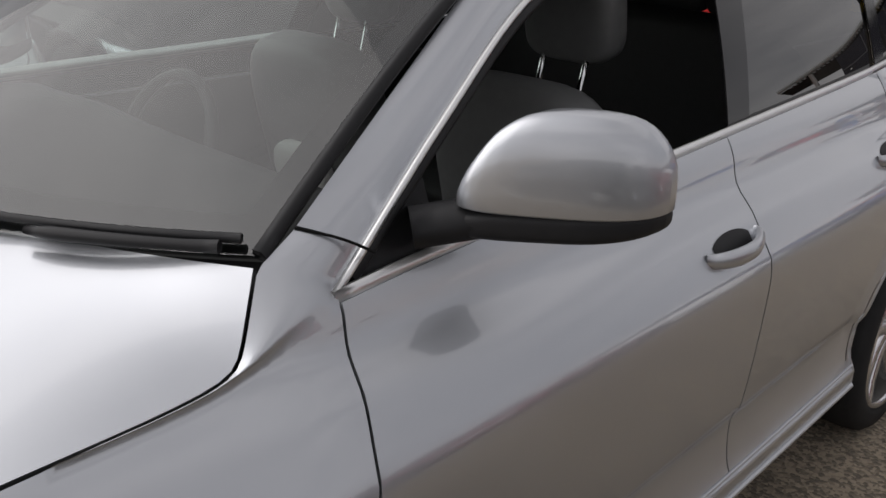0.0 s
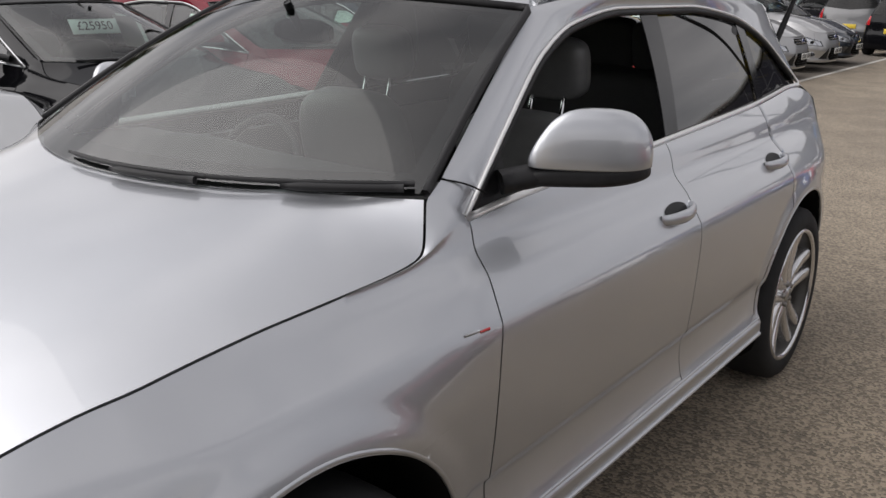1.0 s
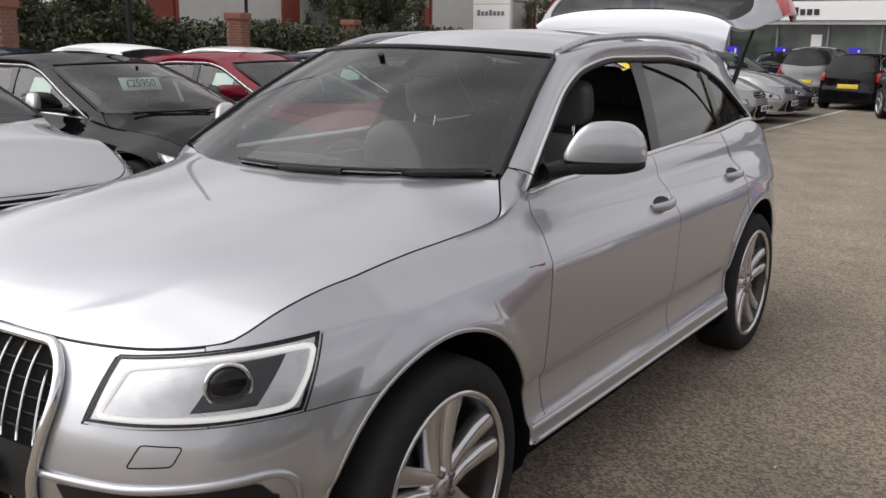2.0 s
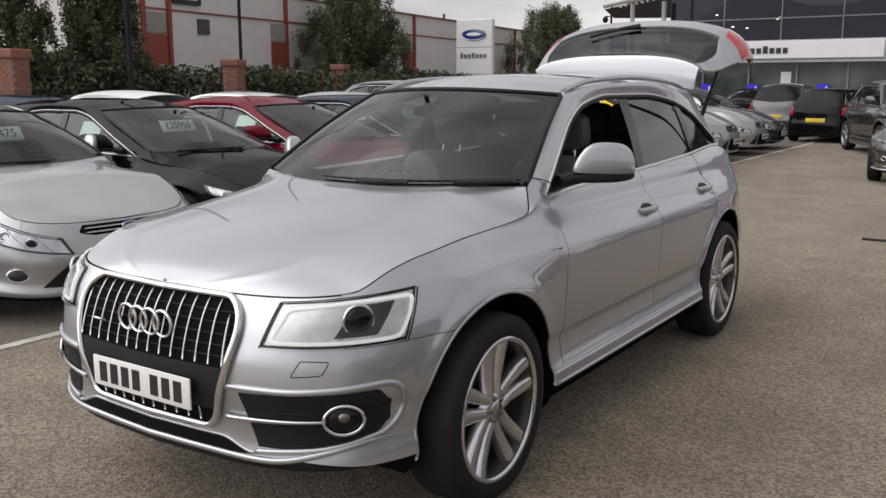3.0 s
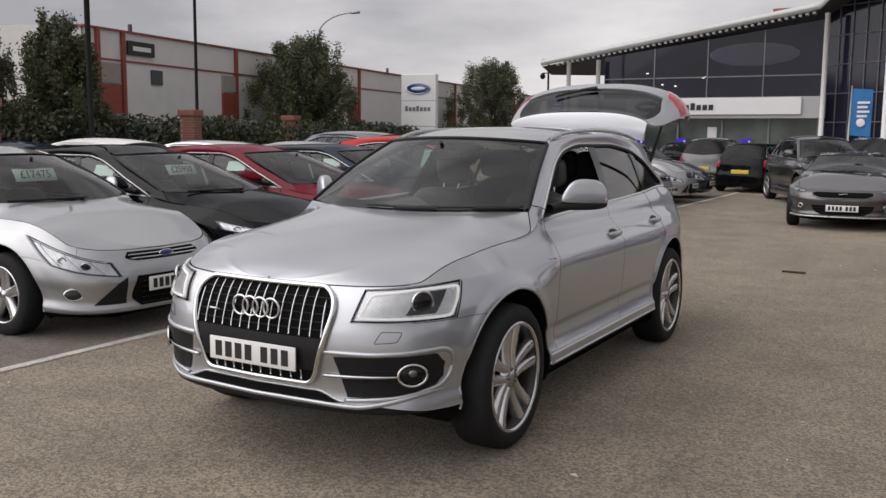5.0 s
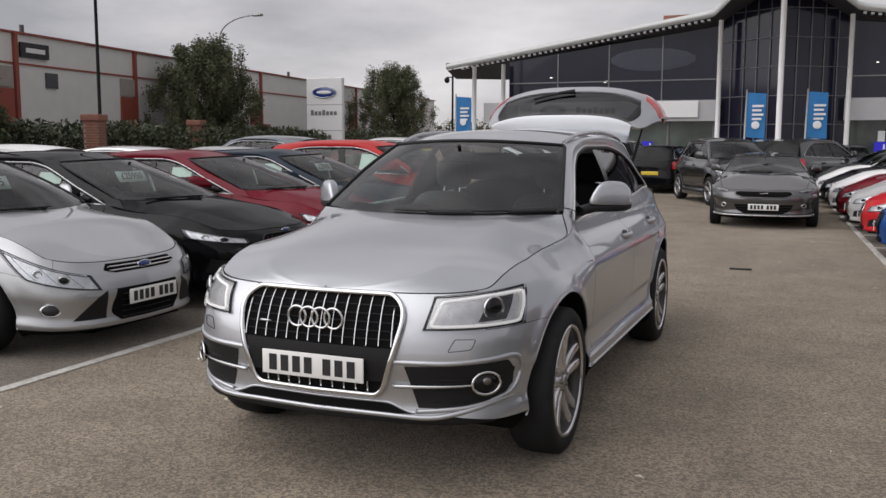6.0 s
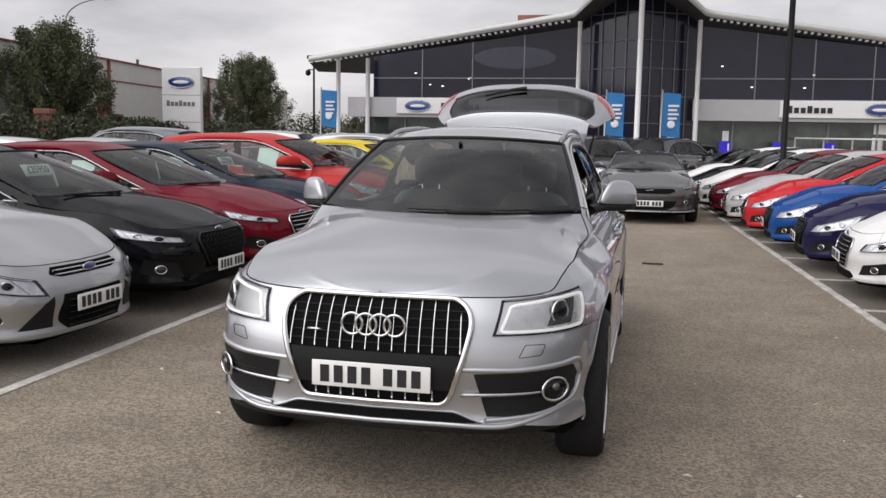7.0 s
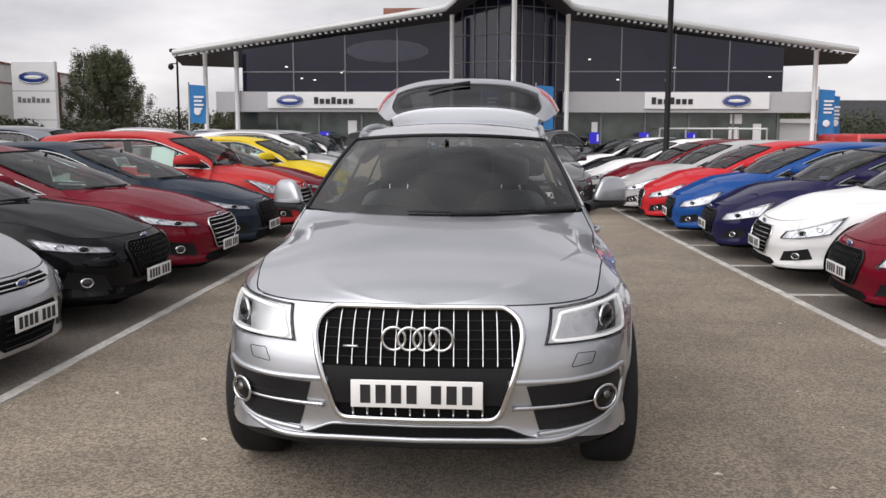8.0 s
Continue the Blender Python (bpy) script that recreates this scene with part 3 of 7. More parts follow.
    s = np.maximum(s, s_at_y(np.where(z > 0.40, ymin, 3.12)))
    s, z, keep = arch_cut(s, z)
    car.both("rear_quarter", sheet(skin(s, z), 0, keep=keep))
    s, z = np.meshgrid(s_at_y(np.linspace(1.22, 3.34, n(60))), np.linspace(0.335 if hatch_open else 0.245, 0.3965, n(12)), indexing="ij")
    s, z, keep = arch_cut(s, z)
    sills = car.both("side_sill", sheet(skin(s, z), 0, keep=keep))
    if hatch_open:
        ys = np.linspace(FA + ARCH + 0.02, RA - ARCH - 0.005, 50)
        for zz, r in ((0.339, 0.0075), (0.399, 0.0045)):
            car.both("sill_edge", tube(skin(s_at_y(ys), zz + 0 * ys, 0.002), r, 6), None, "raised silver edge of the sill", sills)
    # dark shell behind the joints, arch linings, underside; its black stands in for shade there
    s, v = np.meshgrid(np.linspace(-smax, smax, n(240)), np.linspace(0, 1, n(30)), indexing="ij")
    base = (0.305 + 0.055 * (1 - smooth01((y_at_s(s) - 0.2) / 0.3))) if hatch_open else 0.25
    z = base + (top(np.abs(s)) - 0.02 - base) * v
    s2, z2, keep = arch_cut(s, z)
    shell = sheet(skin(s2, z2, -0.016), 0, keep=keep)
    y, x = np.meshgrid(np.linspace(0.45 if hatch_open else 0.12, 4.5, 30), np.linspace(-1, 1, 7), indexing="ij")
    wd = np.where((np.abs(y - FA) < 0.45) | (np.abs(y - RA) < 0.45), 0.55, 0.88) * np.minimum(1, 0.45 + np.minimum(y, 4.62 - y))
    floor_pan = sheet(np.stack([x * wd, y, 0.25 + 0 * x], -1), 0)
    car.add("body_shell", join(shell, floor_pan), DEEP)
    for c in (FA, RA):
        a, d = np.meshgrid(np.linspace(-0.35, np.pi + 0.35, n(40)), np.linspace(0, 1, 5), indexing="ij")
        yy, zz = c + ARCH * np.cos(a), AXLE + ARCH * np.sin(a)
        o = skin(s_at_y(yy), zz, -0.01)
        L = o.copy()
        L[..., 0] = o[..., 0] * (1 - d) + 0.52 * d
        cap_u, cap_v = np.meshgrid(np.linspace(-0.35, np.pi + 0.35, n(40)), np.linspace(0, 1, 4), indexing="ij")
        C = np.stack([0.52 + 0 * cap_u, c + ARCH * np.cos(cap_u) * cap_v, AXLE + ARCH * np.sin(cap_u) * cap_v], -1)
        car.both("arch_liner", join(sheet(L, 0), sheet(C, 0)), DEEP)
        low = 0.07 if hatch_open else 0.28
        a = np.linspace(-low if c == FA else -0.2, np.pi + (0.13 if c == FA else low), n(60))
        lip = skin(s_at_y(c + (ARCH + 0.006) * np.cos(a)), AXLE + (ARCH + 0.006) * np.sin(a), -0.004)
        car.both("arch_lip", tube(lip, 0.007, 6))
    # roof, screen pillars and roof sides
    b, a = np.meshgrid(np.linspace(0, 1, n(40)), np.linspace(-1, 1, n(33)), indexing="ij")
    ys = 1.87 + 0.2 * a ** 2
    ye = 4.05 + 0.06 * (1 - a ** 2)
    y = ys + (ye - ys) * b
    yk = 2.07 + (4.05 - 2.07) * b
    crown = 0.03 + 0.022 * smooth01(b * 4)
    R = np.stack([roof_x(yk) * a * 0.985, y, roof_z(yk) + crown * (1 - np.abs(a) ** 2.3)], -1)
    car.add("roof", sheet(R, 0.02, centre=(0, 3, 0.5)))
    # strip from the bonnet corner over the screen pillar and roof side to the tail
    m = n(80)
    ya = np.linspace(joint_out + 0.003, 4.12, 60)
    lo = glasshouse(ya, dlo_top(ya) + 0.004)
    scr = line(joint_in + [-0.001, 0.004, 0.003], (0.574, 2.07, 1.538), 14)
    yr = np.linspace(2.12, 4.05, 30)
    tail_low = skin(s_at_y(4.36), 1.10 if not hatch_open else 0.95)
    hi = np.concatenate([scr, np.stack([roof_x(yr), yr, roof_z(yr) + 0.002], 1), line((0.56, 4.12, 1.48), tail_low, 12)])
    lo = np.concatenate([lo, line(lo[-1], skin(s_at_y(4.28), top(s_at_y(4.28))), 6)])
    # matching share along both edges
    def stations(p, marks):
        k = np.concatenate([[0], np.cumsum(np.linalg.norm(np.diff(p, axis=0), axis=1))])
        at = [k[int(np.argmin(np.linalg.norm(p - q, axis=1)))] for q in marks]
        t = np.interp(np.linspace(0, 1, m), [0, 0.32, 0.84, 1.0], [0, *at, k[-1]])
        return np.stack([np.interp(t, k, p[:, i]) for i in range(3)], 1)
    lo = stations(lo, [glasshouse(2.2, dlo_top(2.2)), glasshouse(3.75, dlo_top(3.75))])
    hi = stations(hi, [np.array([0.578, 2.09, 1.538]), np.array([0.55, 4.05, 1.53])])
    v = np.linspace(0, 1, n(10))[None, :, None]
    strip = lo[:, None] * (1 - v) + hi[:, None] * v
    out = np.stack([0.8 + 0 * strip[..., 0], 0 * strip[..., 0], 0.6 + 0 * strip[..., 0]], -1)
    strip = strip + out * 0.014 * np.sin(np.pi * v) * np.sin(np.pi * np.linspace(0.02, 1, m))[:, None, None] ** 0.5
    car.both("roof_side", sheet(strip, 0.006, centre=(0, 3, 0.9)))
    # windscreen
    b, a = np.meshgrid(np.linspace(0, 1, n(24)), np.linspace(-1, 1, n(33)), indexing="ij")
    xw = 0.742 * (1 - b) + 0.578 * b
    yw = (1.13 + 0.29 * a ** 2) * (1 - b) + (1.865 + 0.205 * a ** 2) * b
    zw = (1.158 + 0.012 * a ** 2) * (1 - b) + (1.565 - 0.028 * a ** 2) * b + 0.035 * np.sin(np.pi * b) * (1 - 0.4 * a ** 2)
    W = np.stack([xw * a, yw, zw], -1)
    car.add("windscreen", sheet(W, 0.004, centre=(0, 2.5, 0.7)), SCREEN if hatch_open else GLASS, "raked laminated windscreen")
    frit = []
    for sa in ((0, 0.07), (0.95, 1.0)):
        k = [max(0, int(round(q * (W.shape[0] - 1)))) for q in sa]
        if k[1] > k[0]:
            frit.append(sheet(W[k[0]:k[1] + 1] - [0, -0.004, 0.006], 0))
    nb = W.shape[1]
    j = max(1, int(nb * 0.035))
    frit += [sheet(W[:, :j + 1] - [0, -0.004, 0.006], 0), sheet(W[:, -j - 1:] - [0, -0.004, 0.006], 0)]
    car.add("screen_border", join(*frit), BLACK)
    seal = np.concatenate([W[:, 0], W[-1, 1:-1], W[::-1, -1]])
    car.add("screen_seal", tube(resample(seal, n(80)), 0.012, 6), BLACK)
    # cowl under the screen
    q, a = np.meshgrid(np.linspace(0, 1, 4), np.linspace(-1, 1, n(33)), indexing="ij")
    C = np.stack([np.interp(a, np.linspace(-1, 1, nb), W[0][:, 0]), np.interp(a, np.linspace(-1, 1, nb), W[0][:, 1]) + 0.03 - 0.06 * q, np.interp(a, np.linspace(-1, 1, nb), W[0][:, 2]) + 0.004 - 0.05 * q], -1)
    car.add("cowl", sheet(C - [0, 0, 0.022], 0), BLACK)
    # side windows
    def pane(y0, y1, k=24, off=-0.012, lean0=0.0, lean1=0.0):
        u, v = np.meshgrid(np.linspace(0, 1, n(k)), np.linspace(0, 1, n(14)), indexing="ij")
        y = (y0 + lean0 * v) * (1 - u) + (y1 + lean1 * v) * u
        zb = top(s_at_y(np.minimum(y, 4.05))) - 0.006
        return sheet(glasshouse(y, zb + (np.maximum(dlo_top(y), zb + 0.002) - zb) * v, off), 0.004)
    car.window_glass = pane(1.60, 2.61, lean1=0.12)
    car.both("rear_window", pane(2.68, 3.53, lean0=0.14, lean1=0.03), PRIVACY if hatch_open else GLASS, "dark privacy glass" if hatch_open else "")
    car.both("quarter_window", pane(3.58, 4.12, 18, lean0=0.03), PRIVACY if hatch_open else GLASS)
    car.both("centre_pillar", pane(2.60, 2.70, 6, -0.004, 0.12, 0.15), GLOSSBLACK, "gloss black pillar cover")
    car.both("rear_pillar", pane(3.52, 3.60, 5, -0.004, 0.03, 0.03), GLOSSBLACK)
    car.both("mirror_corner", pane(1.50, 1.70, 10, -0.004), BLACK)
    yy = np.linspace(1.49, 4.12, n(70))
    lower = glasshouse(yy, top(s_at_y(np.minimum(yy, 4.05))), 0.004)
    upper = glasshouse(yy, dlo_top(yy) + 0.001, 0.004)
    trim = TRIM if detail else SATIN
    car.both("belt_trim", tube(lower, 0.015 if detail else 0.0125, 6, squash=0.4), trim, "bright strip below the side windows")
    car.both("window_trim", tube(np.concatenate([upper, lower[-1:]]), 0.0065, 6), trim, "bright strip round the side windows")
    yy = np.linspace(1.53, 4.08, n(60))
    car.both("window_seal", tube(glasshouse(yy, dlo_top(yy) - 0.014, -0.003), 0.011, 6), BLACK)
    # mirrors
    u, v = np.meshgrid(np.linspace(0, np.pi, n(26)), np.linspace(0, 2 * np.pi, n(36)), indexing="ij")
    sg = lambda q, e: np.sign(q) * np.abs(q) ** e
    X, Y, Z = sg(np.sin(u), 0.62) * sg(np.cos(v), 0.62), sg(np.sin(u), 0.62) * sg(np.sin(v), 0.8), sg(np.cos(u), 0.60)
    hgt = pchip([-1.01, -0.95, -0.78, -0.53, -0.28, 0.0, 0.5, 1.01], [0.28, 0.36, 0.64, 0.92, 1.02, 1.04, 1.03, 0.90])(X)
    M = np.stack([0.937 + 0.105 * X, 1.787 + 0.088 * X + 0.068 * Y, 1.206 - 0.004 * X + np.where(Z > 0, Z * 0.124 * hgt, Z * 0.010)], -1)
    settle = 0.030 if hatch_open else 0.0
    mh = car.both("door_mirror", (M.reshape(-1, 3), grid_faces(*M.shape[:2])), None, "body-coloured mirror housing")
    M2 = np.stack([0.934 + 0.106 * X, 1.787 + 0.066 * Y + 0.088 * X, 1.182 + Z * 0.026 + 0.006 * X * X * X], -1)
    car.both("mirror_base", join((M2.reshape(-1, 3), grid_faces(*M2.shape[:2])), tube(line((0.785, 1.64, 1.165), (0.88, 1.75, 1.19), 5), 0.030, 8, squash=1.4)), BLACK, "black mirror foot", mh)
    car.both("mirror_glass", sheet(np.stack(np.meshgrid(np.linspace(0.875, 0.975, 4), [1.838], np.linspace(1.215, 1.295, 4), indexing="ij"), -1)[:, 0], 0.003), CHROME, "mirror glass", mh)
    for ob in (mh[1], *mh[1].children):
        for vert in ob.data.vertices:
            vert.co.z -= settle
    # door handles
    for y, z, doors in ((2.420, 0.965, doors_f), (3.345, 0.985, doors_r)):
        ys = np.linspace(y - 0.105, y + 0.105, n(18))
        bow = np.sin(np.linspace(0, np.pi, len(ys)))
        arch_out = -0.004 + 0.042 * bow ** 0.6
        car.both("door_handle", tube(skin(s_at_y(ys), z + 0 * ys + np.linspace(-0.004, 0.004, len(ys)), 0) + np.stack([arch_out, 0 * ys, 0 * ys], 1), 0.013 + 0.007 * bow ** 0.5, 10, squash=0.6), None, "", doors)
        # flat black patch on the door paints in the shade of the handle's hollow
        u, v = np.meshgrid(np.linspace(-1, 1, n(14)), np.linspace(-1, 1, n(10)), indexing="ij")
        car.both("handle_cup", sheet(skin(s_at_y(y + 0.075 * u), z + 0.026 * v * np.sqrt(np.maximum(1 - 0.8 * u * u, 0)), 0.0012), 0), BLACK, "", doors)
    # wheels
    wheel_parts(car, wheel_style)
    # cabin
    dash_u, dash_v = np.meshgrid(np.linspace(0, 1, n(14)), np.linspace(-1, 1, n(24)), indexing="ij")
    D = np.stack([0.72 * dash_v, 1.36 + 0.50 * dash_u + 0.04 * dash_v ** 2 * (1 - dash_u), 1.085 + 0.03 * np.sin(np.pi * dash_u) - 0.35 * np.maximum(dash_u - 0.86, 0) / 0.14 * 0.9 + 0.025 * np.exp(-((dash_v + 0.5) / 0.22) ** 2) * np.sin(np.pi * dash_u)], -1)
    car.add("dashboard", sheet(D, 0.05, centre=(0, 1.6, 0.5)), LEATHER, "dark dashboard")
    car.add("cabin_floor", join(box(-0.70, 0.70, 1.3, 4.3, 0.30, 0.36), box(-0.70, -0.66, 1.4, 4.0, 0.36, 1.06), box(0.66, 0.70, 1.4, 4.0, 0.36, 1.06), box(-0.69, 0.69, 4.0, 4.02, 0.36, 0.95), box(-0.1, 0.1, 1.7, 2.6, 0.36, 0.62)), LEATHER, smooth=False)
    # the SUV's lining is near-black, the cabin's shade put into its colour
    b, a = np.meshgrid(np.linspace(0, 1, 8), np.linspace(-1, 1, 9), indexing="ij")
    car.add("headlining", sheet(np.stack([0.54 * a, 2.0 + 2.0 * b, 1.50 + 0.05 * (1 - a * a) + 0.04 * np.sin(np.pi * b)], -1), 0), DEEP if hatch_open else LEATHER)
    seat_parts(car, detail)
    st = ring((0, 0, 0), 0.185, 0.016, "y", n(30), 6)
    tilt = Matrix.Rotation(radians(-24), 3, "X")
    sv = np.array([tilt @ Vector(p) for p in st[0]]) + [-0.37, 1.93, 0.98]
    spoke = join(*[tube(line((-0.37, 1.925, 0.98), (-0.37 + 0.17 * math.cos(q), 1.93 + 0.07 * math.sin(q), 0.98 + 0.17 * math.sin(q)), 3), 0.02, 6) for q in (0.1, 3.04, 4.7)])
    car.add("steering_wheel", join((sv, st[1]), spoke), LEATHER, "black steering wheel")
    car.add("rear_view_mirror", join(tube(line((-0.11, 1.80, 1.455), (0.11, 1.80, 1.455), 7), [0.02, 0.032, 0.034, 0.034, 0.034, 0.032, 0.02], 8, squash=0.5), tube(line((0, 1.79, 1.46), (0, 1.74, 1.535), 3), 0.012, 6)), BLACK)
    return bumper, doors_f, doors_r


def seat_parts(car, detail):
    cloth, hide = (GREYCLOTH, SEATHIDE) if detail else (LEATHER, LEATHER)

    def cushion(c, wx, wy, wz, tilt, e=0.5):
        u, v = np.meshgrid(np.linspace(0, np.pi, car.n(20)), np.linspace(0, 2 * np.pi, car.n(28)), indexing="ij")
        sg = lambda q: np.sign(q) * np.abs(q) ** e
        P = np.stack([sg(np.sin(u)) * sg(np.cos(v)) * wx, sg(np.sin(u)) * sg(np.sin(v)) * wy, sg(np.cos(u)) * wz], -1)
        m = np.array(Matrix.Rotation(radians(tilt), 3, "X"))
        return (P @ m.T + np.asarray(c, float)).reshape(-1, 3), grid_faces(*P.shape[:2])
    for x in (0.37, -0.37):
        seat = car.add("front_seat", cushion((x, 2.45, 0.90), 0.245, 0.085, 0.32, 14), hide, "leather front seat with pale middle panels" if detail else "dark front seat")
        car.add("seat_cushion", cushion((x, 2.20, 0.62), 0.25, 0.27, 0.085, 6), hide, "", seat)
        car.add("headrest", cushion((x, 2.575, 1.335), 0.125, 0.055, 0.10, 10), hide, "", seat)
        for d in (-0.06, 0.06) if detail else ():
            car.add("headrest_post", tube(line((x + d, 2.53, 1.16), (x + d, 2.56, 1.28), 3), 0.008, 6), CHROME, "", seat)
        if detail:
            car.add("seat_panel", cushion((x, 2.392, 0.99), 0.17, 0.035, 0.185, 14, 0.6), cloth, "pale grey seat panel", seat)
            car.add("lower_panel", cushion((x, 2.372, 0.80), 0.12, 0.035, 0.12, 14, 0.6), cloth, "pale grey seat panel", seat)
    bench = car.add("rear_seat", cushion((0, 3.42, 0.92), 0.64, 0.09, 0.37, 14), LEATHER, "dark rear bench")
    car.add("seat_cushion", cushion((0, 3.15, 0.62), 0.62, 0.27, 0.09, 5), LEATHER, "", bench)
    for x in (-0.42, 0, 0.42):
        car.add("headrest", cushion((x, 3.53, 1.36), 0.214, 0.05, 0.108, 12, 0.32), LEATHER, "", bench)


def on_front(x, z, off=0.0):
    x = np.asarray(x, float)
    return skin(np.sign(x) * s_at_x(np.abs(x)), z, off)


def quad(c, u, v, off=0.0):
    """A four-cornered patch on the body, its corners (s, z): inner low, outer low, outer high, inner high."""
    c = np.array(c, float)
    p = (c[0] * (1 - u)[..., None] * (1 - v)[..., None] + c[1] * u[..., None] * (1 - v)[..., None] + c[2] * u[..., None] * v[..., None] + c[3] * (1 - u)[..., None] * v[..., None])
    return skin(p[..., 0], p[..., 1], off)


def head_lamp(car, c, led=True, projector=(0.62, 0.55), r=0.043, name="headlight", label="clear headlight with a bright daytime strip"):
    n = car.n
    u, v = np.meshgrid(np.linspace(0, 1, n(26)), np.linspace(0, 1, n(14)), indexing="ij")
    base = car.both(name, sheet(quad(c, u, v, 0.004), 0.02), GLOSSBLACK if led else LAMPGREY, label)
    u2, v2 = (0.025 + 0.95 * u, 0.06 + 0.88 * v) if led else (0.04 + 0.90 * u, 0.09 + 0.76 * v)
    car.both("reflector", sheet(quad(c, u2, v2, 0.006), 0.0), LAMPSILVER if led else REFLECTOR, "", base)
    if not led:
        tt = np.linspace(0.05, 0.95, 16)
        across = np.linspace(0.14, 0.84, 6)
        car.both("lamp_fin", join(*[tube(quad(c, q + 0.06 * across, across, 0.009), 0.004, 5) for q in (0.22, 0.50, 0.80)]), CHROME, "", base)
        car.both("lamp_brow", tube(quad(c, tt, 0.93 + 0 * tt, 0.010), 0.005, 6), CHROME, "bright upper strip", base)
    if led:
        loop = round_off(resample([(0.05, 0.12), (0.93, 0.10), (0.965, 0.50), (0.97, 0.87), (0.50, 0.89), (0.09, 0.84)], n(90), True), 3)
        pts = quad(c, loop[:, 0], loop[:, 1], 0.010)
        uu, vv = np.meshgrid(np.linspace(0, 1, 14), np.linspace(0.2, 0.82, 8), indexing="ij")
        car.both("lamp_bezel", sheet(quad(c, 0.44 + 0.12 * vv + uu * 0.30, vv, 0.0075), 0.0), LAMPGREY, "grey lamp bezel", base)
        car.both("daytime_light", tube(pts, 0.0070, 6, True), LED, "lit white daytime strip", base)
    pu, pv = np.array([projector[0]]), np.array([projector[1]])
    o = quad(c, pu, pv, 0.012)[0]
    d = quad(c, pu, pv, 0.05)[0] - o
    d /= np.linalg.norm(d)
    e1 = np.cross([0, 0, 1], d)
    e1 /= np.linalg.norm(e1)
    e2 = np.cross(d, e1)
    a = np.linspace(0, 2 * np.pi, n(32), endpoint=False)
    rim = o + r * (np.cos(a)[:, None] * e1 + np.sin(a)[:, None] * e2)
    car.both("projector_ring", tube(rim, 0.006, 6, True, up=d), CHROME, "", base)
    bl = ball((0, 0, 0), r * 0.92, r * 0.92, r * 0.4, n(12), n(20))
    bv = o + bl[0][:, :1] * e1 + bl[0][:, 1:2] * e2 + bl[0][:, 2:] * d
    car.both("projector_lens", (bv, bl[1]), GLOSSBLACK, "", base)
    if not led:
        o2 = quad(c, np.array([0.66]), np.array([0.50]), 0.010)[0]
        car.both("side_bowl", tube(o2 + r * 0.8 * (np.cos(a)[:, None] * e1 + np.sin(a)[:, None] * e2), 0.007, 6, True, up=d), CHROME, "", base)
    car.both("lamp_cover", sheet(quad(c, u, v, 0.018 + 0.006 * np.sin(np.pi * u) * np.sin(np.pi * v)), 0.012), LENS, "clear lamp cover", base)
    return base


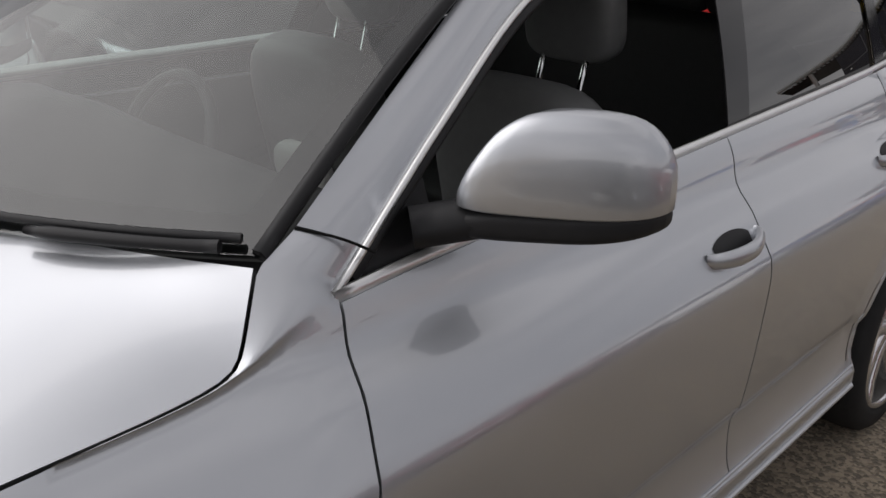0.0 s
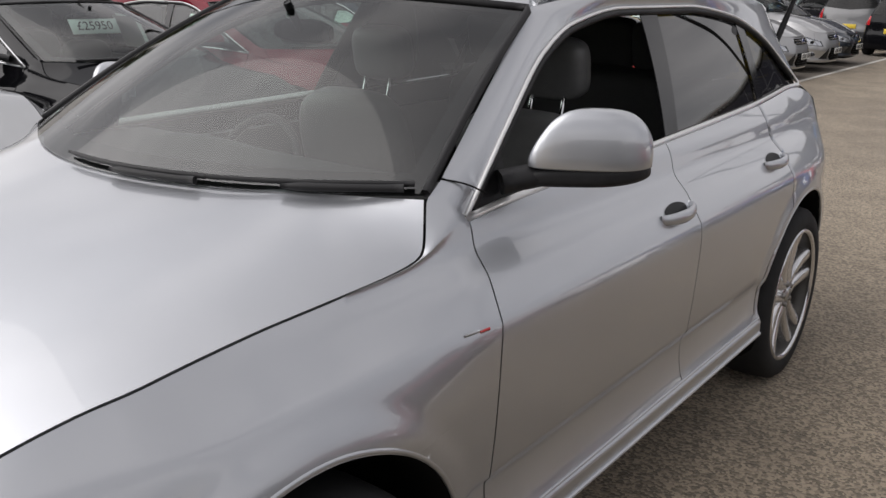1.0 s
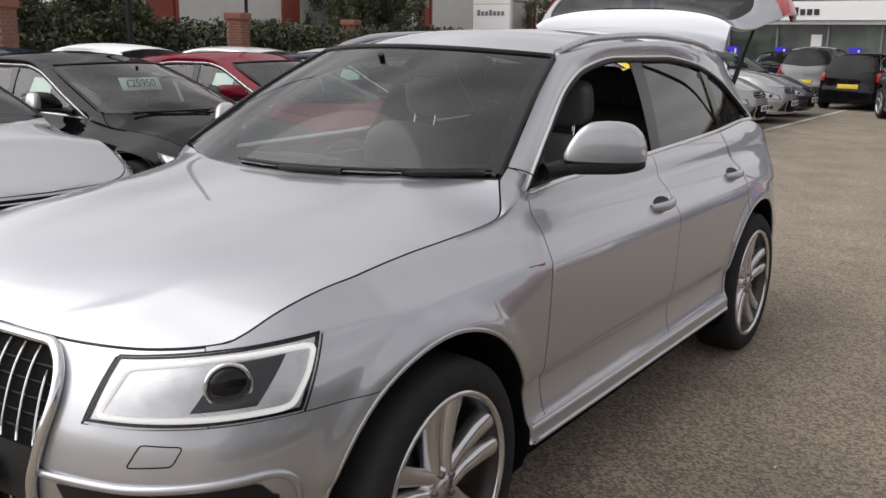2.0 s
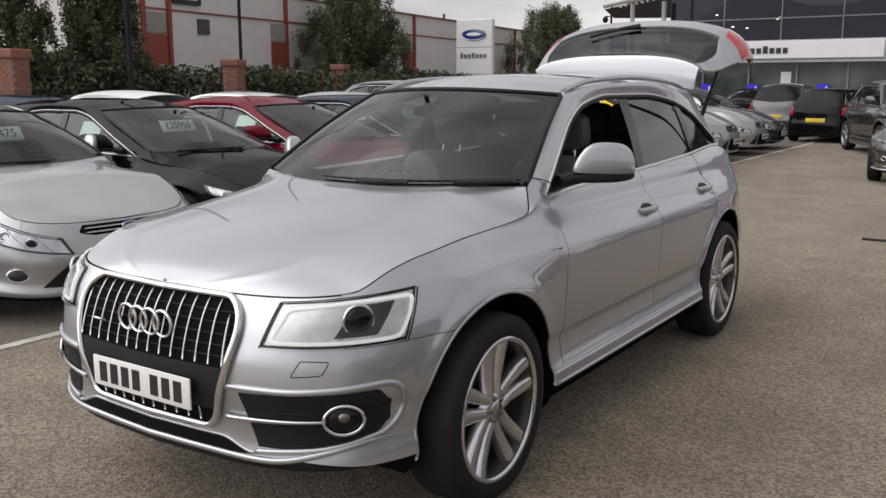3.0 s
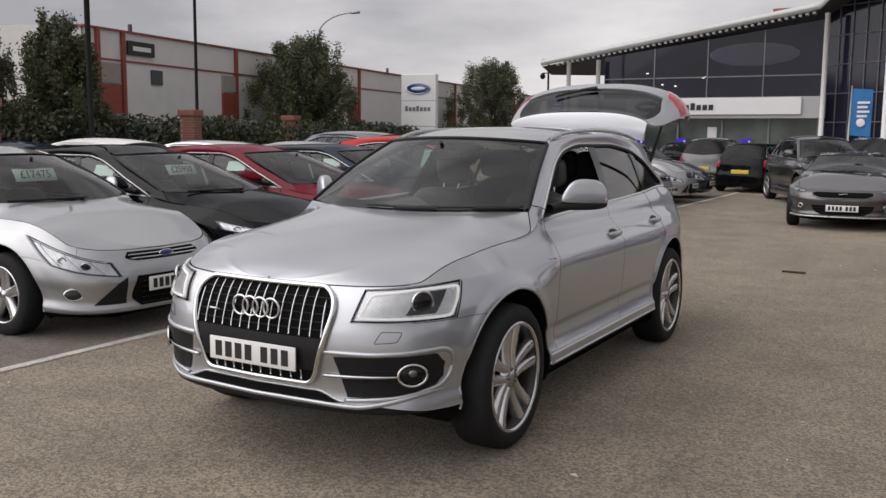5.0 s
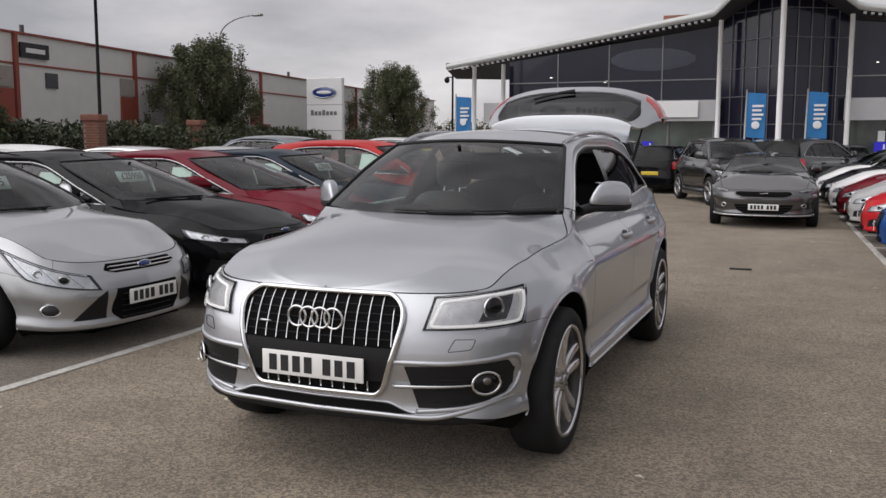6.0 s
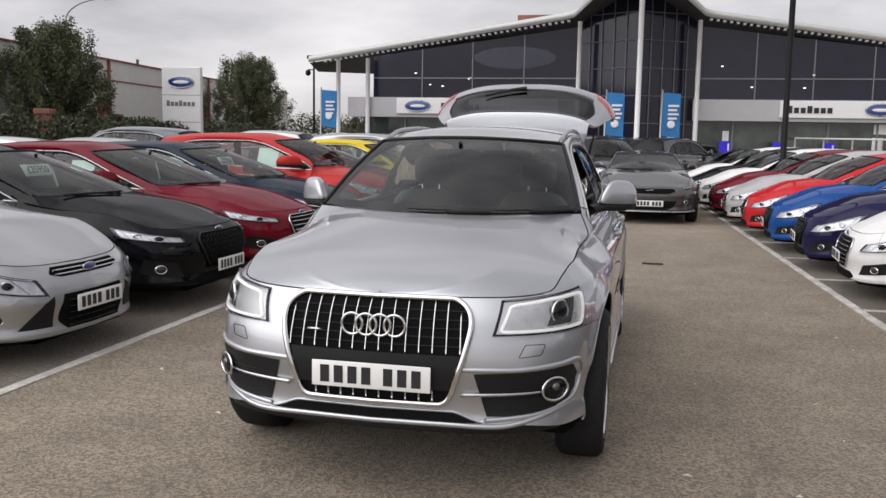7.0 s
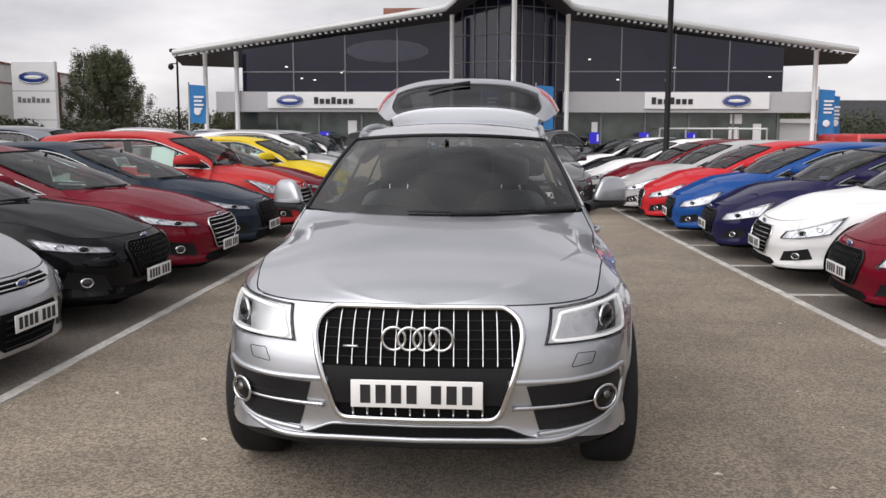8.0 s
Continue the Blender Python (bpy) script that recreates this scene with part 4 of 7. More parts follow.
# ---- the silver estate SUV with its tailgate up ----
def silver_suv():
    car = Car("silver_suv", (0.481, 0.497, 0.525), PAINT, 1.0)
    bumper, doors_f, doors_r = body(car, TOP_OPEN, hatch_open=True)
    n = car.n
    car.add("front_window", (np.asarray(car.window_glass[0]) * MIRROR, car.window_glass[1]), GLASS)
    # grille
    half = pchip([0.450, 0.468, 0.56, 0.70, 0.80, 0.835, 0.865, 0.888], [0.295, 0.322, 0.356, 0.398, 0.418, 0.412, 0.388, 0.348])
    zz = np.linspace(0.450, 0.888, n(60))
    right = np.stack([half(zz), zz], 1)
    out = np.concatenate([right, right[::-1] * [-1, 1]])
    out = round_off(resample(out, 200, True), 2)
    frame_pts = on_front(out[:, 0], out[:, 1], 0.014)
    grille = car.add("grille", tube(frame_pts, 0.0135, 8, True, up=(0, 1, 0)), CHROME, "bright six-sided grille frame")
    u, v = np.meshgrid(np.linspace(-1, 1, n(40)), np.linspace(0, 1, n(24)), indexing="ij")
    z = 0.453 + (0.885 - 0.453) * v
    car.add("grille_backing", sheet(on_front(half(z) * u * 0.985, z, 0.004), 0.0), DEEP, "", grille)
    for i in range(14):
        x = (i - 6.5) * 0.0575
        top = 0.876 - max(0, abs(x) - 0.335) * 1.05
        lo = 0.672
        zs = np.linspace(lo, top, 10)
        car.add("grille_slat", tube(on_front(x + 0 * zs, zs, 0.013), 0.0045, 6, squash=0.7, up=(0, 1, 0)), CHROME, "", grille)
        if abs(x) < 0.29:
            zs = np.linspace(0.466, 0.512, 4)
            car.add("lower_slat", tube(on_front(x + 0 * zs, zs, 0.009), 0.0045, 6, up=(0, 1, 0)), SATIN, "", grille)
    u, v = np.meshgrid(np.linspace(-1, 1, n(30)), np.linspace(0, 1, 5), indexing="ij")
    z = 0.512 + (0.664 - 0.512) * v
    car.add("plate_panel", sheet(on_front(half(z) * u * 0.96, z, 0.012), 0.008), BLACK, "gloss black panel behind the plate", grille)
    for zz in (0.700, 0.735, 0.770, 0.805, 0.840):
        xs = np.linspace(-float(half(zz)) + 0.02, float(half(zz)) - 0.02, 24)
        car.add("grille_rib", tube(on_front(xs, zz + 0 * xs, 0.006), 0.003, 4), BLACK, "", grille)
    for i in range(4):
        x = (i - 1.5) * 0.0625
        o = on_front(x, 0.776, 0.027)
        car.add("badge_ring", ring(o, 0.0455, 0.0062, "y", 40, 8), CHROME, "chrome badge ring", grille)
    car.add("small_badge", tube(on_front(np.linspace(-0.295, -0.235, 4), 0.742 + np.zeros(4), 0.02), 0.006, 6), SATIN, "", grille)
    plate(car, -0.019, 0.562, PLATEWHITE)
    # headlights
    c = [(float(s_at_x(0.505)), 0.745), (float(s_at_y(0.400)), 0.750), (float(s_at_y(0.485)), 0.912), (float(s_at_x(0.552)), 0.884)]
    head_lamp(car, c, projector=(0.60, 0.54), r=0.050)
    # washer covers
    loop = round_off(resample([(0.610, 0.655), (0.700, 0.662), (0.720, 0.705), (0.640, 0.708)], 60, True), 3)
    s = s_at_x(loop[:, 0])
    car.both("washer_cover", tube(skin(s, loop[:, 1], 0.0005), 0.0016, 5, True), DEEP, "", (bumper, bumper))
    # air inlets with fog lamps
    u, v = np.meshgrid(np.linspace(0, 1, n(40)), np.linspace(0, 1, n(16)), indexing="ij")
    s0, s1 = float(s_at_x(0.430)), float(s_at_y(0.335))
    zt = 0.588 + 0.016 * u - 0.045 * smooth01((u - 0.90) / 0.10)
    zb = 0.402 + 0.050 * smooth01((u - 0.45) / 0.5) + 0.035 * smooth01((u - 0.90) / 0.10)
    su = s0 + 0.060 * (1 - v) * (1 - u) + (s1 - s0) * u
    inlet = car.both("air_inlet", sheet(skin(su, zb + (zt - zb) * v, 0.003), 0.0), BLACK, "black ribbed air inlet", (bumper, bumper))
    for k in range(3):
        zz = 0.43 + k * 0.05
        us = np.linspace(0.26, 0.95, 24)
        car.both("inlet_rib", tube(skin(s0 + (s1 - s0) * us, zz + 0 * us, 0.004), 0.003, 5), BLACK, "", inlet)
    us = np.linspace(-0.10, 0.60, 24)
    car.both("inlet_blade", tube(skin(s0 + (s1 - s0) * us, 0.498 + 0.012 * us, 0.012), np.linspace(0.010, 0.005, 24), 6, squash=0.8), SATIN, "satin blade across the inlet", inlet)
    o = skin(s_at_y(0.195), 0.512, 0.016) + np.array([0.0, -0.008, 0])
    d = np.array([0.690, -0.724, 0.0])
    e1, e2 = np.array([0.724, 0.690, 0]), np.array([0, 0, 1.0])
    a = np.linspace(0, 2 * np.pi, 40, endpoint=False)
    car.both("fog_lamp", tube(o + 0.066 * np.cos(a)[:, None] * e1 + 0.049 * np.sin(a)[:, None] * e2, 0.0065, 8, True, up=d), CHROME, "oval fog lamp with a chrome ring", inlet)
    bl = ball((0, 0, 0), 0.060, 0.043, 0.018)
    car.both("fog_glass", (o + bl[0][:, :1] * e1 + bl[0][:, 1:2] * e2 + bl[0][:, 2:] * d - d * 0.008, bl[1]), GLOSSBLACK, "", inlet)
    bl = ball((0, 0, 0), 0.022, 0.018, 0.012)
    car.both("fog_reflector", (o + bl[0][:, :1] * e1 + (bl[0][:, 1:2] + 0.01) * e2 + bl[0][:, 2:] * d + d * 0.003, bl[1]), STEEL, "", inlet)
    # bright edges of the bumper
    sx, sy = float(s_at_x(0.33)), float(s_at_y(0.385))
    run = round_off(resample([(sx, 0.606), (float(s_at_x(0.60)), 0.604), (sy - 0.05, 0.622), (sy, 0.585), (sy, 0.50), (sy - 0.06, 0.445), (float(s_at_x(0.70)), 0.402), (float(s_at_x(0.48)), 0.385)], 110), 10, closed=False)
    car.both("inlet_edge", tube(skin(run[:, 0], run[:, 1], 0.003), 0.0115, 8, squash=0.7), None, "raised silver edge round the inlet", (bumper, bumper))
    sl = float(s_at_y(0.345))
    ss = np.linspace(-sl, sl, 140)
    a = np.abs(ss) / sl
    zl = 0.366 + 0.062 * smooth01((a - 0.55) / 0.45) - 0.006 * np.exp(-((a - 0.52) / 0.12) ** 2)
    car.add("lip_edge", tube(skin(ss, zl, 0.004), 0.002 + 0.0095 * smooth01((1 - a) / 0.10), 8, squash=0.7), None, "raised silver edge of the front lip", bumper)
    u, v = np.meshgrid(np.linspace(-1, 1, 70), np.linspace(0, 1, 5), indexing="ij")
    sm = float(s_at_x(0.475))
    car.add("lower_intake", sheet(skin(u * sm, 0.374 + (0.416 - 0.374) * v * (1 - 0.95 * smooth01((np.abs(u) - 0.70) / 0.30)), 0.004), 0), DEEP, "dark lower intake", bumper)
    ss = np.linspace(-sm, sm, 60)
    zi = 0.420 - 0.040 * smooth01((np.abs(ss) / sm - 0.70) / 0.30)
    car.add("intake_edge", tube(skin(ss, zi, 0.003), 0.006, 6, squash=0.7), None, "", bumper)
    u, v = np.meshgrid(np.linspace(-1, 1, 60), np.linspace(0, 1, 6), indexing="ij")
    car.add("chin_panel", sheet(skin(u * float(s_at_x(0.80)), 0.322 + 0.048 * v, -0.02), 0), BLACK, "black underside panel", bumper)
    # side badge as plain bars
    ys = np.linspace(1.330, 1.375, 4)
    car.both("side_badge", tube(skin(s_at_y(ys), 0.918 + 0 * ys, 0.0005), 0.0035, 6, squash=0.35), SATIN, "small bright badge bar")
    ys = np.linspace(1.375, 1.405, 4)
    car.both("side_badge", tube(skin(s_at_y(ys), 0.916 + 0 * ys, 0.0005), 0.0040, 6, squash=0.35), REDLAMP, "small red badge bar")
    # roof rails
    yr = np.linspace(2.12, 3.98, 50)
    lift = 0.020 * np.minimum(1, np.minimum((yr - 2.12) / 0.22, (3.98 - yr) / 0.22)) ** 0.6
    car.both("roof_rail", tube(np.stack([roof_x(yr) - 0.022, yr, roof_z(yr) + 0.006 + lift], 1), 0.014, 8, squash=1.0), SATIN, "silver roof rail")
    p, q = np.array([0.742, 1.475, 1.192]), np.array([0.805, 1.555, 1.157])
    t = np.linspace(0, 1, 8)[:, None]
    car.both("pillar_joint", tube(p * (1 - t) + q * t + [0.006, 0, 0.006] * np.sin(np.pi * t), 0.0022, 5), DEEP)
    # wipers
    def wiper(a0, a1, arm_from):
        q = np.linspace(a0, a1, 24)
        low = np.stack([0.742 * q, 1.128 + 0.29 * q ** 2, 1.166 + 0.012 * q ** 2], 1)
        w = car.add("wiper", tube(low + [0, 0.010, 0.012], np.interp(q, [a0, a0 + 0.06, a1], [0.003, 0.006, 0.007]), 6, squash=0.9), BLACK, "black wiper blade")
        q = np.linspace(arm_from, a1 - 0.01, 14)
        arm = np.stack([0.742 * q, 1.116 + 0.29 * q ** 2, 1.172 + 0.012 * q ** 2], 1)
        car.add("wiper_arm", tube(arm, np.interp(q, [arm_from, arm_from + 0.05, a1 - 0.06, a1], [0.005, 0.010, 0.008, 0.010]), 8), BLACK, "", w)
    wiper(-0.22, 0.42, 0.08)
    wiper(0.36, 0.97, 0.66)
    # raised tailgate: rows from the hinge outwards, sides drooping
    prof_y = pchip([0, 0.10, 0.22, 0.26, 0.62, 0.80, 0.92, 1.0], [4.06, 4.03, 4.04, 4.10, 4.44, 4.60, 4.70, 4.74])
    prof_z = pchip([0, 0.10, 0.22, 0.26, 0.62, 0.80, 0.92, 1.0], [1.60, 1.68, 1.785, 1.79, 1.985, 2.05, 2.05, 2.01])
    prof_x = pchip([0, 0.22, 0.45, 0.70, 0.88, 1.0], [0.57, 0.61, 0.70, 0.775, 0.80, 0.78])
    def gate(u, v, off=0.0):
        x = prof_x(v) * u
        droop = (0.05 + 0.13 * smooth01(v / 0.8)) * np.abs(u) ** 3 + 0.10 * smooth01(v / 0.8) * np.abs(u) ** 14
        back = 0.22 * smooth01(v / 0.75) * np.abs(u) ** 3
        y, z = prof_y(v) - back * 0.35 - off * 0.55, prof_z(v) - droop + off * 0.8
        return np.stack([x, y, z], -1)
    def gate_sheet(u0, u1, v0, v1, off=0.0, depth=0.02, k=40, j=20):
        u, v = np.meshgrid(np.linspace(u0, u1, k), np.linspace(v0, v1, j), indexing="ij")
        return sheet(gate(u, v, off), depth, centre=(0, 5.2, 1.2))
    spoiler = gate_sheet(-1, 1, 0.0, 0.235)
    band = gate_sheet(-1, 1, 0.66, 1.0)
    def rim_strip(sign):
        u, v = np.meshgrid(np.linspace(0, 1, 8), np.linspace(0.235, 0.66, 16), indexing="ij")
        inner = 0.90 - 0.10 * smooth01((v - 0.45) / 0.21)
        return sheet(gate(sign * (inner + (1 - inner) * u), v), 0.02, centre=(0, 5.2, 1.2))
    tg = car.add("tailgate", join(spoiler, band, rim_strip(1), rim_strip(-1)), None, "raised silver tailgate")
    car.add("rear_screen", gate_sheet(-0.93, 0.93, 0.235, 0.665, -0.012, 0.004), DARKPANE, "dark rear window", tg)
    car.add("screen_border", join(*[gate_sheet(a, b, c_, d_, -0.018, 0.0, 20, 8) for a, b, c_, d_ in ((-0.93, 0.93, 0.60, 0.67), (-0.93, -0.80, 0.235, 0.62), (0.80, 0.93, 0.235, 0.62))]), BLACK, "", tg)
    u, v = np.meshgrid(np.linspace(-0.9, 0.9, 16), np.linspace(0.05, 0.97, 12), indexing="ij")
    inner = gate(u, v, -0.05)
    hole = (np.abs(u[:-1, :-1]) < 0.78) & (v[:-1, :-1] > 0.22) & (v[:-1, :-1] < 0.60)
    car.add("tailgate_lining", sheet(inner, 0, keep=~hole), BLACK, "black inner trim", tg)
    t = np.linspace(0, 1, 12)
    car.add("rear_wiper", join(tube(gate(-0.45 + 0.45 * t, 0.53 + 0.10 * t, 0.012), 0.011, 6), tube(gate(-0.16 + 0.19 * t, 0.60 + 0.035 * t, 0.016), np.linspace(0.012, 0.020, 12), 8)), BLACK, "black rear wiper", tg)
    for sgn in (1, -1):
        u, v = np.meshgrid(np.linspace(0.70, 1.0, 14), np.linspace(0.70, 1.0, 14), indexing="ij")
        u = u + (1 - u) * 0.45 * (1 - (v - 0.70) / 0.30)
        car.add("tail_light", sheet(gate(sgn * u, v, 0.008), 0.03, centre=(0, 5.2, 1.2)), REDLAMP, "red tail light on the tailgate", tg)
        car.add("gas_strut", tube(line((sgn * 0.57, 4.18, 1.30), (sgn * 0.66, 4.32, 1.74), 4), [0.014, 0.014, 0.008, 0.008], 8), BLACK, "", tg)
    # load floor and rear edge
    car.add("load_floor", join(box(-0.62, 0.62, 3.6, 4.5, 0.62, 0.66), box(-0.66, -0.62, 3.6, 4.4, 0.62, 1.1), box(0.62, 0.66, 3.6, 4.4, 0.62, 1.1)), LEATHER, smooth=False)
    plate(car, 4.635, 0.50, PLATEYELLOW, face=1)
    car.root.matrix_world = pose(-0.012, 0, 0)
    tagged(car.root, "silver estate SUV with its tailgate raised and a front window down", "car")
    return car


silver_suv()


# ---- the ground ----
def asphalt(name="worn_asphalt", low=(0.165, 0.134, 0.098), high=(0.268, 0.220, 0.158)):
    m, nodes, links, p = material(name)
    co = nodes.new("ShaderNodeTexCoord")
    def noise_node(scale, detail, rough=0.5):
        q = nodes.new("ShaderNodeTexNoise")
        q.inputs["Scale"].default_value, q.inputs["Detail"].default_value, q.inputs["Roughness"].default_value = scale, detail, rough
        links.new(co.outputs["Object"], q.inputs["Vector"])
        return q
    big, mid = noise_node(0.22, 5), noise_node(1.6, 6, 0.6)
    ramp = nodes.new("ShaderNodeValToRGB")
    ramp.color_ramp.elements[0].position, ramp.color_ramp.elements[0].color = 0.30, (*low, 1)
    ramp.color_ramp.elements[1].position, ramp.color_ramp.elements[1].color = 0.72, (*high, 1)
    links.new(big.outputs["Fac"], ramp.inputs["Fac"])
    vor = nodes.new("ShaderNodeTexVoronoi")
    vor.inputs["Scale"].default_value = 85
    links.new(co.outputs["Object"], vor.inputs["Vector"])
    chip = nodes.new("ShaderNodeMapRange")
    chip.inputs["From Min"].default_value, chip.inputs["From Max"].default_value = 0.25, 0.75
    chip.inputs["To Min"].default_value, chip.inputs["To Max"].default_value = 0.38, 1.55
    sep = nodes.new("ShaderNodeSeparateColor")
    links.new(vor.outputs["Color"], sep.inputs["Color"])
    links.new(sep.outputs[0], chip.inputs["Value"])
    m1 = nodes.new("ShaderNodeMix")
    m1.data_type, m1.blend_type = "RGBA", "MULTIPLY"
    m1.inputs["Factor"].default_value = 0.8
    links.new(ramp.outputs["Color"], m1.inputs[6])
    links.new(chip.outputs["Result"], m1.inputs[7])
    stain = nodes.new("ShaderNodeMapRange")
    stain.inputs["From Min"].default_value, stain.inputs["From Max"].default_value = 0.30, 0.62
    stain.inputs["To Min"].default_value, stain.inputs["To Max"].default_value = 0.66, 1.05
    links.new(mid.outputs["Fac"], stain.inputs["Value"])
    m2 = nodes.new("ShaderNodeMix")
    m2.data_type, m2.blend_type = "RGBA", "MULTIPLY"
    m2.inputs["Factor"].default_value = 1
    links.new(m1.outputs[2], m2.inputs[6])
    links.new(stain.outputs["Result"], m2.inputs[7])
    links.new(m2.outputs[2], p.inputs["Base Color"])
    p.inputs["Roughness"].default_value = 0.85
    p.inputs["Sheen Weight"].default_value, p.inputs["Sheen Roughness"].default_value = 0.22, 0.45
    p.inputs["Sheen Tint"].default_value = (1.0, 0.9, 0.78, 1)
    b = nodes.new("ShaderNodeBump")
    b.inputs["Strength"].default_value, b.inputs["Distance"].default_value = 0.7, 0.006
    links.new(vor.outputs["Distance"], b.inputs["Height"])
    links.new(b.outputs["Normal"], p.inputs["Normal"])
    return m


ASPHALT = asphalt()
LINE = plain("worn_line_paint", (0.52, 0.50, 0.46), 0.8, vary=0.45, scale=40)
ground = tagged(mesh_object("ground", [(-900, -900, 0), (900, -900, 0), (900, 900, 0), (-900, 900, 0)], [(0, 1, 2, 3)], ASPHALT, False), "worn brown-grey asphalt of the car park", "ground", kind="structure")


def painted_line(p, q, w=0.10):
    p, q = Vector(p), Vector(q)
    d = (q - p).normalized()
    s = Vector((-d.y, d.x)) * w / 2
    n = max(2, int((q - p).length / 0.25))
    vs = []
    for i in range(n + 1):
        c = p + (q - p) * i / n
        j = 1 + 0.18 * noise.noise((c.x * 3, c.y * 3, w))
        for k in (-1, 1):
            for z in (0.0, 0.009):
                vs.append((c.x + s.x * k * j, c.y + s.y * k * j, z))
    f = []
    for i in range(n):
        a, b = i * 4, i * 4 + 4
        f += [(a + 1, b + 1, b + 3, a + 3), (a, b, b + 1, a + 1), (a + 2, a + 3, b + 3, b + 2)]
    return tagged(mesh_object("bay_line", vs, f, LINE, False), "worn white painted bay line", "road marking", kind="structure")


# Darker bay asphalt; the colour also holds shade cast under the parked cars.
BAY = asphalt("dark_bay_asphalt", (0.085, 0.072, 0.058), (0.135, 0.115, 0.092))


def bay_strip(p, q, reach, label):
    """The darker surface of the parking bays, from the bay line outwards, some car shade painted in."""
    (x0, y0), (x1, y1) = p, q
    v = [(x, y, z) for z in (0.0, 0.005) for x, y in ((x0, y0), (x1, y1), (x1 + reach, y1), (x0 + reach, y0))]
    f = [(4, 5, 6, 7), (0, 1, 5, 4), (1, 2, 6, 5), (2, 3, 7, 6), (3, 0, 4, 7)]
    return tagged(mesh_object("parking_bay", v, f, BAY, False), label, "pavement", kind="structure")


bay_strip((-2.60, -6), (-2.82, 26), -5.2, "darker asphalt under the parked row, with shade of the cars in its colour")
bay_strip((3.52, -3.0), (2.12, 26), 5.2, "darker asphalt under the parked row, with shade of the cars in its colour")
painted_line((-2.58, -6), (-2.80, 26), 0.085)
painted_line((3.50, -3.0), (2.10, 26), 0.085)
for i in range(11):
    y = 3.55 + i * 1.95
    x = 3.22 - 0.051 * (y - 3.45)
    painted_line((x, y), (x + 4.6, y + 0.25), 0.08)


# ---- other parked cars ----
def proportions(L, fa, ra, cowl, belt_y, screen_top, roof_end, r):
    k = r / AXLE
    return ([0, FA - 0.42, FA + 0.42, 1.49, 2.07, 2.9, RA - 0.42, RA + 0.42, 4.63],
            [0, fa - 0.42 * k, fa + 0.42 * k, belt_y, screen_top, (screen_top + ra - 0.42 * k) / 2 + 0.12, ra - 0.42 * k, ra + 0.42 * k, L])


def heights(nose, belt_z, roof, r):
    k = r / AXLE
    return ([0.0, 0.235, 0.78, 0.9, 1.106, 1.64], [0.0, 0.20 * k, 0.78 * k, max(nose, 0.78 * k + 0.05), belt_z, roof])


MODELS = dict(
    hatch=dict(ymap=proportions(4.36, 0.87, 3.52, 0, 1.40, 2.08, 3.9, 0.325), zmap=heights(0.80, 0.955, 1.45, 0.325), width=0.968, wheel=0.325, drop=0.17),
    saloon=dict(ymap=proportions(4.87, 0.95, 3.80, 0, 1.62, 2.42, 4.4, 0.335), zmap=heights(0.78, 0.935, 1.435, 0.335), width=0.98, wheel=0.335, drop=0.08),
    suv=dict(ymap=proportions(4.50, 0.90, 3.59, 0, 1.42, 2.0, 4.0, 0.36), zmap=heights(0.92, 1.10, 1.68, 0.36), width=0.975, wheel=0.36, drop=0.05),
    small=dict(ymap=proportions(3.97, 0.80, 3.29, 0, 1.25, 1.90, 3.6, 0.31), zmap=heights(0.80, 0.97, 1.48, 0.31), width=0.915, wheel=0.31, drop=0.10),
    coupe=dict(ymap=proportions(4.78, 0.93, 3.65, 0, 1.72, 2.42, 3.9, 0.345), zmap=heights(0.76, 0.95, 1.345, 0.345), width=1.015, wheel=0.345, drop=0.10),
    people=dict(ymap=proportions(4.38, 0.88, 3.52, 0, 1.25, 1.95, 3.95, 0.325), zmap=heights(0.86, 1.06, 1.62, 0.325), width=0.968, wheel=0.325, drop=0.12),
    tall=dict(ymap=proportions(4.52, 0.90, 3.69, 0, 1.30, 2.02, 4.0, 0.335), zmap=heights(0.86, 1.02, 1.575, 0.335), width=0.98, wheel=0.335, drop=0.08),
)


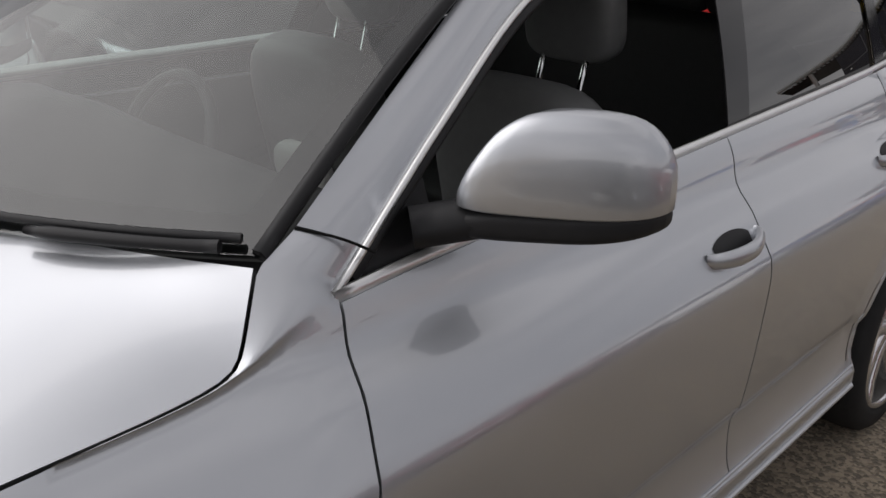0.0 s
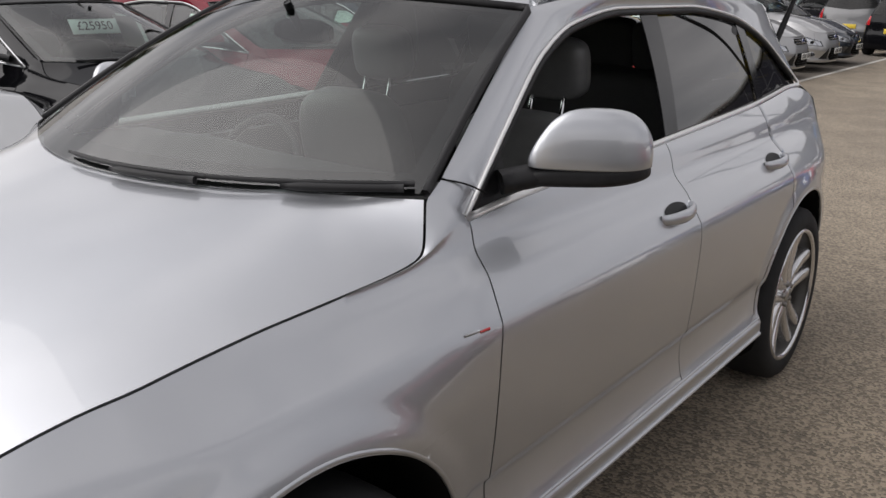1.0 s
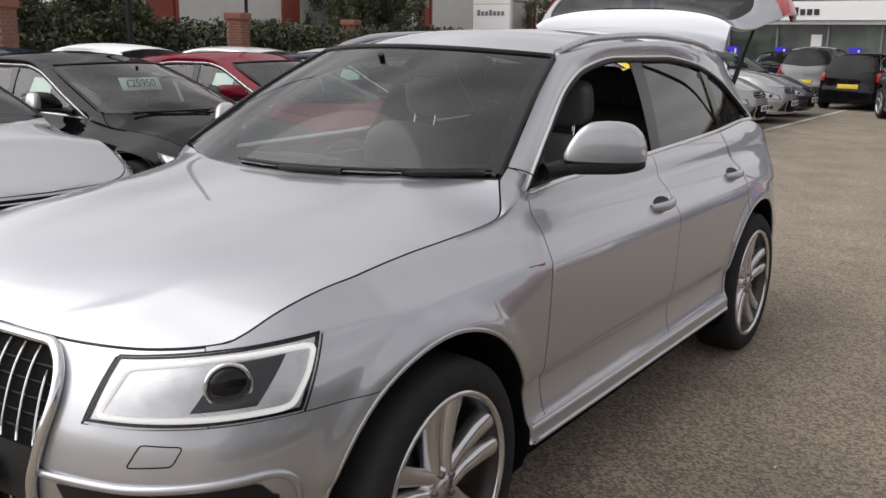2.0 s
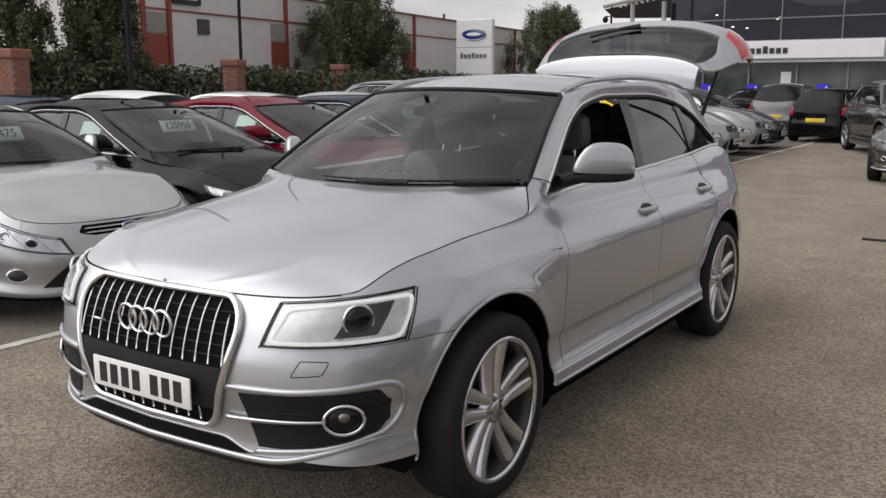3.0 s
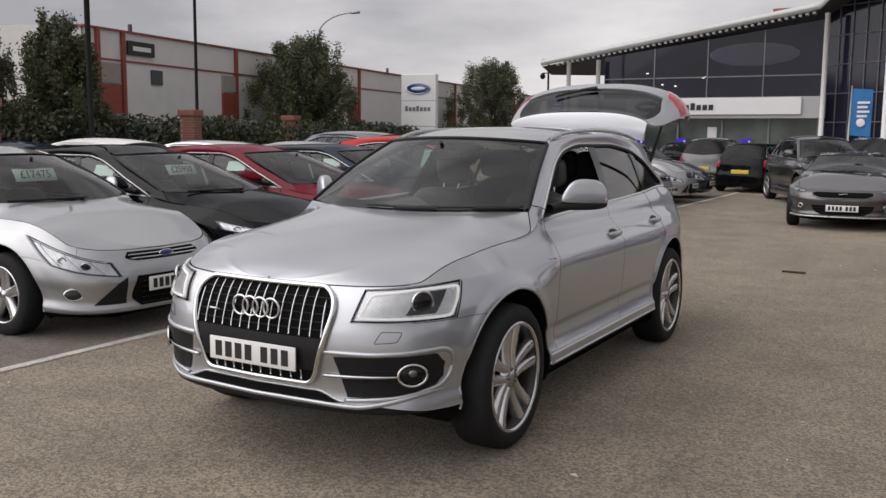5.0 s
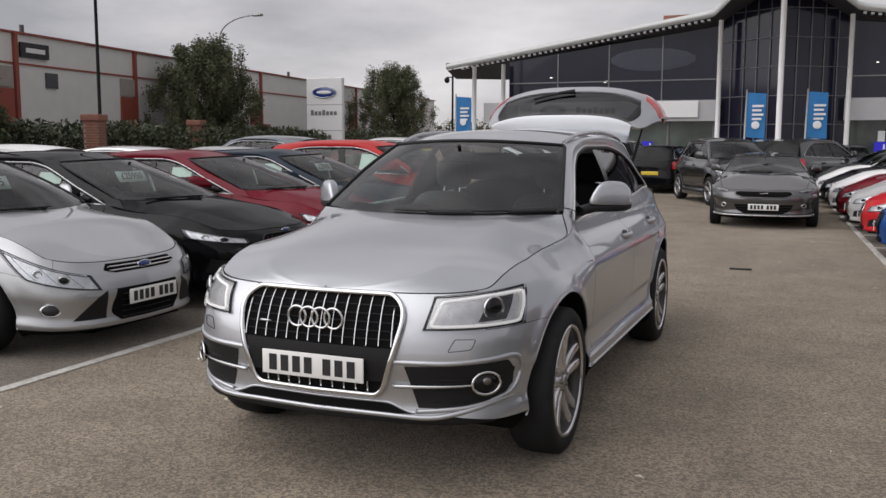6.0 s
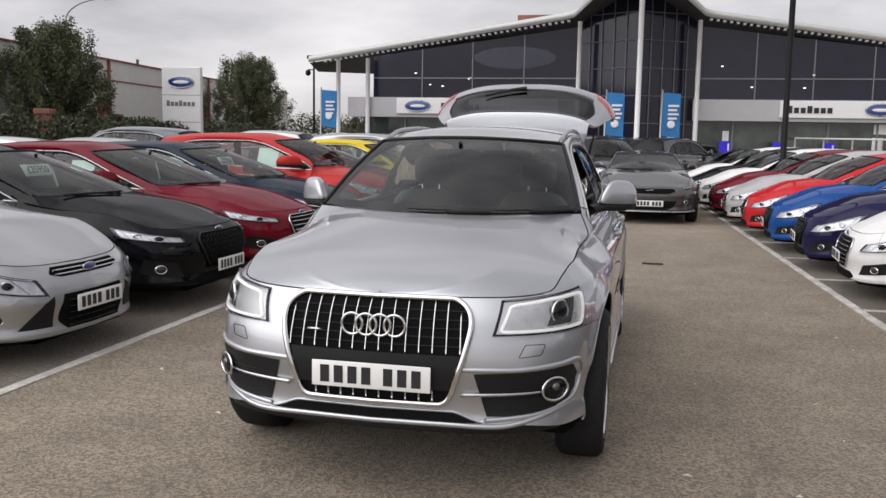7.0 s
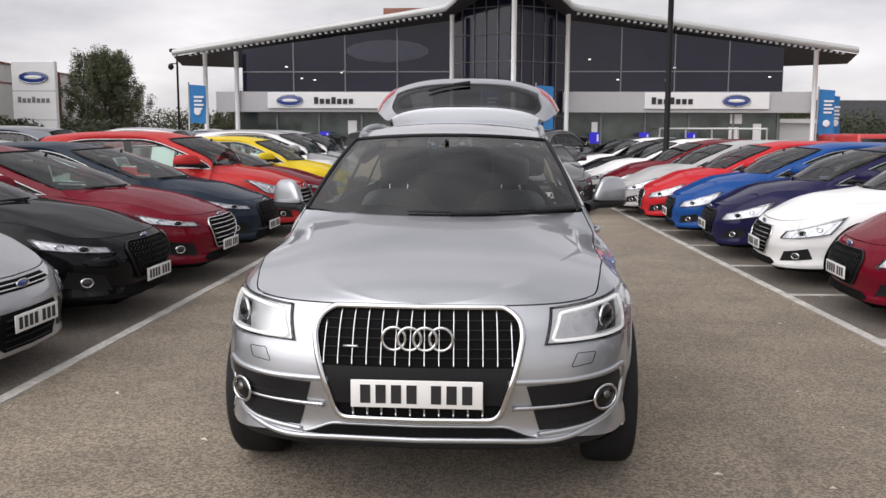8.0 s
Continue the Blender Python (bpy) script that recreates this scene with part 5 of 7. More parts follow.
def parked_car(name, model, color, paint, face, label, wheels="five", price=False, lamp=None, res=0.45, sheet_side=False):
    car = Car(name, color, paint, res, **MODELS[model])
    bumper, df, dr = body(car, TOP_CLOSED, False, wheels, detail=False)
    n = car.n
    car.both("front_window", car.window_glass, GLASS)
    # closed tail: rear screen and lamps
    u, v = np.meshgrid(np.linspace(-1, 1, n(30)), np.linspace(0, 1, n(16)), indexing="ij")
    smax = float(_S[-1])
    s_edge = float(s_at_y(4.40))
    su = np.sign(u) * (smax - (smax - s_edge) * np.abs(u) ** 0.8)
    lowr = skin(np.where(su == 0, smax, su), TOP_CLOSED(np.abs(su)))
    hir = np.stack([0.545 * u, 4.10 + 0.05 * (1 - u * u), 1.53 + 0.045 * (1 - u * u)], -1)
    T = lowr * (1 - v[..., None]) + hir * v[..., None]
    T[..., 1] += 0.05 * np.sin(np.pi * v)
    car.add("rear_screen", sheet(T, 0.004, centre=(0, 2.5, 0.8)), REARPANE, "dark rear window")
    w = [(float(s_at_y(4.28)), 0.86), (float(s_at_y(4.52)), 0.86), (float(s_at_y(4.50)), 1.10), (float(s_at_y(4.22)), 1.13)]
    uu, vv = np.meshgrid(np.linspace(0, 1, 8), np.linspace(0, 1, 8), indexing="ij")
    car.both("tail_light", sheet(quad(w, uu, vv, 0.010), 0.02), REDLAMP, "red tail light")
    plate(car, 4.645, 0.62, PLATEYELLOW, face=1, bars=False)
    # headlights
    c = lamp or [(float(s_at_x(0.50)), 0.765), (float(s_at_y(0.40)), 0.775), (float(s_at_y(0.74)), 0.925), (float(s_at_x(0.56)), 0.835)]
    head_lamp(car, c, led=False, projector=(0.38, 0.48), r=0.034, label="clear swept-back headlight")
    # face
    face(car, bumper)
    plate(car, -0.030, {"hatch": 0.405, "saloon": 0.385, "coupe": 0.40, "suv": 0.50}.get(model, 0.43), PLATEWHITE)
    # wipers
    t = np.linspace(0, 1, 10)[:, None]
    for p, q in (((0.70, 1.40, 1.178), (0.02, 1.135, 1.178)), ((0.06, 1.12, 1.182), (-0.60, 1.28, 1.178))):
        car.add("wiper", tube(np.array(p) * (1 - t) + np.array(q) * t, 0.011, 5), BLACK, "black wiper blade")
    if sheet_side:
        u, v = np.meshgrid([0, 0.5, 1.0], [0, 0.5, 1.0], indexing="ij")
        G = glasshouse(1.98 + 0.34 * u, 1.14 + 0.29 * v, -0.03)
        car.both("window_sheet", sheet(G, 0.002), CARD, "pale sheet inside the side window")
    tagged(car.root, label, "car")
    return car


def price_card(car, text, x):
    """The pale price card inside the windscreen."""
    c = [x, 1.765, 1.375]
    b = part("price_card", bevel_box(-0.21, 0.21, -0.003, 0.003, -0.065, 0.065, 0.002, 1), CARD, car.root, "pale price card with dark figures")
    p = car.bend(np.array([c]))[0]
    b.matrix_basis = pose(*p, -32, 0, 0)
    cu = bpy.data.curves.new("figures", "FONT")
    cu.body, cu.size, cu.align_x, cu.align_y, cu.extrude = text, 0.105, "CENTER", "CENTER", 0.001
    tmp = new("tmp_figures", cu)
    me = bpy.data.meshes.new_from_object(tmp.evaluated_get(bpy.context.evaluated_depsgraph_get()))
    bpy.data.objects.remove(tmp)
    me.materials.append(INK)
    f = child(new("figures", me), b, "dark figures")
    f.matrix_basis = pose(0, -0.006, 0, 90, 0, 0)


def inlet(car, parent, pts, mat=DEEP, off=0.004, name="grille", label="", ny=14):
    """A dark opening in the nose: half-widths over heights."""
    z0, z1 = pts[0][0], pts[-1][0]
    hw = pchip([p[0] for p in pts], [p[1] for p in pts])
    u, v = np.meshgrid(np.linspace(-1, 1, car.n(44)), np.linspace(0, 1, car.n(ny * 2)), indexing="ij")
    z = z0 + (z1 - z0) * v
    return car.add(name, sheet(on_front(hw(z) * u, z, off), 0.004), mat, label, parent), hw


def oval_badge(car, z, parent, y_off=0.022):
    o = on_front(0.0, z, y_off)
    bl = ball((0, 0, 0), 0.07, 0.012, 0.03, 10, 24)
    e = car.add("oval_badge", (bl[0] + o, bl[1]), BADGEBLUE, "blue oval badge", parent)
    a = np.linspace(0, 2 * np.pi, 30, endpoint=False)
    car.add("badge_rim", tube(o + np.stack([0.072 * np.cos(a), 0 * a, 0.031 * np.sin(a)], 1), 0.005, 6, True, up=(0, 1, 0)), CHROME, "", parent)


BADGEBLUE = plain("badge_blue", (0.02, 0.05, 0.22), 0.2, coat=1.0)


def slim_face(car, bumper):
    """Slim upper slot with a bright bar, large lower trapezium, dark wedges at the sides."""
    g, _ = inlet(car, bumper, [(0.80, 0.30), (0.83, 0.40), (0.875, 0.36)], label="slim dark upper slot")
    for z in (0.822, 0.852):
        xs = np.linspace(-0.36, 0.36, 20)
        car.add("grille_bar", tube(on_front(xs, z + 0 * xs, 0.012), 0.008, 6, squash=0.6), CHROME, "", g)
    oval_badge(car, 0.845, g)
    g, hw = inlet(car, bumper, [(0.36, 0.30), (0.46, 0.38), (0.66, 0.33)], name="lower_grille", label="dark lower grille")
    for k in range(5):
        z = 0.385 + 0.055 * k
        xs = np.linspace(-0.29, 0.29, 16)
        car.add("grille_bar", tube(on_front(xs, z + 0 * xs, 0.009), 0.006, 5), BLACK, "", g)
    for_side = [(float(s_at_x(0.43)), 0.40), (float(s_at_x(0.67)), 0.40), (float(s_at_x(0.50)), 0.60), (float(s_at_x(0.42)), 0.655)]
    u, v = np.meshgrid(np.linspace(0, 1, 10), np.linspace(0, 1, 8), indexing="ij")
    side = car.both("side_inlet", sheet(quad(for_side, u, v, 0.004), 0.004), BLACK, "dark wedge-shaped side inlet", (bumper, bumper))
    fog_round(car, bumper, 0.775, 0.50)


def fog_round(car, bumper, x, z, r=0.05):
    o = skin(s_at_x(x), z, 0.01)
    a = np.linspace(0, 2 * np.pi, 24, endpoint=False)
    e1, e2, d = np.array([0.85, 0.5, 0]), np.array([0, 0, 1.0]), np.array([0.5, -0.85, 0])
    f = car.both("fog_lamp", tube(o + np.cos(a)[:, None] * e1 * r * 1.35 + np.sin(a)[:, None] * e2 * r, 0.008, 6, True, up=d), CHROME, "fog lamp with a bright ring", (bumper, bumper))
    bl = ball((0, 0, 0), r * 1.25, r * 0.92, 0.016, 8, 16)
    car.both("fog_glass", (o + bl[0][:, :1] * e1 + bl[0][:, 1:2] * e2 + bl[0][:, 2:] * d, bl[1]), LAMPGREY, "", f)


def wide_face(car, bumper, bars=CHROME, mesh_look=False):
    """Large six-sided grille with cross bars, a slim lower slot and side inlets."""
    g, hw = inlet(car, bumper, [(0.45, 0.27), (0.60, 0.40), (0.74, 0.44), (0.83, 0.37)], label="large six-sided grille")
    zz = np.linspace(0.45, 0.83, 24)
    right = np.stack([hw(zz), zz], 1)
    out = round_off(resample(np.concatenate([right, right[::-1] * [-1, 1]]), 90, True), 2)
    car.add("grille_rim", tube(on_front(out[:, 0], out[:, 1], 0.010), 0.009, 6, True, up=(0, 1, 0)), bars if not mesh_look else BLACK, "", g)
    if mesh_look:
        for k in range(-6, 7):
            for j in range(6):
                x, z = k * 0.062 + (0.031 if j % 2 else 0), 0.50 + j * 0.055
                if abs(x) < float(hw(z)) - 0.04:
                    d = np.array([[-0.026, 0], [0, 0.024], [0.026, 0], [0, -0.024]])
                    p = on_front(x + d[:, 0], z + d[:, 1], 0.010)
                    car.add("grille_mesh", tube(p, 0.0045, 4, True, up=(0, 1, 0)), GLOSSBLACK, "", g)
    else:
        for k in range(6):
            z = 0.50 + 0.056 * k
            xs = np.linspace(-float(hw(z)) + 0.02, float(hw(z)) - 0.02, 18)
            car.add("grille_bar", tube(on_front(xs, z + 0 * xs, 0.012), 0.0075, 5, squash=0.6), bars, "", g)
    oval_badge(car, 0.862, bumper, 0.012)
    inlet(car, bumper, [(0.32, 0.46), (0.36, 0.52), (0.415, 0.42)], name="lower_slot", label="dark lower slot")
    c = [(float(s_at_x(0.60)), 0.40), (float(s_at_y(0.34)), 0.43), (float(s_at_y(0.30)), 0.56), (float(s_at_x(0.66)), 0.53)]
    u, v = np.meshgrid(np.linspace(0, 1, 10), np.linspace(0, 1, 8), indexing="ij")
    car.both("side_inlet", sheet(quad(c, u, v, 0.004), 0.004), BLACK, "", (bumper, bumper))
    fog_round(car, bumper, 0.76, 0.475, 0.035)


def bright_wide(car, bumper):
    wide_face(car, bumper, CHROME, False)


def mesh_wide(car, bumper):
    wide_face(car, bumper, BLACK, True)


def coupe_face(car, bumper):
    """Wide trapezium grille, a dark lower mouth over a pale lip, small round lamps."""
    g, hw = inlet(car, bumper, [(0.655, 0.36), (0.74, 0.50), (0.84, 0.46)], label="wide dark trapezium grille")
    zz = np.linspace(0.655, 0.84, 14)
    right = np.stack([hw(zz), zz], 1)
    out = round_off(resample(np.concatenate([right, right[::-1] * [-1, 1]]), 80, True), 2)
    car.add("grille_rim", tube(on_front(out[:, 0], out[:, 1], 0.010), 0.012, 6, True, up=(0, 1, 0)), None, "", g)
    xs = np.linspace(-0.07, 0.07, 5)
    car.add("plain_badge", tube(on_front(xs, 0.765 + 0.012 * np.sin(xs * 40), 0.02), 0.012, 6), SATIN, "plain bright badge", g)
    m, hw = inlet(car, bumper, [(0.36, 0.33), (0.43, 0.46), (0.52, 0.50)], name="lower_mouth", label="dark lower mouth")
    for k in range(3):
        zs = 0.39 + 0.045 * k
        xs = np.linspace(-float(hw(zs)) + 0.02, float(hw(zs)) - 0.02, 14)
        car.add("mouth_bar", tube(on_front(xs, zs + 0 * xs, 0.009), 0.005, 5), BLACK, "", m)
    ss = np.linspace(-float(s_at_y(0.35)), float(s_at_y(0.35)), 40)
    car.add("front_lip", tube(skin(ss, 0.325 + 0 * ss, 0.012), 0.016, 6, squash=1.4), SATIN, "pale front lip", bumper)
    fog_round(car, bumper, 0.68, 0.50, 0.032)


# ---- the rows of cars ----
ALMOND_LAMP = [(float(s_at_x(0.47)), 0.665), (float(s_at_y(0.36)), 0.725), (float(s_at_y(0.62)), 0.915), (float(s_at_x(0.53)), 0.800)]
SLIM_LAMP = [(float(s_at_x(0.61)), 0.690), (float(s_at_y(0.50)), 0.690), (float(s_at_y(0.66)), 0.858), (float(s_at_x(0.66)), 0.785)]
THIN_LAMP = [(float(s_at_x(0.585)), 0.728), (float(s_at_y(0.48)), 0.745), (float(s_at_y(0.57)), 0.866), (float(s_at_x(0.60)), 0.782)]
WHITE, RED, WINE, ORANGE = (0.80, 0.80, 0.79), (0.50, 0.022, 0.028), (0.14, 0.008, 0.016), (0.47, 0.030, 0.028)
BLACKC, TEAL, YELLOW, SILVER = (0.005, 0.005, 0.006), (0.014, 0.024, 0.040), (0.70, 0.52, 0.02), (0.42, 0.42, 0.42)
BLUE, NAVY, GREY, CRIMSON = (0.010, 0.065, 0.25), (0.013, 0.012, 0.050), (0.055, 0.056, 0.058), (0.155, 0.005, 0.016)


def stand(car, x, y, turn):
    car.root.matrix_world = pose(x, y, 0, 0, 0, turn)


COLOUR_WORDS = {WHITE: "white", RED: "red", WINE: "wine_red", BLACKC: "black", TEAL: "teal", SILVER: "silver", BLUE: "blue", NAVY: "navy", GREY: "grey"}


def again(car, color, x, y, turn, label):
    """Another car of the same model in its own colour."""
    ob = copy_thing(car.root, pose(x, y, 0, 0, 0, turn))
    base = car.root.name.split(".")[0]
    kind_of = next(k for k in ("people_carrier", "hatchback", "estate", "suv", "coupe") if base.endswith(k))
    ob.name = COLOUR_WORDS.get(color, "silver") + "_" + kind_of
    for o in ob.children_recursive:
        if o.type == "MESH" and o.data.materials and o.data.materials[0] in (PAINT, SOLID):
            o.color = (*color, 1)
    return tagged(ob, label)


FACE_E, FACE_W = 90, -90   # noses to the lane
focus = parked_car("silver_hatchback", "hatch", (0.43, 0.44, 0.452), PAINT, slim_face, "silver hatchback parked nose to the lane", "five", lamp=ALMOND_LAMP, res=0.7)
stand(focus, -2.68, 2.02, FACE_E)
price_card(focus, "£17475", 0.05)
black = parked_car("black_hatchback", "saloon", BLACKC, SOLID, mesh_wide, "glossy black family hatchback parked nose to the lane", "dark", lamp=THIN_LAMP, res=0.65, sheet_side=True)
stand(black, -2.70, 4.10, FACE_E)
price_card(black, "£25950", 0.05)
red = parked_car("red_estate", "saloon", CRIMSON, SOLID, bright_wide, "dark red estate car parked nose to the lane", "five", lamp=THIN_LAMP, res=0.55, sheet_side=True)
stand(red, -2.70, 6.15, FACE_E)
again(black, TEAL, -2.75, 8.22, FACE_E, "dark teal hatchback parked nose to the lane")
people = parked_car("red_people_carrier", "tall", ORANGE, SOLID, bright_wide, "orange-red people carrier parked nose to the lane", "five", res=0.5, sheet_side=True)
stand(people, -2.75, 10.5, FACE_E)
again(red, WINE, -2.75, 12.6, FACE_E, "wine-red estate parked in the row")
small = parked_car("yellow_hatchback", "small", YELLOW, SOLID, slim_face, "bright yellow small hatchback in the row", "five", lamp=SLIM_LAMP)
stand(small, -2.75, 14.7, FACE_E)
silver_mpv = parked_car("silver_people_carrier", "people", SILVER, PAINT, slim_face, "silver people carrier parked in the row", "five", lamp=SLIM_LAMP)
stand(silver_mpv, -2.8, 17.0, FACE_E)
again(silver_mpv, (0.44, 0.44, 0.44), -2.8, 19.2, FACE_E, "silver people carrier parked in the row")
again(focus, TEAL, -2.9, 21.4, FACE_E, "dark blue hatchback parked in the row")

# right-hand row
RT = FACE_W - 3
def right_x(y):
    return 3.275 - 0.053 * (y - 3.45) - 0.022 * (y - 6.65)
new_hatch = parked_car("white_hatchback", "hatch", WHITE, SOLID, bright_wide, "white hatchback parked nose to the lane", "five", lamp=SLIM_LAMP, res=0.6)
stand(new_hatch, right_x(6.65), 6.65, RT)
dark_mesh = parked_car("wine_red_hatchback", "hatch", CRIMSON, SOLID, mesh_wide, "wine-red hatchback with a black mesh grille", "five", lamp=SLIM_LAMP, res=0.6)
stand(dark_mesh, right_x(4.6), 4.6, RT)
# Unseen cars at 2.55, 0.5 and -1.55 are added, dark, for the door reflections.
for y, c, lab, src in ((2.55, GREY, "grey hatchback in the row", new_hatch), (0.5, BLACKC, "black hatchback in the row", dark_mesh), (-1.55, GREY, "grey hatchback in the row", new_hatch), (8.62, NAVY, "dark violet-blue hatchback in the row", dark_mesh), (10.6, BLUE, "bright blue hatchback in the row", dark_mesh), (12.55, RED, "bright red hatchback in the row", new_hatch), (14.5, SILVER, "silver hatchback in the row", new_hatch),
                      (16.45, WINE, "wine-red hatchback in the row", dark_mesh), (18.4, WHITE, "white hatchback in the row", new_hatch), (20.4, BLACKC, "black hatchback in the row", dark_mesh), (22.4, WHITE, "white hatchback in the row", new_hatch), (24.4, GREY, "grey hatchback in the row", dark_mesh)):
    again(src, c, right_x(y), y, RT, lab)

# cars across the lane's far end
coupe = parked_car("grey_coupe", "coupe", (0.085, 0.085, 0.088), PAINT, coupe_face, "dark grey low coupe facing down the lane", "dark", lamp=[(float(s_at_x(0.62)), 0.80), (float(s_at_y(0.36)), 0.80), (float(s_at_y(0.52)), 0.885), (float(s_at_x(0.64)), 0.87)], res=0.6)
stand(coupe, 1.12, 13.75, 3)
suv2 = parked_car("dark_suv", "suv", (0.022, 0.022, 0.023), PAINT, bright_wide, "black SUV standing behind the coupe", "five", res=0.5)
stand(suv2, 0.70, 19.2, 24)
again(small, BLACKC, -2.35, 28.3, 174, "black small hatchback seen from behind")
again(suv2, GREY, 3.0, 27.5, 150, "grey SUV parked before the showroom")

# rows behind the left-hand row
random.seed(4)
palette = [WHITE, SILVER, WHITE, WHITE, GREY, SILVER, WHITE, TEAL, WHITE]
front_palette = [WHITE, GREY, BLACKC, GREY, TEAL, BLACKC, GREY]
back_sources = [silver_mpv, focus, suv2, small, red]
for i in range(13):
    src = back_sources[(i * 3 + i // 4) % 5]
    again(src, palette[(i * 2 + i // 3) % 9], -13.0 + random.uniform(-.15, .15), -1.5 + i * 2.35, FACE_W, COLOUR_WORDS[palette[(i * 2 + i // 3) % 9]] + " car parked in the far row by the hedge")
for i in (0, 1, 2, 3, 5, 6):
    again(back_sources[(i + 2) % 5], front_palette[i], -12 + i * 2.5, 30.8 + (0.4 if i % 2 else 0), 180 if i % 2 else 0, COLOUR_WORDS[front_palette[i]] + " car parked before the showroom")


# ---- showroom ----
CLAD = plain("pale_roof_metal", (0.50, 0.51, 0.50), 0.45, 0.2, vary=0.06, scale=3)
# Near-black: shade under the roof and in the end recess is in this colour.
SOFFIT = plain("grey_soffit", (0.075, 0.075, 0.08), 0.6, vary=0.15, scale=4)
FASCIA = plain("grey_fascia_panel", (0.42, 0.42, 0.43), 0.4, vary=0.05, scale=3)
BOARD = plain("white_sign_board", (0.76, 0.76, 0.76), 0.35, vary=0.03, scale=3)
SHOPGLASS = plain("dark_showroom_glass", (0.012, 0.012, 0.024), 0.05, vary=0.3, scale=1.2, spec=0.35)
# Opaque pane; the green-grey mottle imitates reflections and the room behind.
LOWGLASS = plain("shop_window", (0.070, 0.086, 0.074), 0.05, vary=0.9, scale=0.9)
MULLION = plain("grey_mullion", (0.19, 0.19, 0.20), 0.4, 0.3)
WHITEPOST = plain("white_column_paint", (0.70, 0.70, 0.70), 0.4, vary=0.05)
BLUEFLAG = plain("blue_flag_cloth", (0.02, 0.17, 0.42), 0.7, vary=0.12, scale=8)
POSTERBLUE = glowing("blue_lit_poster", (0.018, 0.012, 0.42), 0.30)
DOWNLIGHT = glowing("showroom_lamp", (1.0, 0.97, 0.9), 1.3)
GHOST = plain("pale_etching", (0.060, 0.062, 0.082), 0.35, spec=0.2)
PANELGREY = plain("grey_cladding", (0.70, 0.69, 0.67), 0.6, vary=0.07, scale=2)
REDOXIDE = plain("red_oxide_paint", (0.27, 0.062, 0.042), 0.6, vary=0.15, scale=4)
BRICK = plain("red_brick", (0.235, 0.105, 0.075), 0.85, vary=0.3, scale=10)
MORTAR = plain("pale_mortar", (0.33, 0.30, 0.27), 0.9, vary=0.15)
POLE = plain("black_pole_paint", (0.012, 0.012, 0.013), 0.55, spec=0.2)
GALV = plain("galvanised_pole", (0.32, 0.33, 0.33), 0.45, 0.6)


def structure(name, vf, mat, label, category, smooth=False):
    return tagged(mesh_object(name, *vf, mat, smooth), label, category, kind="structure")


SHOW_Y, SL, SR = 37.0, -11.6, 12.3
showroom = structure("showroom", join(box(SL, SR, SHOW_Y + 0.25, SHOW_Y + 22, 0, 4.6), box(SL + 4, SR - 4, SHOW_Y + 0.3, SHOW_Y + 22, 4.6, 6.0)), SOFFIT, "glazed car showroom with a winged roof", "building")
# roof edge line: low at the wings, steep gable over the middle
xs = np.concatenate([np.linspace(-15, -2.3, 30), np.linspace(-2.0, 0.45, 10), np.linspace(0.8, 3.1, 10), np.linspace(3.4, 15.6, 30)])
fr = np.stack([xs, np.where(np.abs(xs - 0.4) < 2.75, 36.0 - 5.2 * (1 - np.abs(xs - 0.4) / 2.75), 36.0 + 0.13 * np.maximum(np.abs(xs - 0.4) - 2.75, 0)), np.where(np.abs(xs - 0.4) < 2.75, 6.72 + 1.5 * (1 - np.abs(xs - 0.4) / 2.75), np.interp(xs, [-15, -2.35, 3.15, 15.6], [5.02, 6.72, 6.72, 5.05]))], 1)
bk = fr.copy()
bk[:, 1] = SHOW_Y + 24
t = np.linspace(0, 1, 10)[None, :, None]
P = fr[:, None] * (1 - t) + bk[:, None] * t
P[..., 2] += 0.5 * np.sin(np.pi * np.minimum(t[..., 0] * 1.2, 1) * 0.5) - 0.0
nose = np.stack([fr + [0, 0, 0.30], fr + [0, -0.12, 0.22], fr + [0, -0.14, 0.10], fr + [0, -0.02, 0.0]], 1)
child(mesh_object("roof", *join(sheet(P + [0, 0, 0.30], 0), (nose.reshape(-1, 3), grid_faces(len(xs), 4))), CLAD), showroom, "pale curved metal roof")
eave = 0.55 * np.interp(np.abs(xs - 0.3), [7.5, 10.5, 12.2, 15.3], [0, 1, 1, 0])
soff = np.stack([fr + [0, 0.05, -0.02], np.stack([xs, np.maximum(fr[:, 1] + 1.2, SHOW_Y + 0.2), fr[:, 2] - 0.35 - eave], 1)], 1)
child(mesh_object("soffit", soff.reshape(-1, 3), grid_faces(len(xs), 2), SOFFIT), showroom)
# ribs under the roof edge
tooth = []
for sgn in (-1, 1):
    for k in range(44):
        x = 0.4 + sgn * (2.95 + k * 0.27)
        z = np.interp(x, [-15, -2.35, 3.15, 15.6], [5.02, 6.72, 6.72, 5.05])
        y = 36.0 + 0.13 * (abs(x - 0.4) - 2.75)
        tooth.append(box(x - 0.06, x + 0.06, y + 0.02, y + 0.9, z - 0.11, z - 0.02))
child(mesh_object("roof_ribs", *join(*tooth), FASCIA, False), showroom)
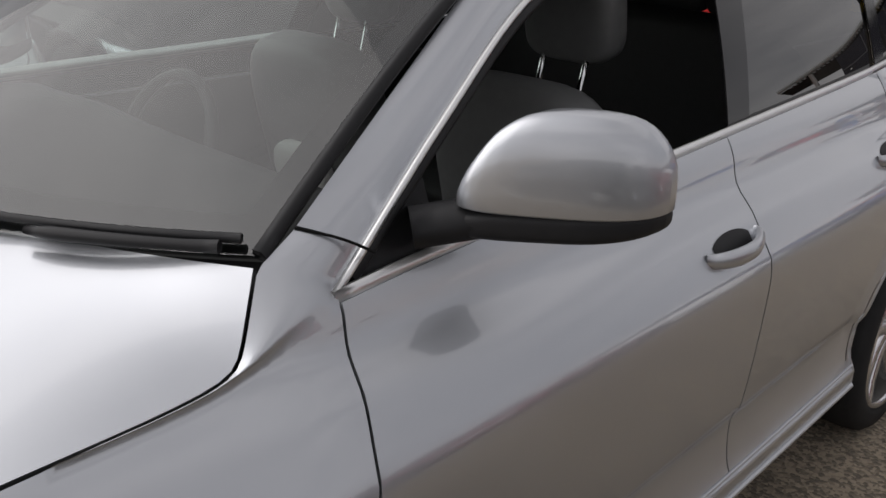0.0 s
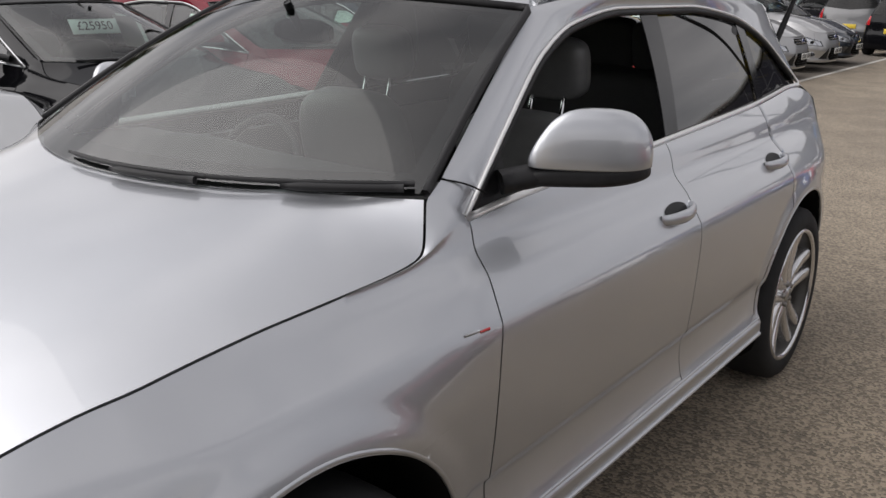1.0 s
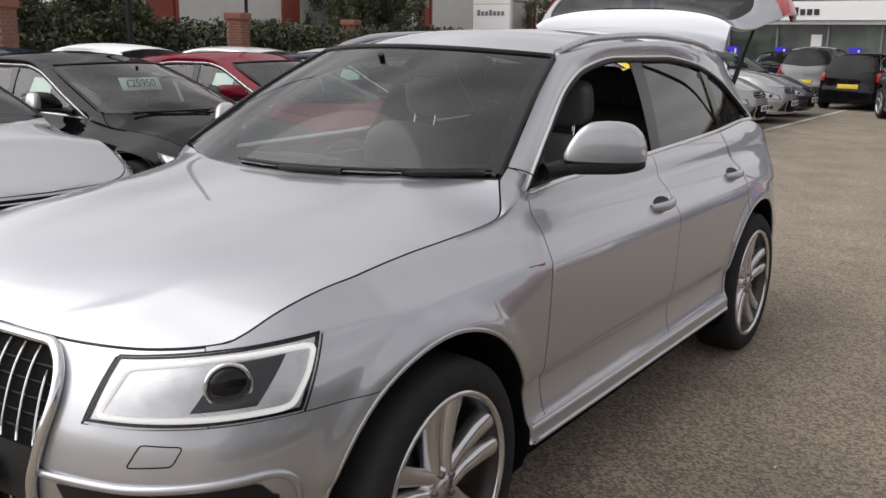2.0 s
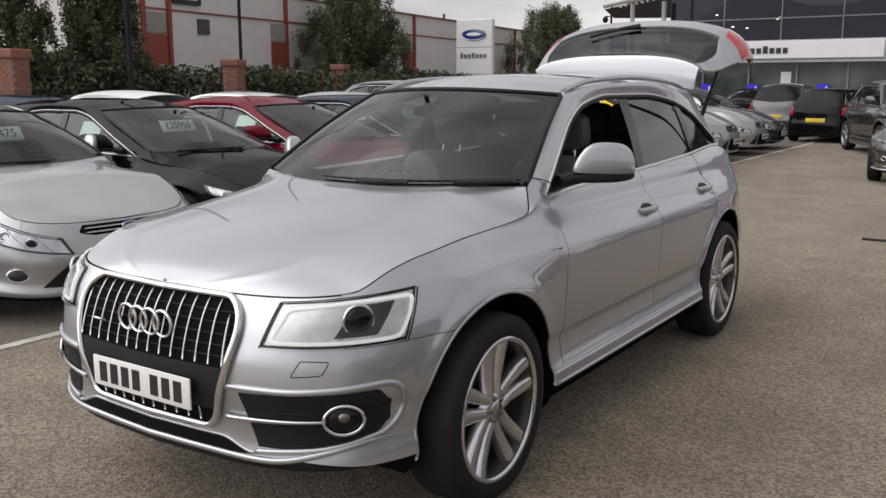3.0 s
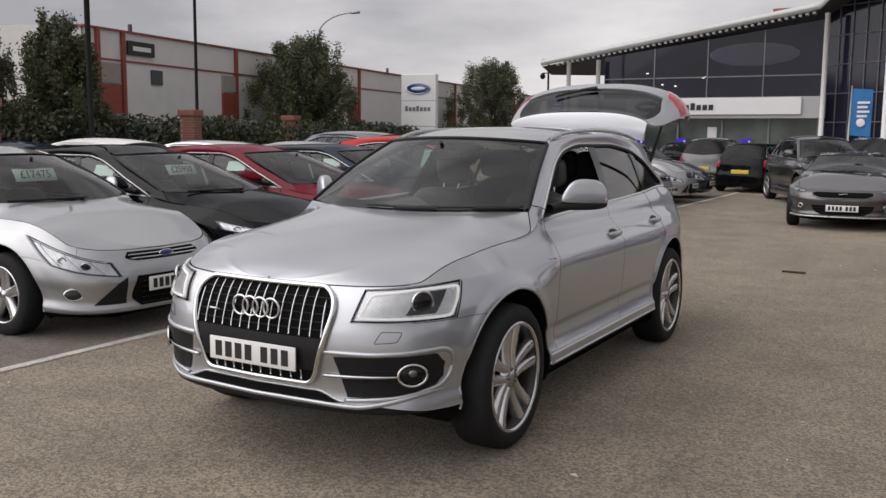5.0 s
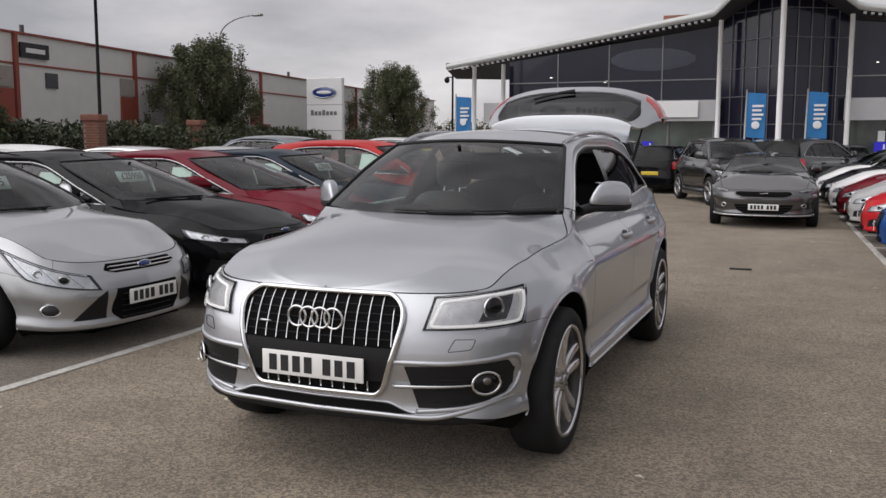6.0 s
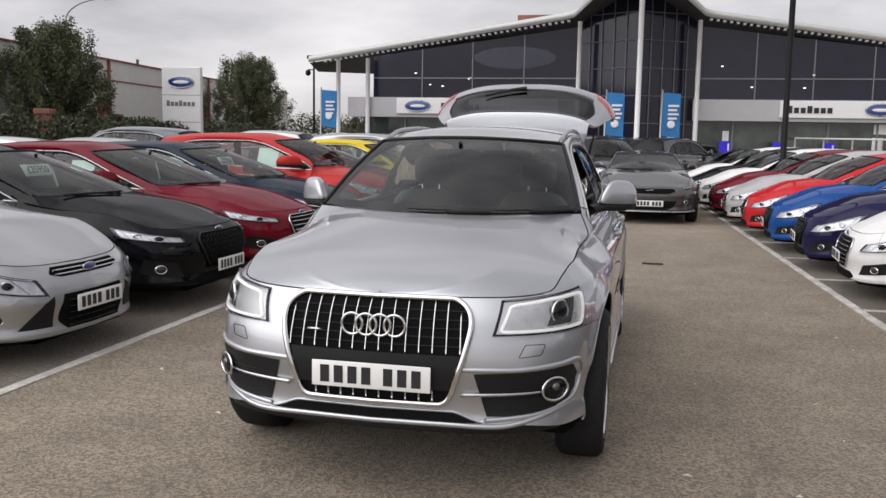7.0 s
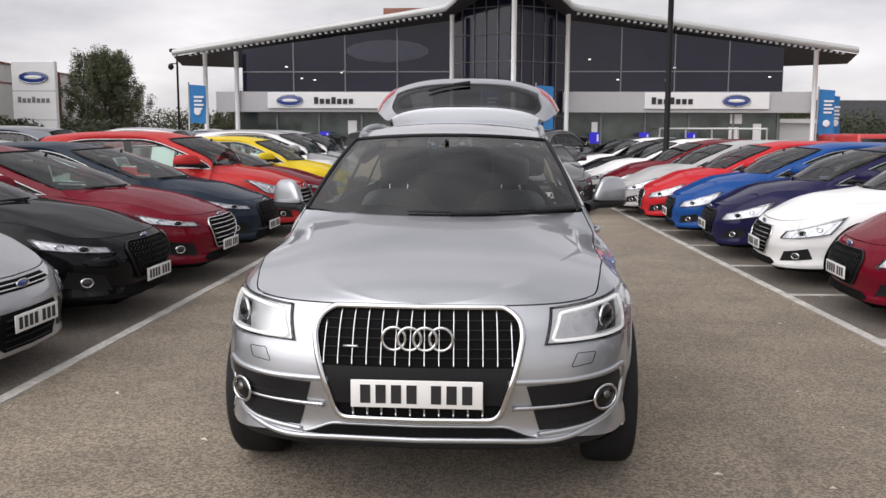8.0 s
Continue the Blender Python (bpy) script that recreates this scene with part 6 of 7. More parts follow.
# upper glazing on both sides, with mullions
for x0, x1 in ((SL + 0.03, -2.2), (3.0, SR - 0.03)):
    zt = lambda x: np.interp(x, [-15, -2.35, 3.15, 15.6], [5.02, 6.72, 6.72, 5.05]) - 0.25
    v = [(x0, SHOW_Y, 3.36), (x1, SHOW_Y, 3.36), (x1, SHOW_Y, zt(x1)), (x0, SHOW_Y, zt(x0)), (x0, SHOW_Y + 0.2, 3.36), (x1, SHOW_Y + 0.2, 3.36), (x1, SHOW_Y + 0.2, zt(x1)), (x0, SHOW_Y + 0.2, zt(x0))]
    win = child(mesh_object("upper_window", v, [(0, 1, 2, 3), (4, 7, 6, 5), (0, 4, 5, 1), (1, 5, 6, 2), (2, 6, 7, 3), (3, 7, 4, 0)], SHOPGLASS, False), showroom, "dark upper glazing")
    for k in range(1, 4):
        x = x0 + (x1 - x0) * k / 4
        raw("mullion", box(x - 0.022, x + 0.022, SHOW_Y - 0.05, SHOW_Y + 0.01, 3.36, zt(x)), MULLION, win, smooth=False)
    raw("transom", box(x0, x1, SHOW_Y - 0.05, SHOW_Y + 0.01, 4.23, 4.275), MULLION, win, smooth=False)
    low = raw("shop_window", box(x0 - 0.5, x1, SHOW_Y + 0.12, SHOW_Y + 0.2, 0.0, 2.47), LOWGLASS, showroom, "large shop window", smooth=False)
    for k in range(0, 6):
        x = x0 - 0.4 + (x1 - x0 + 0.3) * k / 5
        raw("mullion", box(x - 0.04, x + 0.04, SHOW_Y + 0.04, SHOW_Y + 0.12, 0.0, 2.47), MULLION, low, smooth=False)
    raw("transom", box(x0 - 0.5, x1, SHOW_Y + 0.05, SHOW_Y + 0.12, 0.75, 0.81), MULLION, low, smooth=False)
    raw("fascia", box(x0 - 1.1 if x0 < 0 else x0 - 0.2, x1 + 0.2 if x0 < 0 else x1 + 1.1, SHOW_Y - 0.45, SHOW_Y + 0.15, 2.47, 3.36), FASCIA, showroom, "grey fascia band", smooth=False)
    random.seed(int(x1 * 10) + 40)
    for k in range(5):
        x, z = random.uniform(x0 + 0.5, x1 - 0.5), random.uniform(3.65, 4.9)
        raw("showroom_lamp", box(x - 0.05, x + 0.05, SHOW_Y - 0.012, SHOW_Y - 0.004, z - 0.018, z + 0.018), DOWNLIGHT, win, smooth=False)
# glazed prow in the middle
tip = np.array([0.45, 35.4])
for k, (ax, ay) in enumerate(((-2.15, 36.9), (2.95, 36.9))):
    a = np.array([ax, ay])
    d = tip - a
    nn = np.array([d[1], -d[0]]) / np.linalg.norm(d)
    quadv = []
    for p, zt in ((a, 6.6), (tip, 8.3)):
        quadv += [(p[0], p[1], 0), (p[0], p[1], zt)]
    v = np.array(quadv)
    back = v + np.array([0, 0.2, 0])
    win = child(mesh_object("prow_window", np.concatenate([v, back]), [(0, 2, 3, 1), (4, 5, 7, 6), (0, 1, 5, 4), (2, 6, 7, 3), (1, 3, 7, 5), (0, 4, 6, 2)], SHOPGLASS, False), showroom, "dark glazing of the prow")
    for j in range(1, 5):
        p = a + d * j / 5
        ztop = 6.6 + 1.5 * j / 5
        raw("mullion", tube([(p[0], p[1] - 0.05, 0), (p[0], p[1] - 0.05, ztop)], 0.022, 4), MULLION, win, smooth=False)
    for j in range(1, 7):
        z = 1.15 * j
        raw("transom", tube([(a[0], a[1] - 0.05, z), (tip[0], tip[1] - 0.05, z)], 0.020, 4), MULLION, win, smooth=False)
for x, y, z in ((-2.05, 36.1, 6.6), (2.92, 36.1, 6.6), (0.58, 31.0, 8.5), (-13.05, 36.3, 5.05), (13.4, 36.3, 5.1), (-11.66, 36.4, 5.1), (12.2, 38.5, 5.0)):
    raw("column", tube([(x, y, 0), (x, y, z / 2), (x, y, z)], 0.10, 14), WHITEPOST, showroom, "white round column")
raw("roof_block", box(-8.0, -4.4, 58, 61, 5.5, 9.85), BRICK, showroom, "brick block behind the roof", smooth=False)


def sign_board(name, x0, x1, y, z0, z1, oval_x, bar_x, parent_label):
    b = tagged(part_board(name, x0, x1, y, z0, z1), parent_label, "sign")
    if oval_x is not None:
        o = ball((oval_x, y - 0.07, (z0 + z1) / 2), 0.62, 0.03, 0.27, 10, 30)
        raw("oval_emblem", o, BADGEBLUE, b, "plain blue oval")
        a = np.linspace(0, 2 * np.pi, 40, endpoint=False)
        raw("oval_rim", tube(np.stack([oval_x + 0.58 * np.cos(a), y - 0.10 + 0 * a, (z0 + z1) / 2 + 0.24 * np.sin(a)], 1), 0.02, 5, True, up=(0, 1, 0)), SATIN, b)
        raw("emblem_bar", ball((oval_x, y - 0.10, (z0 + z1) / 2), 0.36, 0.02, 0.07, 8, 16), BOARD, b)
    if bar_x is not None:
        for k in range(7):
            x = bar_x + k * 0.26
            h = 0.15 if k not in (0, 3) else 0.20
            raw("letter_bar", box(x, x + 0.19, y - 0.075, y - 0.055, (z0 + z1) / 2 - 0.15, (z0 + z1) / 2 - 0.15 + h * 1.5), INK, b, "dark bar in place of a letter", smooth=False)
    return b


def part_board(name, x0, x1, y, z0, z1):
    bm = bevel_box(x0, x1, y - 0.05, y + 0.05, z0, z1, 0.015, 1)
    me = bpy.data.meshes.new(name)
    bm.to_mesh(me)
    bm.free()
    me.materials.append(BOARD)
    return new(name, me)


sign_board("shop_sign", -10.3, -2.9, SHOW_Y - 0.5, 2.62, 3.32, -9.3, -8.2, "long white sign board with a blue oval")
sign_board("shop_sign", 6.3, 11.6, SHOW_Y - 0.5, 2.62, 3.32, 10.2, 6.6, "long white sign board with a blue oval")
a = np.linspace(0, 2 * np.pi, 60, endpoint=False)
etch = tagged(mesh_object("etched_emblem", *ball((-5.0, SHOW_Y - 0.02, 5.15), 1.9, 0.012, 0.50, 8, 24), GHOST), "faint pale oval on the upper glass", "sign")
for x in (4.18, 6.32, 8.31, -9.65, -7.73, -5.0):
    poster = tagged(mesh_object("lit_poster", *box(x - 0.22, x + 0.22, SHOW_Y - 0.66, SHOW_Y - 0.56, 1.13, 1.60), POSTERBLUE, False), "small lit blue poster on a stand before the shop window", "poster", "lit posters")
    raw("poster_stand", join(box(x - 0.03, x + 0.03, SHOW_Y - 0.63, SHOW_Y - 0.59, 0.0, 1.13), box(x - 0.2, x + 0.2, SHOW_Y - 0.75, SHOW_Y - 0.47, 0.0, 0.03)), POLE, poster, "dark stand", smooth=False)
    raw("poster_bar", box(x + 0.10, x + 0.17, SHOW_Y - 0.672, SHOW_Y - 0.660, 1.22, 1.52), BOARD, poster, "pale bar in place of letters", smooth=False)
for x, z0, z1, w in ((4.24, 1.62, 2.05, 0.26), (10.38, 2.0, 2.42, 0.5), (10.30, 1.1, 1.85, 0.42), (-6.6, 1.5, 2.1, 0.4), (11.3, 0.9, 2.0, 0.35)):
    tagged(mesh_object("window_notice", *box(x - w / 2, x + w / 2, SHOW_Y + 0.085, SHOW_Y + 0.115, z0, z1), BOARD, False), "pale notice on the shop window", "notice", "window notices")
rail = holder("barrier_rail", pose(0, 0, 0))
for z in (0.55, 1.25, 1.78):
    raw("rail_bar", tube([(6.9, SHOW_Y - 1.1, z), (9.0, SHOW_Y - 1.1, z), (11.4, SHOW_Y - 1.1, z)], 0.035, 8), WHITEPOST, rail)
for x in (6.9, 8.0, 9.1, 10.2, 11.4):
    raw("rail_post", tube([(x, SHOW_Y - 1.1, 0), (x, SHOW_Y - 1.1, 1.0), (x, SHOW_Y - 1.1, 1.80)], 0.035, 8), WHITEPOST, rail)
tagged(rail, "white tubular guard rail before the shop window", "railing")


# ---- flags ----
def flag(x, y, z0, z1, w, turn, label):
    h = holder("banner_flag", pose(x, y, 0, 0, 0, turn))
    raw("flag_pole", tube([(0, 0, 0), (0, 0, z1 / 2), (0.03, 0, z1 + 0.1)], 0.03, 8), WHITEPOST, h)
    u, v = np.meshgrid(np.linspace(0, 1, 12), np.linspace(0, 1, 16), indexing="ij")
    P = np.stack([0.05 + w * u, 0.05 * np.sin(u * 5 + v * 4) * u, z0 + (z1 - z0) * v - 0.05 * u], -1)
    c = raw("flag_cloth", (np.concatenate([P.reshape(-1, 3), P.reshape(-1, 3) + [0, 0.006, 0]]), grid_faces(12, 16) + [tuple(i + 192 for i in f) for f in grid_faces(12, 16)]), BLUEFLAG, h, "blue cloth banner")
    bars = [box(0.05 + w * 0.3, 0.05 + w * (0.9 - 0.1 * (k % 2)), -0.075, -0.065, z1 - 0.55 - k * 0.16, z1 - 0.47 - k * 0.16) for k in range(4)]
    for vf in bars:
        raw("flag_bar", vf, BOARD, h, "pale bar in place of letters", smooth=False)
    raw("flag_emblem", ball((0.05 + w * 0.5, -0.07, z0 + 0.45), 0.15, 0.012, 0.15, 8, 16), BOARD, h)
    tagged(h, label, "flag", "banner flags")


flag(-12.75, 33.2, 1.95, 3.50, 0.68, 0, "blue upright banner on a white pole")
flag(-0.68, 32.5, 1.76, 3.43, 0.68, -4, "blue upright banner on a white pole")
flag(1.45, 32.5, 1.76, 3.43, 0.68, 4, "blue upright banner on a white pole")
flag(13.62, 36.5, 1.57, 3.47, 0.68, 0, "blue upright banner on a white pole")
flag(14.45, 37.4, 1.60, 3.25, 0.50, 20, "blue upright banner on a white pole")


# ---- totem sign ----
tot = holder("totem_sign", pose(-19.52, 33.7, 0, 0, 0, 6) @ Matrix.Diagonal((0.95, 1, 0.898, 1)))
part("body", bevel_box(-0.95, 0.95, -0.15, 0.15, 0, 5.0, 0.03, 1), BOARD, tot, "white panel", smooth=False)
raw("oval_emblem", ball((0, -0.16, 4.25), 0.66, 0.04, 0.30, 10, 30), BADGEBLUE, tot, "plain blue oval")
aa = np.linspace(0, 2 * np.pi, 40, endpoint=False)
raw("oval_rim", tube(np.stack([0.62 * np.cos(aa), -0.19 + 0 * aa, 4.25 + 0.27 * np.sin(aa)], 1), 0.025, 5, True, up=(0, 1, 0)), SATIN, tot)
raw("emblem_bar", ball((0, -0.20, 4.25), 0.40, 0.02, 0.09, 8, 16), BOARD, tot)
for zz in (3.62, 2.28):
    raw("panel_joint", box(-0.95, 0.95, -0.156, -0.14, zz - 0.012, zz + 0.012), MULLION, tot, smooth=False)
for k in range(7):
    raw("letter_bar", box(-0.72 + k * 0.205, -0.57 + k * 0.205, -0.165, -0.15, 3.08, 3.08 + (0.27 if k in (0, 3) else 0.2)), MULLION, tot, "grey bar in place of a letter", smooth=False)
for k in range(5):
    raw("letter_bar", box(-0.72 + k * 0.23, -0.56 + k * 0.23, -0.165, -0.15, 1.85, 2.05), MULLION, tot, "grey bar in place of a letter", smooth=False)
tagged(tot, "tall white totem sign with a blue oval", "sign")

# ---- warehouse on the left ----
WA, WB = Vector((-23.4, 18.0)), Vector((-30.5, 72.0))
wd = (WB - WA).normalized()
wn_ = Vector((wd.y, -wd.x))
def wall_point(d, z, o=0.0):
    p = WA + wd * d + wn_ * o
    return (p.x, p.y, z)
def wall_block(d0, d1, z0, z1, o0=0.0, o1=0.06):
    v = [wall_point(d, z, o) for d in (d0, d1) for o in (o0, o1) for z in (z0, z1)]
    return np.array(v), [(0, 1, 3, 2), (4, 6, 7, 5), (0, 4, 5, 1), (2, 3, 7, 6), (0, 2, 6, 4), (1, 5, 7, 3)]
WL = (WB - WA).length
ware = structure("warehouse", wall_block(0, WL, 0, 5.2, -24, 0), PANELGREY, "long grey metal-clad warehouse with red trims", "building")
child(mesh_object("roof_trim", *wall_block(-0.2, WL + 0.2, 5.19, 5.26, -24.2, 0.10), REDOXIDE, False), ware)
child(mesh_object("girt", *wall_block(0, WL, 4.15, 4.21, 0, 0.05), REDOXIDE, False), ware)
for d in (0.5, 1.75, 8.65, 20.1, 34.5, 48.0):
    raw("red_post", wall_block(d - 0.08, d + 0.08, 0, 5.2, 0, 0.12), REDOXIDE, ware, smooth=False)
for d in (0.6, 7.65, 18.9, 33.2):
    door = raw("red_door", wall_block(d, d + 0.98, 0.0, 3.32, 0, 0.09), REDOXIDE, ware, "red door", smooth=False)
    raw("upper_panel", wall_block(d, d + 0.98, 3.36, 4.06, 0, 0.08), MORTAR, ware, smooth=False)
raw("wall_window", wall_block(3.25, 3.86, 3.42, 3.96, 0, 0.07), SOFFIT, ware, smooth=False)
sg = tagged(mesh_object("wall_sign", *wall_block(1.95, 3.38, 4.42, 4.92, 0.05, 0.12), INK, False), "black wall sign with a pale bar", "sign")
raw("sign_bar", wall_block(2.2, 3.15, 4.58, 4.74, 0.12, 0.14), BOARD, sg, "pale bar in place of letters", smooth=False)
for d in (2.9, 25.0, 45):
    raw("roof_vent", tube([wall_point(d, 5.2, -0.6), wall_point(d, 5.62, -0.6)], 0.08, 8), SOFFIT, ware, smooth=False)
wing = structure("warehouse_wing", (np.array([(x, y, z) for x, y in ((-23.5, 17.9), (-60, 2), (-64, 12), (-27.5, 27.9)) for z in (0, 5.25)]), [(0, 2, 3, 1), (2, 4, 5, 3), (4, 6, 7, 5), (6, 0, 1, 7), (1, 3, 5, 7), (0, 6, 4, 2)]), PANELGREY, "grey gabled end of the warehouse", "building")
far = structure("far_shed", box(-38, -17, 92, 104, 0, 3.9), PANELGREY, "pale low shed in the distance", "building")
far2 = structure("far_shed_dark", box(22, 60, 70, 84, 0, 4.2), SOFFIT, "dark green low shed in the distance", "building")

structure("far_unit", join(box(16.3, 18.6, 52, 58, 0, 2.2), box(16.1, 18.8, 51.7, 58.3, 2.2, 2.45)), BOARD, "white low unit beyond the showroom corner", "building")
van = holder("red_van", pose(14.9, 33.0, 0, 0, 0, 4))
part("body", bevel_box(-0.86, 0.86, 0, 3.9, 0.30, 1.58, 0.14, 3), plain("red_van_paint", (0.50, 0.03, 0.03), 0.35, coat=0.6), van, "red panel van body")
part("windscreen", bevel_box(-0.72, 0.72, -0.02, 0.08, 0.98, 1.40, 0.02, 1), GLOSSBLACK, van, "dark windscreen")
for x in (-0.85, 0.85):
    for y in (0.8, 3.1):
        v, f = lathe([(-0.1, 0.0), (-0.1, 0.30), (-0.06, 0.33), (0.06, 0.33), (0.1, 0.30), (0.1, 0.0)], 20)
        raw("tyre", (v + np.array([x, y, 0.33]), f), RUBBER, van, "black rubber tyre")
tagged(van, "small red panel van parked beyond the row", "van")

# ---- brick pillars and low wall ----
def brick_pillar(x, y):
    h = holder("brick_pillar", pose(x, y, 0, 0, 0, 14) @ Matrix.Diagonal((0.72, 0.72, 1, 1)))
    part("core", bevel_box(-0.31, 0.31, -0.31, 0.31, 0, 2.12, 0.01, 1), MORTAR, h, smooth=False)
    part("coping", bevel_box(-0.40, 0.40, -0.40, 0.40, 2.12, 2.32, 0.03, 1), BRICK, h, "brick coping", smooth=False)
    bits = []
    for c in range(27):
        z = 0.02 + c * 0.078
        for s in (-1, 1):
            for k in range(3):
                o = -0.325 + k * 0.225 + (0.11 if c % 2 else 0)
                o1 = min(o + 0.215, 0.325)
                bits += [box(o, o1, s * 0.32 - 0.012, s * 0.32 + 0.012, z, z + 0.066), box(s * 0.32 - 0.012, s * 0.32 + 0.012, o, o1, z, z + 0.066)]
    tagged(raw("bricks", join(*bits), BRICK, h, "courses of red brick", smooth=False), kind="stuff")
    return tagged(h, "square red brick gate pillar with a coping", "pillar", "boundary pillars")


def boundary(y):
    return -17.78 - 0.258 * (y - 17.23)


for y in (9.0, 17.23, 24.25, 31.3):
    brick_pillar(boundary(y), y)
structure("boundary_wall", (np.array([(boundary(y) + o, y, z) for y in (1.0, 33.0) for o in (-0.14, 0.14) for z in (0, 0.75)]), [(0, 1, 3, 2), (4, 6, 7, 5), (0, 4, 5, 1), (2, 3, 7, 6), (0, 2, 6, 4), (1, 5, 7, 3)]), BRICK, "low brick boundary wall", "wall")

# ---- poles ----
def pole(name, x, y, h, r, mat, label, head=None):
    b = holder(name, pose(x, y, 0))
    raw("post", tube([(0, 0, 0), (0, 0, 1.2), (0, 0, 1.25), (0, 0, h)], [r * 1.35, r * 1.3, r, r * 0.8], 12), mat, b)
    if head == "arc":
        a = np.linspace(0, np.pi / 2, 14)
        raw("arm", tube(np.stack([1.9 * (1 - np.cos(a)), 0 * a, h + 0.9 * np.sin(a)], 1), r * 0.6, 8), mat, b)
        part("lamp_head", bevel_box(1.85, 2.35, -0.1, 0.1, h + 0.84, h + 0.95, 0.03, 1), GALV, b)
    if head == "cctv":
        part("camera_box", bevel_box(-0.35, 0.35, -0.12, 0.12, h - 0.05, h + 0.12, 0.03, 1), POLE, b)
        raw("dome_camera", ball((-0.32, 0, h - 0.75), 0.14, 0.14, 0.16), POLE, b)
        raw("bracket", tube([(0, 0, h - 0.6), (-0.32, 0, h - 0.6)], 0.03, 6), POLE, b)
    return tagged(b, label, "pole" if head != "arc" else "street lamp")


pole("lamp_post", 3.90, 17.05, 11, 0.066, POLE, "tall black lighting column between the parked cars")
pole("lamp_post", -18.4, 14.05, 11, 0.085, POLE, "tall black lighting column by the boundary")
pole("lamp_post", -18.6, 18.33, 11, 0.055, POLE, "thin dark pole by a brick pillar")
pole("street_lamp", -24.0, 31.8, 6.35, 0.06, GALV, "street lamp with a curved arm", "arc")
pole("camera_pole", -15.9, 40.6, 5.5, 0.06, POLE, "camera pole beside the showroom roof", "cctv")


# ---- trees and hedge ----
def leaf_mat(name, a, b):
    m, nodes, links, p = material(name)
    geo = nodes.new("ShaderNodeNewGeometry")
    ramp = nodes.new("ShaderNodeValToRGB")
    ramp.color_ramp.elements[0].color, ramp.color_ramp.elements[1].color = (*a, 1), (*b, 1)
    links.new(geo.outputs["Random Per Island"], ramp.inputs["Fac"])
    links.new(ramp.outputs["Color"], p.inputs["Base Color"])
    p.inputs["Roughness"].default_value = 0.7
    return m


LEAF = leaf_mat("tree_leaves", (0.042, 0.052, 0.025), (0.118, 0.126, 0.060))
HEDGE = leaf_mat("hedge_leaves", (0.022, 0.030, 0.014), (0.065, 0.078, 0.034))
BARK = plain("bark", (0.07, 0.055, 0.04), 0.9, vary=0.3, scale=12, bump=0.01)


def leaves(centres, per, spread, size, rng):
    c = np.repeat(np.asarray(centres), per, 0)
    n = len(c)
    c = c + np.clip(rng.normal(0, 1, (n, 3)), -1.7, 1.7) * np.asarray(spread)
    d1 = rng.normal(0, 1, (n, 3))
    d1 /= np.linalg.norm(d1, axis=1, keepdims=True)
    d2 = np.cross(d1, rng.normal(0, 1, (n, 3)))
    d2 /= np.maximum(np.linalg.norm(d2, axis=1, keepdims=True), 1e-6)
    s = size * rng.uniform(0.6, 1.3, (n, 1))
    v = np.stack([c - d1 * s, c + d2 * s * 0.45, c + d1 * s, c - d2 * s * 0.45], 1).reshape(-1, 3)
    f = [(4 * i, 4 * i + 1, 4 * i + 2, 4 * i + 3) for i in range(n)]
    return v, f


def tree(x, y, h, w, seed, label, low=0.27, shoots=16, per=80):
    """Limbs reach into an egg-shaped crown, widest below its middle, with upright shoots on top."""
    rng = np.random.default_rng(seed)
    b = holder("tree", pose(x, y, 0))
    limbs = [tube([(0, 0, 0), (0.05, 0, h * 0.3), (-0.03, 0.04, h * 0.62), (0, 0, h * 0.93)], [0.13, 0.10, 0.06, 0.015], 8)]
    centres = []
    z0 = h * low
    for k in range(125):
        t = rng.uniform(0.0, 0.93)
        a = rng.uniform(0, 2 * np.pi)
        reach = w * 0.5 * np.sin(np.pi * (0.28 + 0.62 * t)) * (1.12 - 0.35 * t) * rng.uniform(0.25, 1.15)
        z1 = z0 + (h - z0) * min(0.93, t)
        p0 = np.array([0, 0, max(h * 0.2, z1 - reach * 0.7)])
        p1 = np.array([np.cos(a) * reach, np.sin(a) * reach, z1])
        p2 = p1 + np.array([np.cos(a) * 0.10 * w * rng.uniform(0, 0.6), np.sin(a) * 0.10 * w * rng.uniform(0, 0.6), h * rng.uniform(0.03, 0.13)])
        limbs.append(tube([p0, p0 * 0.5 + p1 * 0.5 + [0, 0, 0.06], p1, p2], [0.035, 0.022, 0.010, 0.004], 5))
        for q in (0.5, 0.75, 1.0):
            centres.append(p0 * (1 - q) + p1 * q)
        for q in (0.3, 0.6, 0.95):
            centres.append(p1 * (1 - q) + p2 * q)
    for k in range(shoots):
        a, d = rng.uniform(0, 2 * np.pi), rng.uniform(0.03, 0.36) * w
        base = np.array([np.cos(a) * d, np.sin(a) * d, h * (0.92 - 0.80 * d / w)])
        tip_ = base + [rng.uniform(-0.12, 0.2), rng.uniform(-0.1, 0.1), h * rng.uniform(0.08, 0.20)]
        limbs.append(tube([base, tip_], [0.012, 0.004], 4))
        for q in (0.1, 0.35, 0.6, 0.85):
            centres.append(base * (1 - q) + tip_ * q)
    raw("trunk", join(*limbs), BARK, b, "slender trunk with rising limbs")
    u = rng.uniform(0.55, 1.25, len(centres))
    s = 0.022 * w * u[:, None] + 0.035
    lv = raw("crown", leaves(np.array(centres), per, np.repeat(np.concatenate([s, s, s * 1.2], 1), per, 0), 0.058, rng), LEAF, b, "dense dark green leaves", smooth=False)
    tagged(lv, kind="stuff")
    return tagged(b, label, "tree")


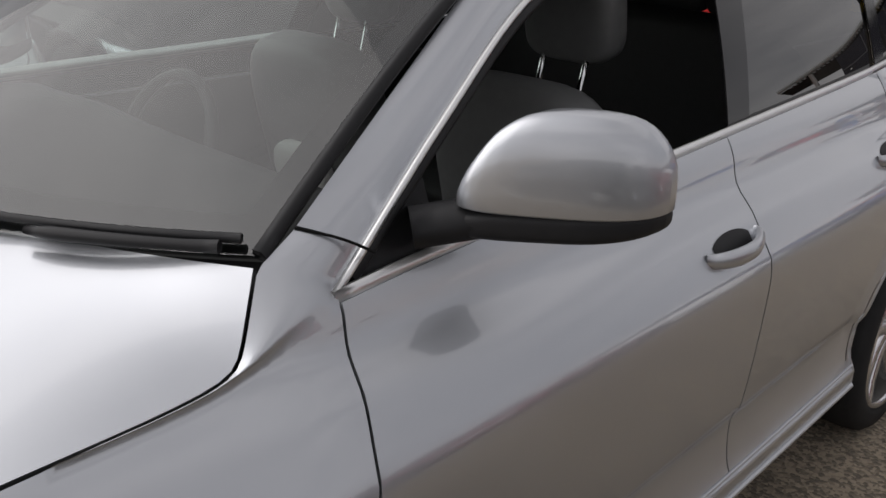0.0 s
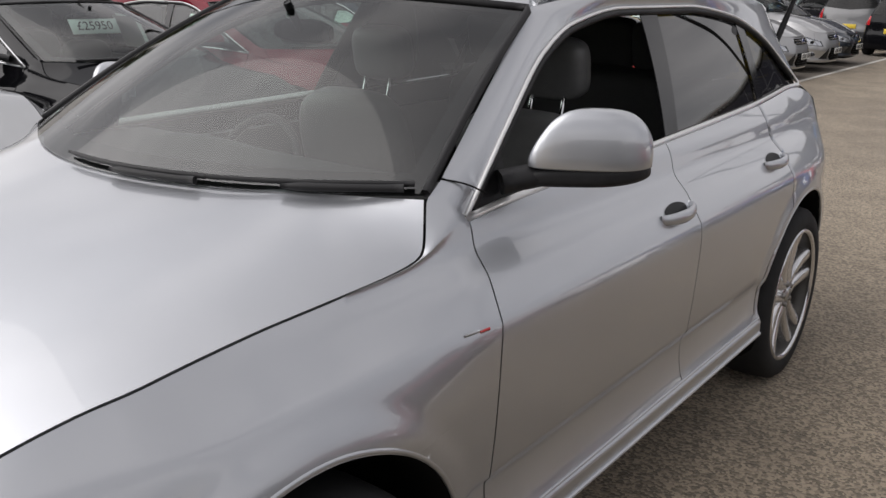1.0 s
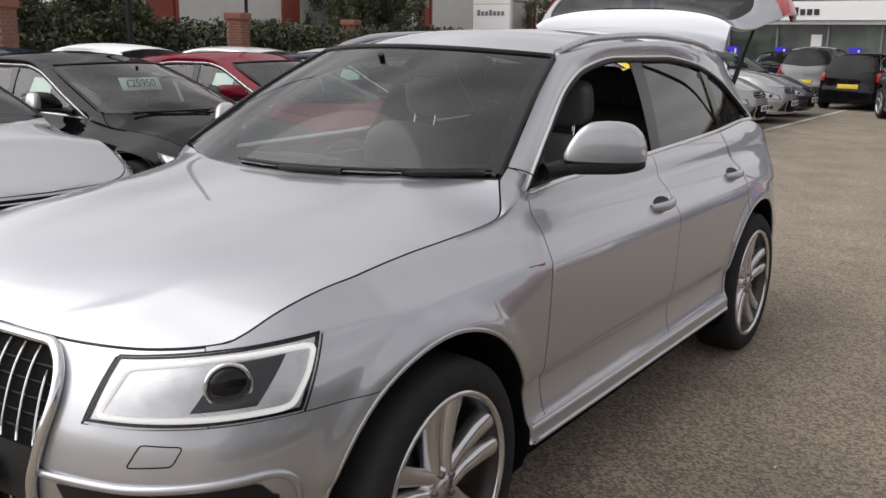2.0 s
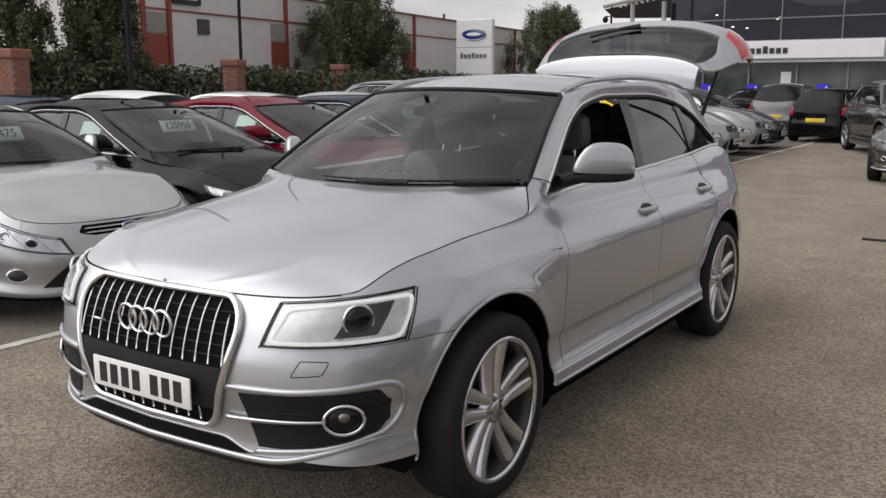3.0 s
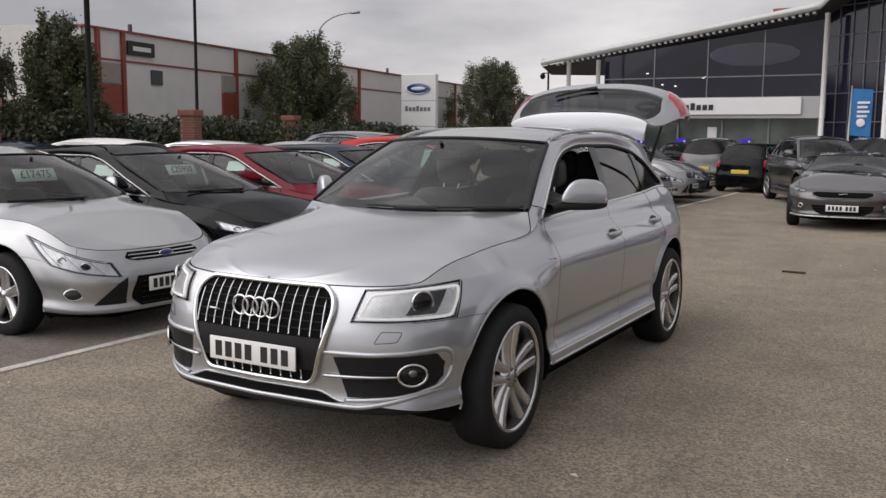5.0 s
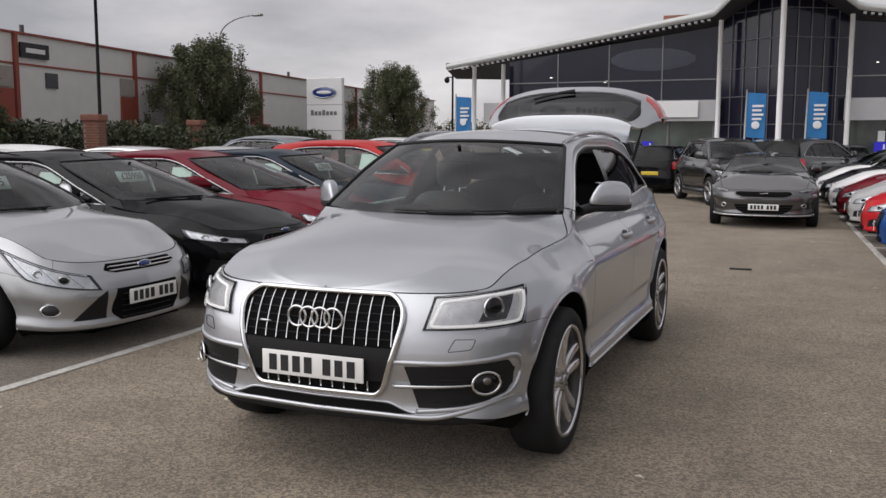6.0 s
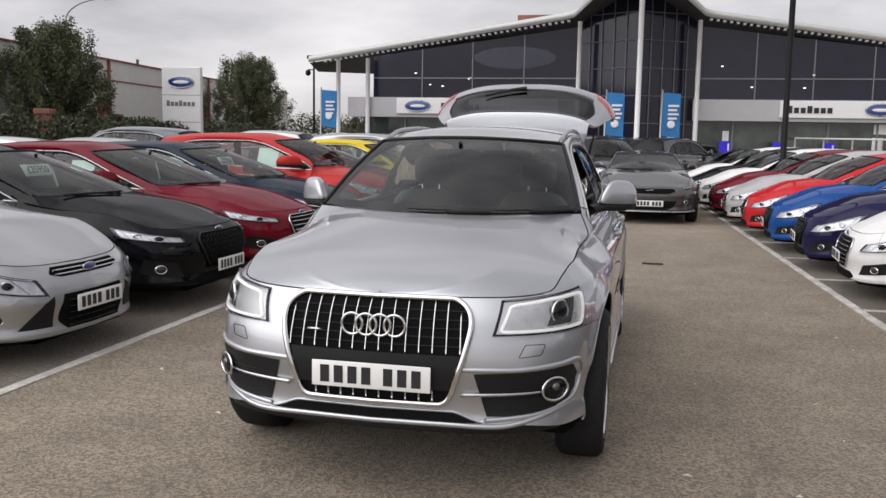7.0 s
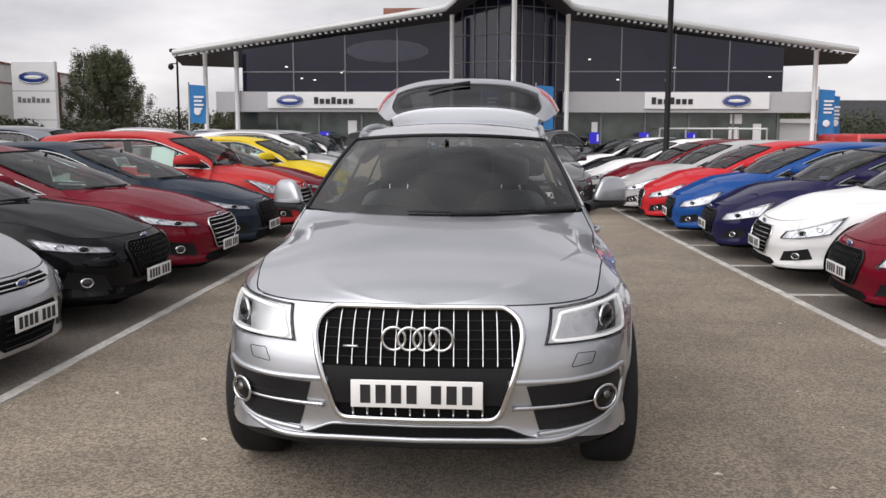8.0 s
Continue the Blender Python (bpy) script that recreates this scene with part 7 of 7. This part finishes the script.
tree(-20.6, 14.75, 4.75, 2.6, 1, "leafy dark green tree by the boundary", per=56)
tree(-20.6, 12.1, 4.5, 2.0, 2, "slim dark green tree by the boundary", per=26)
tree(-22.6, 28.9, 5.7, 4.7, 3, "spreading tree with upright shoots by the boundary", 0.24, 34)
tree(-24.3, 50.8, 6.3, 5.4, 4, "wide dark green tree beyond the totem sign", 0.2, 26)
tree(-18.5, 63.0, 4.2, 5.5, 5, "low tree beyond the showroom corner", 0.2, 4)
tree(22.0, 66.0, 3.4, 6.0, 6, "low tree beyond the showroom corner", 0.2, 4)
rng = np.random.default_rng(9)
hc = np.stack([rng.uniform(-21.0, -18.8, 1700), rng.uniform(-2, 46, 1700), 1.95 * rng.uniform(0.05, 1.0, 1700) ** 0.7], 1)
hc[:, 0] -= np.maximum(0, hc[:, 1] - 30) * 0.13
hedge = tagged(mesh_object("hedge", *leaves(hc, 44, (0.30, 0.30, 0.16), 0.10, rng), HEDGE, False), "dark uneven hedge before the warehouse", "hedge", kind="stuff")
hc = np.stack([rng.uniform(-60, -14, 500), rng.uniform(84, 90, 500), rng.uniform(0.3, 3.2, 500)], 1)
tagged(mesh_object("far_bushes", *leaves(hc, 50, (0.9, 0.9, 0.5), 0.16, rng), HEDGE, False), "dark bushes in the distance", "bushes", kind="stuff")
hc = np.stack([rng.uniform(16, 80, 500), rng.uniform(64, 69, 500), rng.uniform(0.3, 2.6, 500)], 1)
tagged(mesh_object("far_bushes", *leaves(hc, 50, (0.9, 0.9, 0.5), 0.16, rng), HEDGE, False), "dark bushes in the distance", "bushes", kind="stuff")

# ---- small things on the ground ----
drain = tagged(part_board("drain_cover", 1.06, 1.32, 8.15, -0.004, 0.006), "small iron drain cover in the asphalt", "drain cover", kind="structure")
drain.data.materials[0] = POLE

# pale leaves and scraps strewn over the lane
PALE = plain("pale_litter", (0.62, 0.58, 0.50), 0.8, vary=0.3, scale=20)
rng = np.random.default_rng(21)
bits = []
for k in range(46):
    cx, cy = rng.uniform(1.3, 3.6) if k % 3 else rng.uniform(-2.6, -1.2), rng.uniform(-2.5, 14)
    a, l = rng.uniform(0, np.pi), rng.uniform(0.010, 0.028)
    q = np.array([[-l, 0], [-0.2 * l, 0.42 * l], [l, 0.1 * l], [0.1 * l, -0.38 * l]])
    q = q @ np.array([[np.cos(a), np.sin(a)], [-np.sin(a), np.cos(a)]]) + [cx, cy]
    bits.append((np.concatenate([np.column_stack([q, [0.004, 0.010, 0.005, 0.012]]), np.column_stack([q, [0.001, 0.006, 0.001, 0.008]])]),
                 [(0, 1, 2, 3), (7, 6, 5, 4), (0, 4, 5, 1), (1, 5, 6, 2), (2, 6, 7, 3), (3, 7, 4, 0)]))
tagged(mesh_object("fallen_leaves", *join(*bits), PALE, False), "pale fallen leaves and scraps on the asphalt", "litter", kind="stuff")
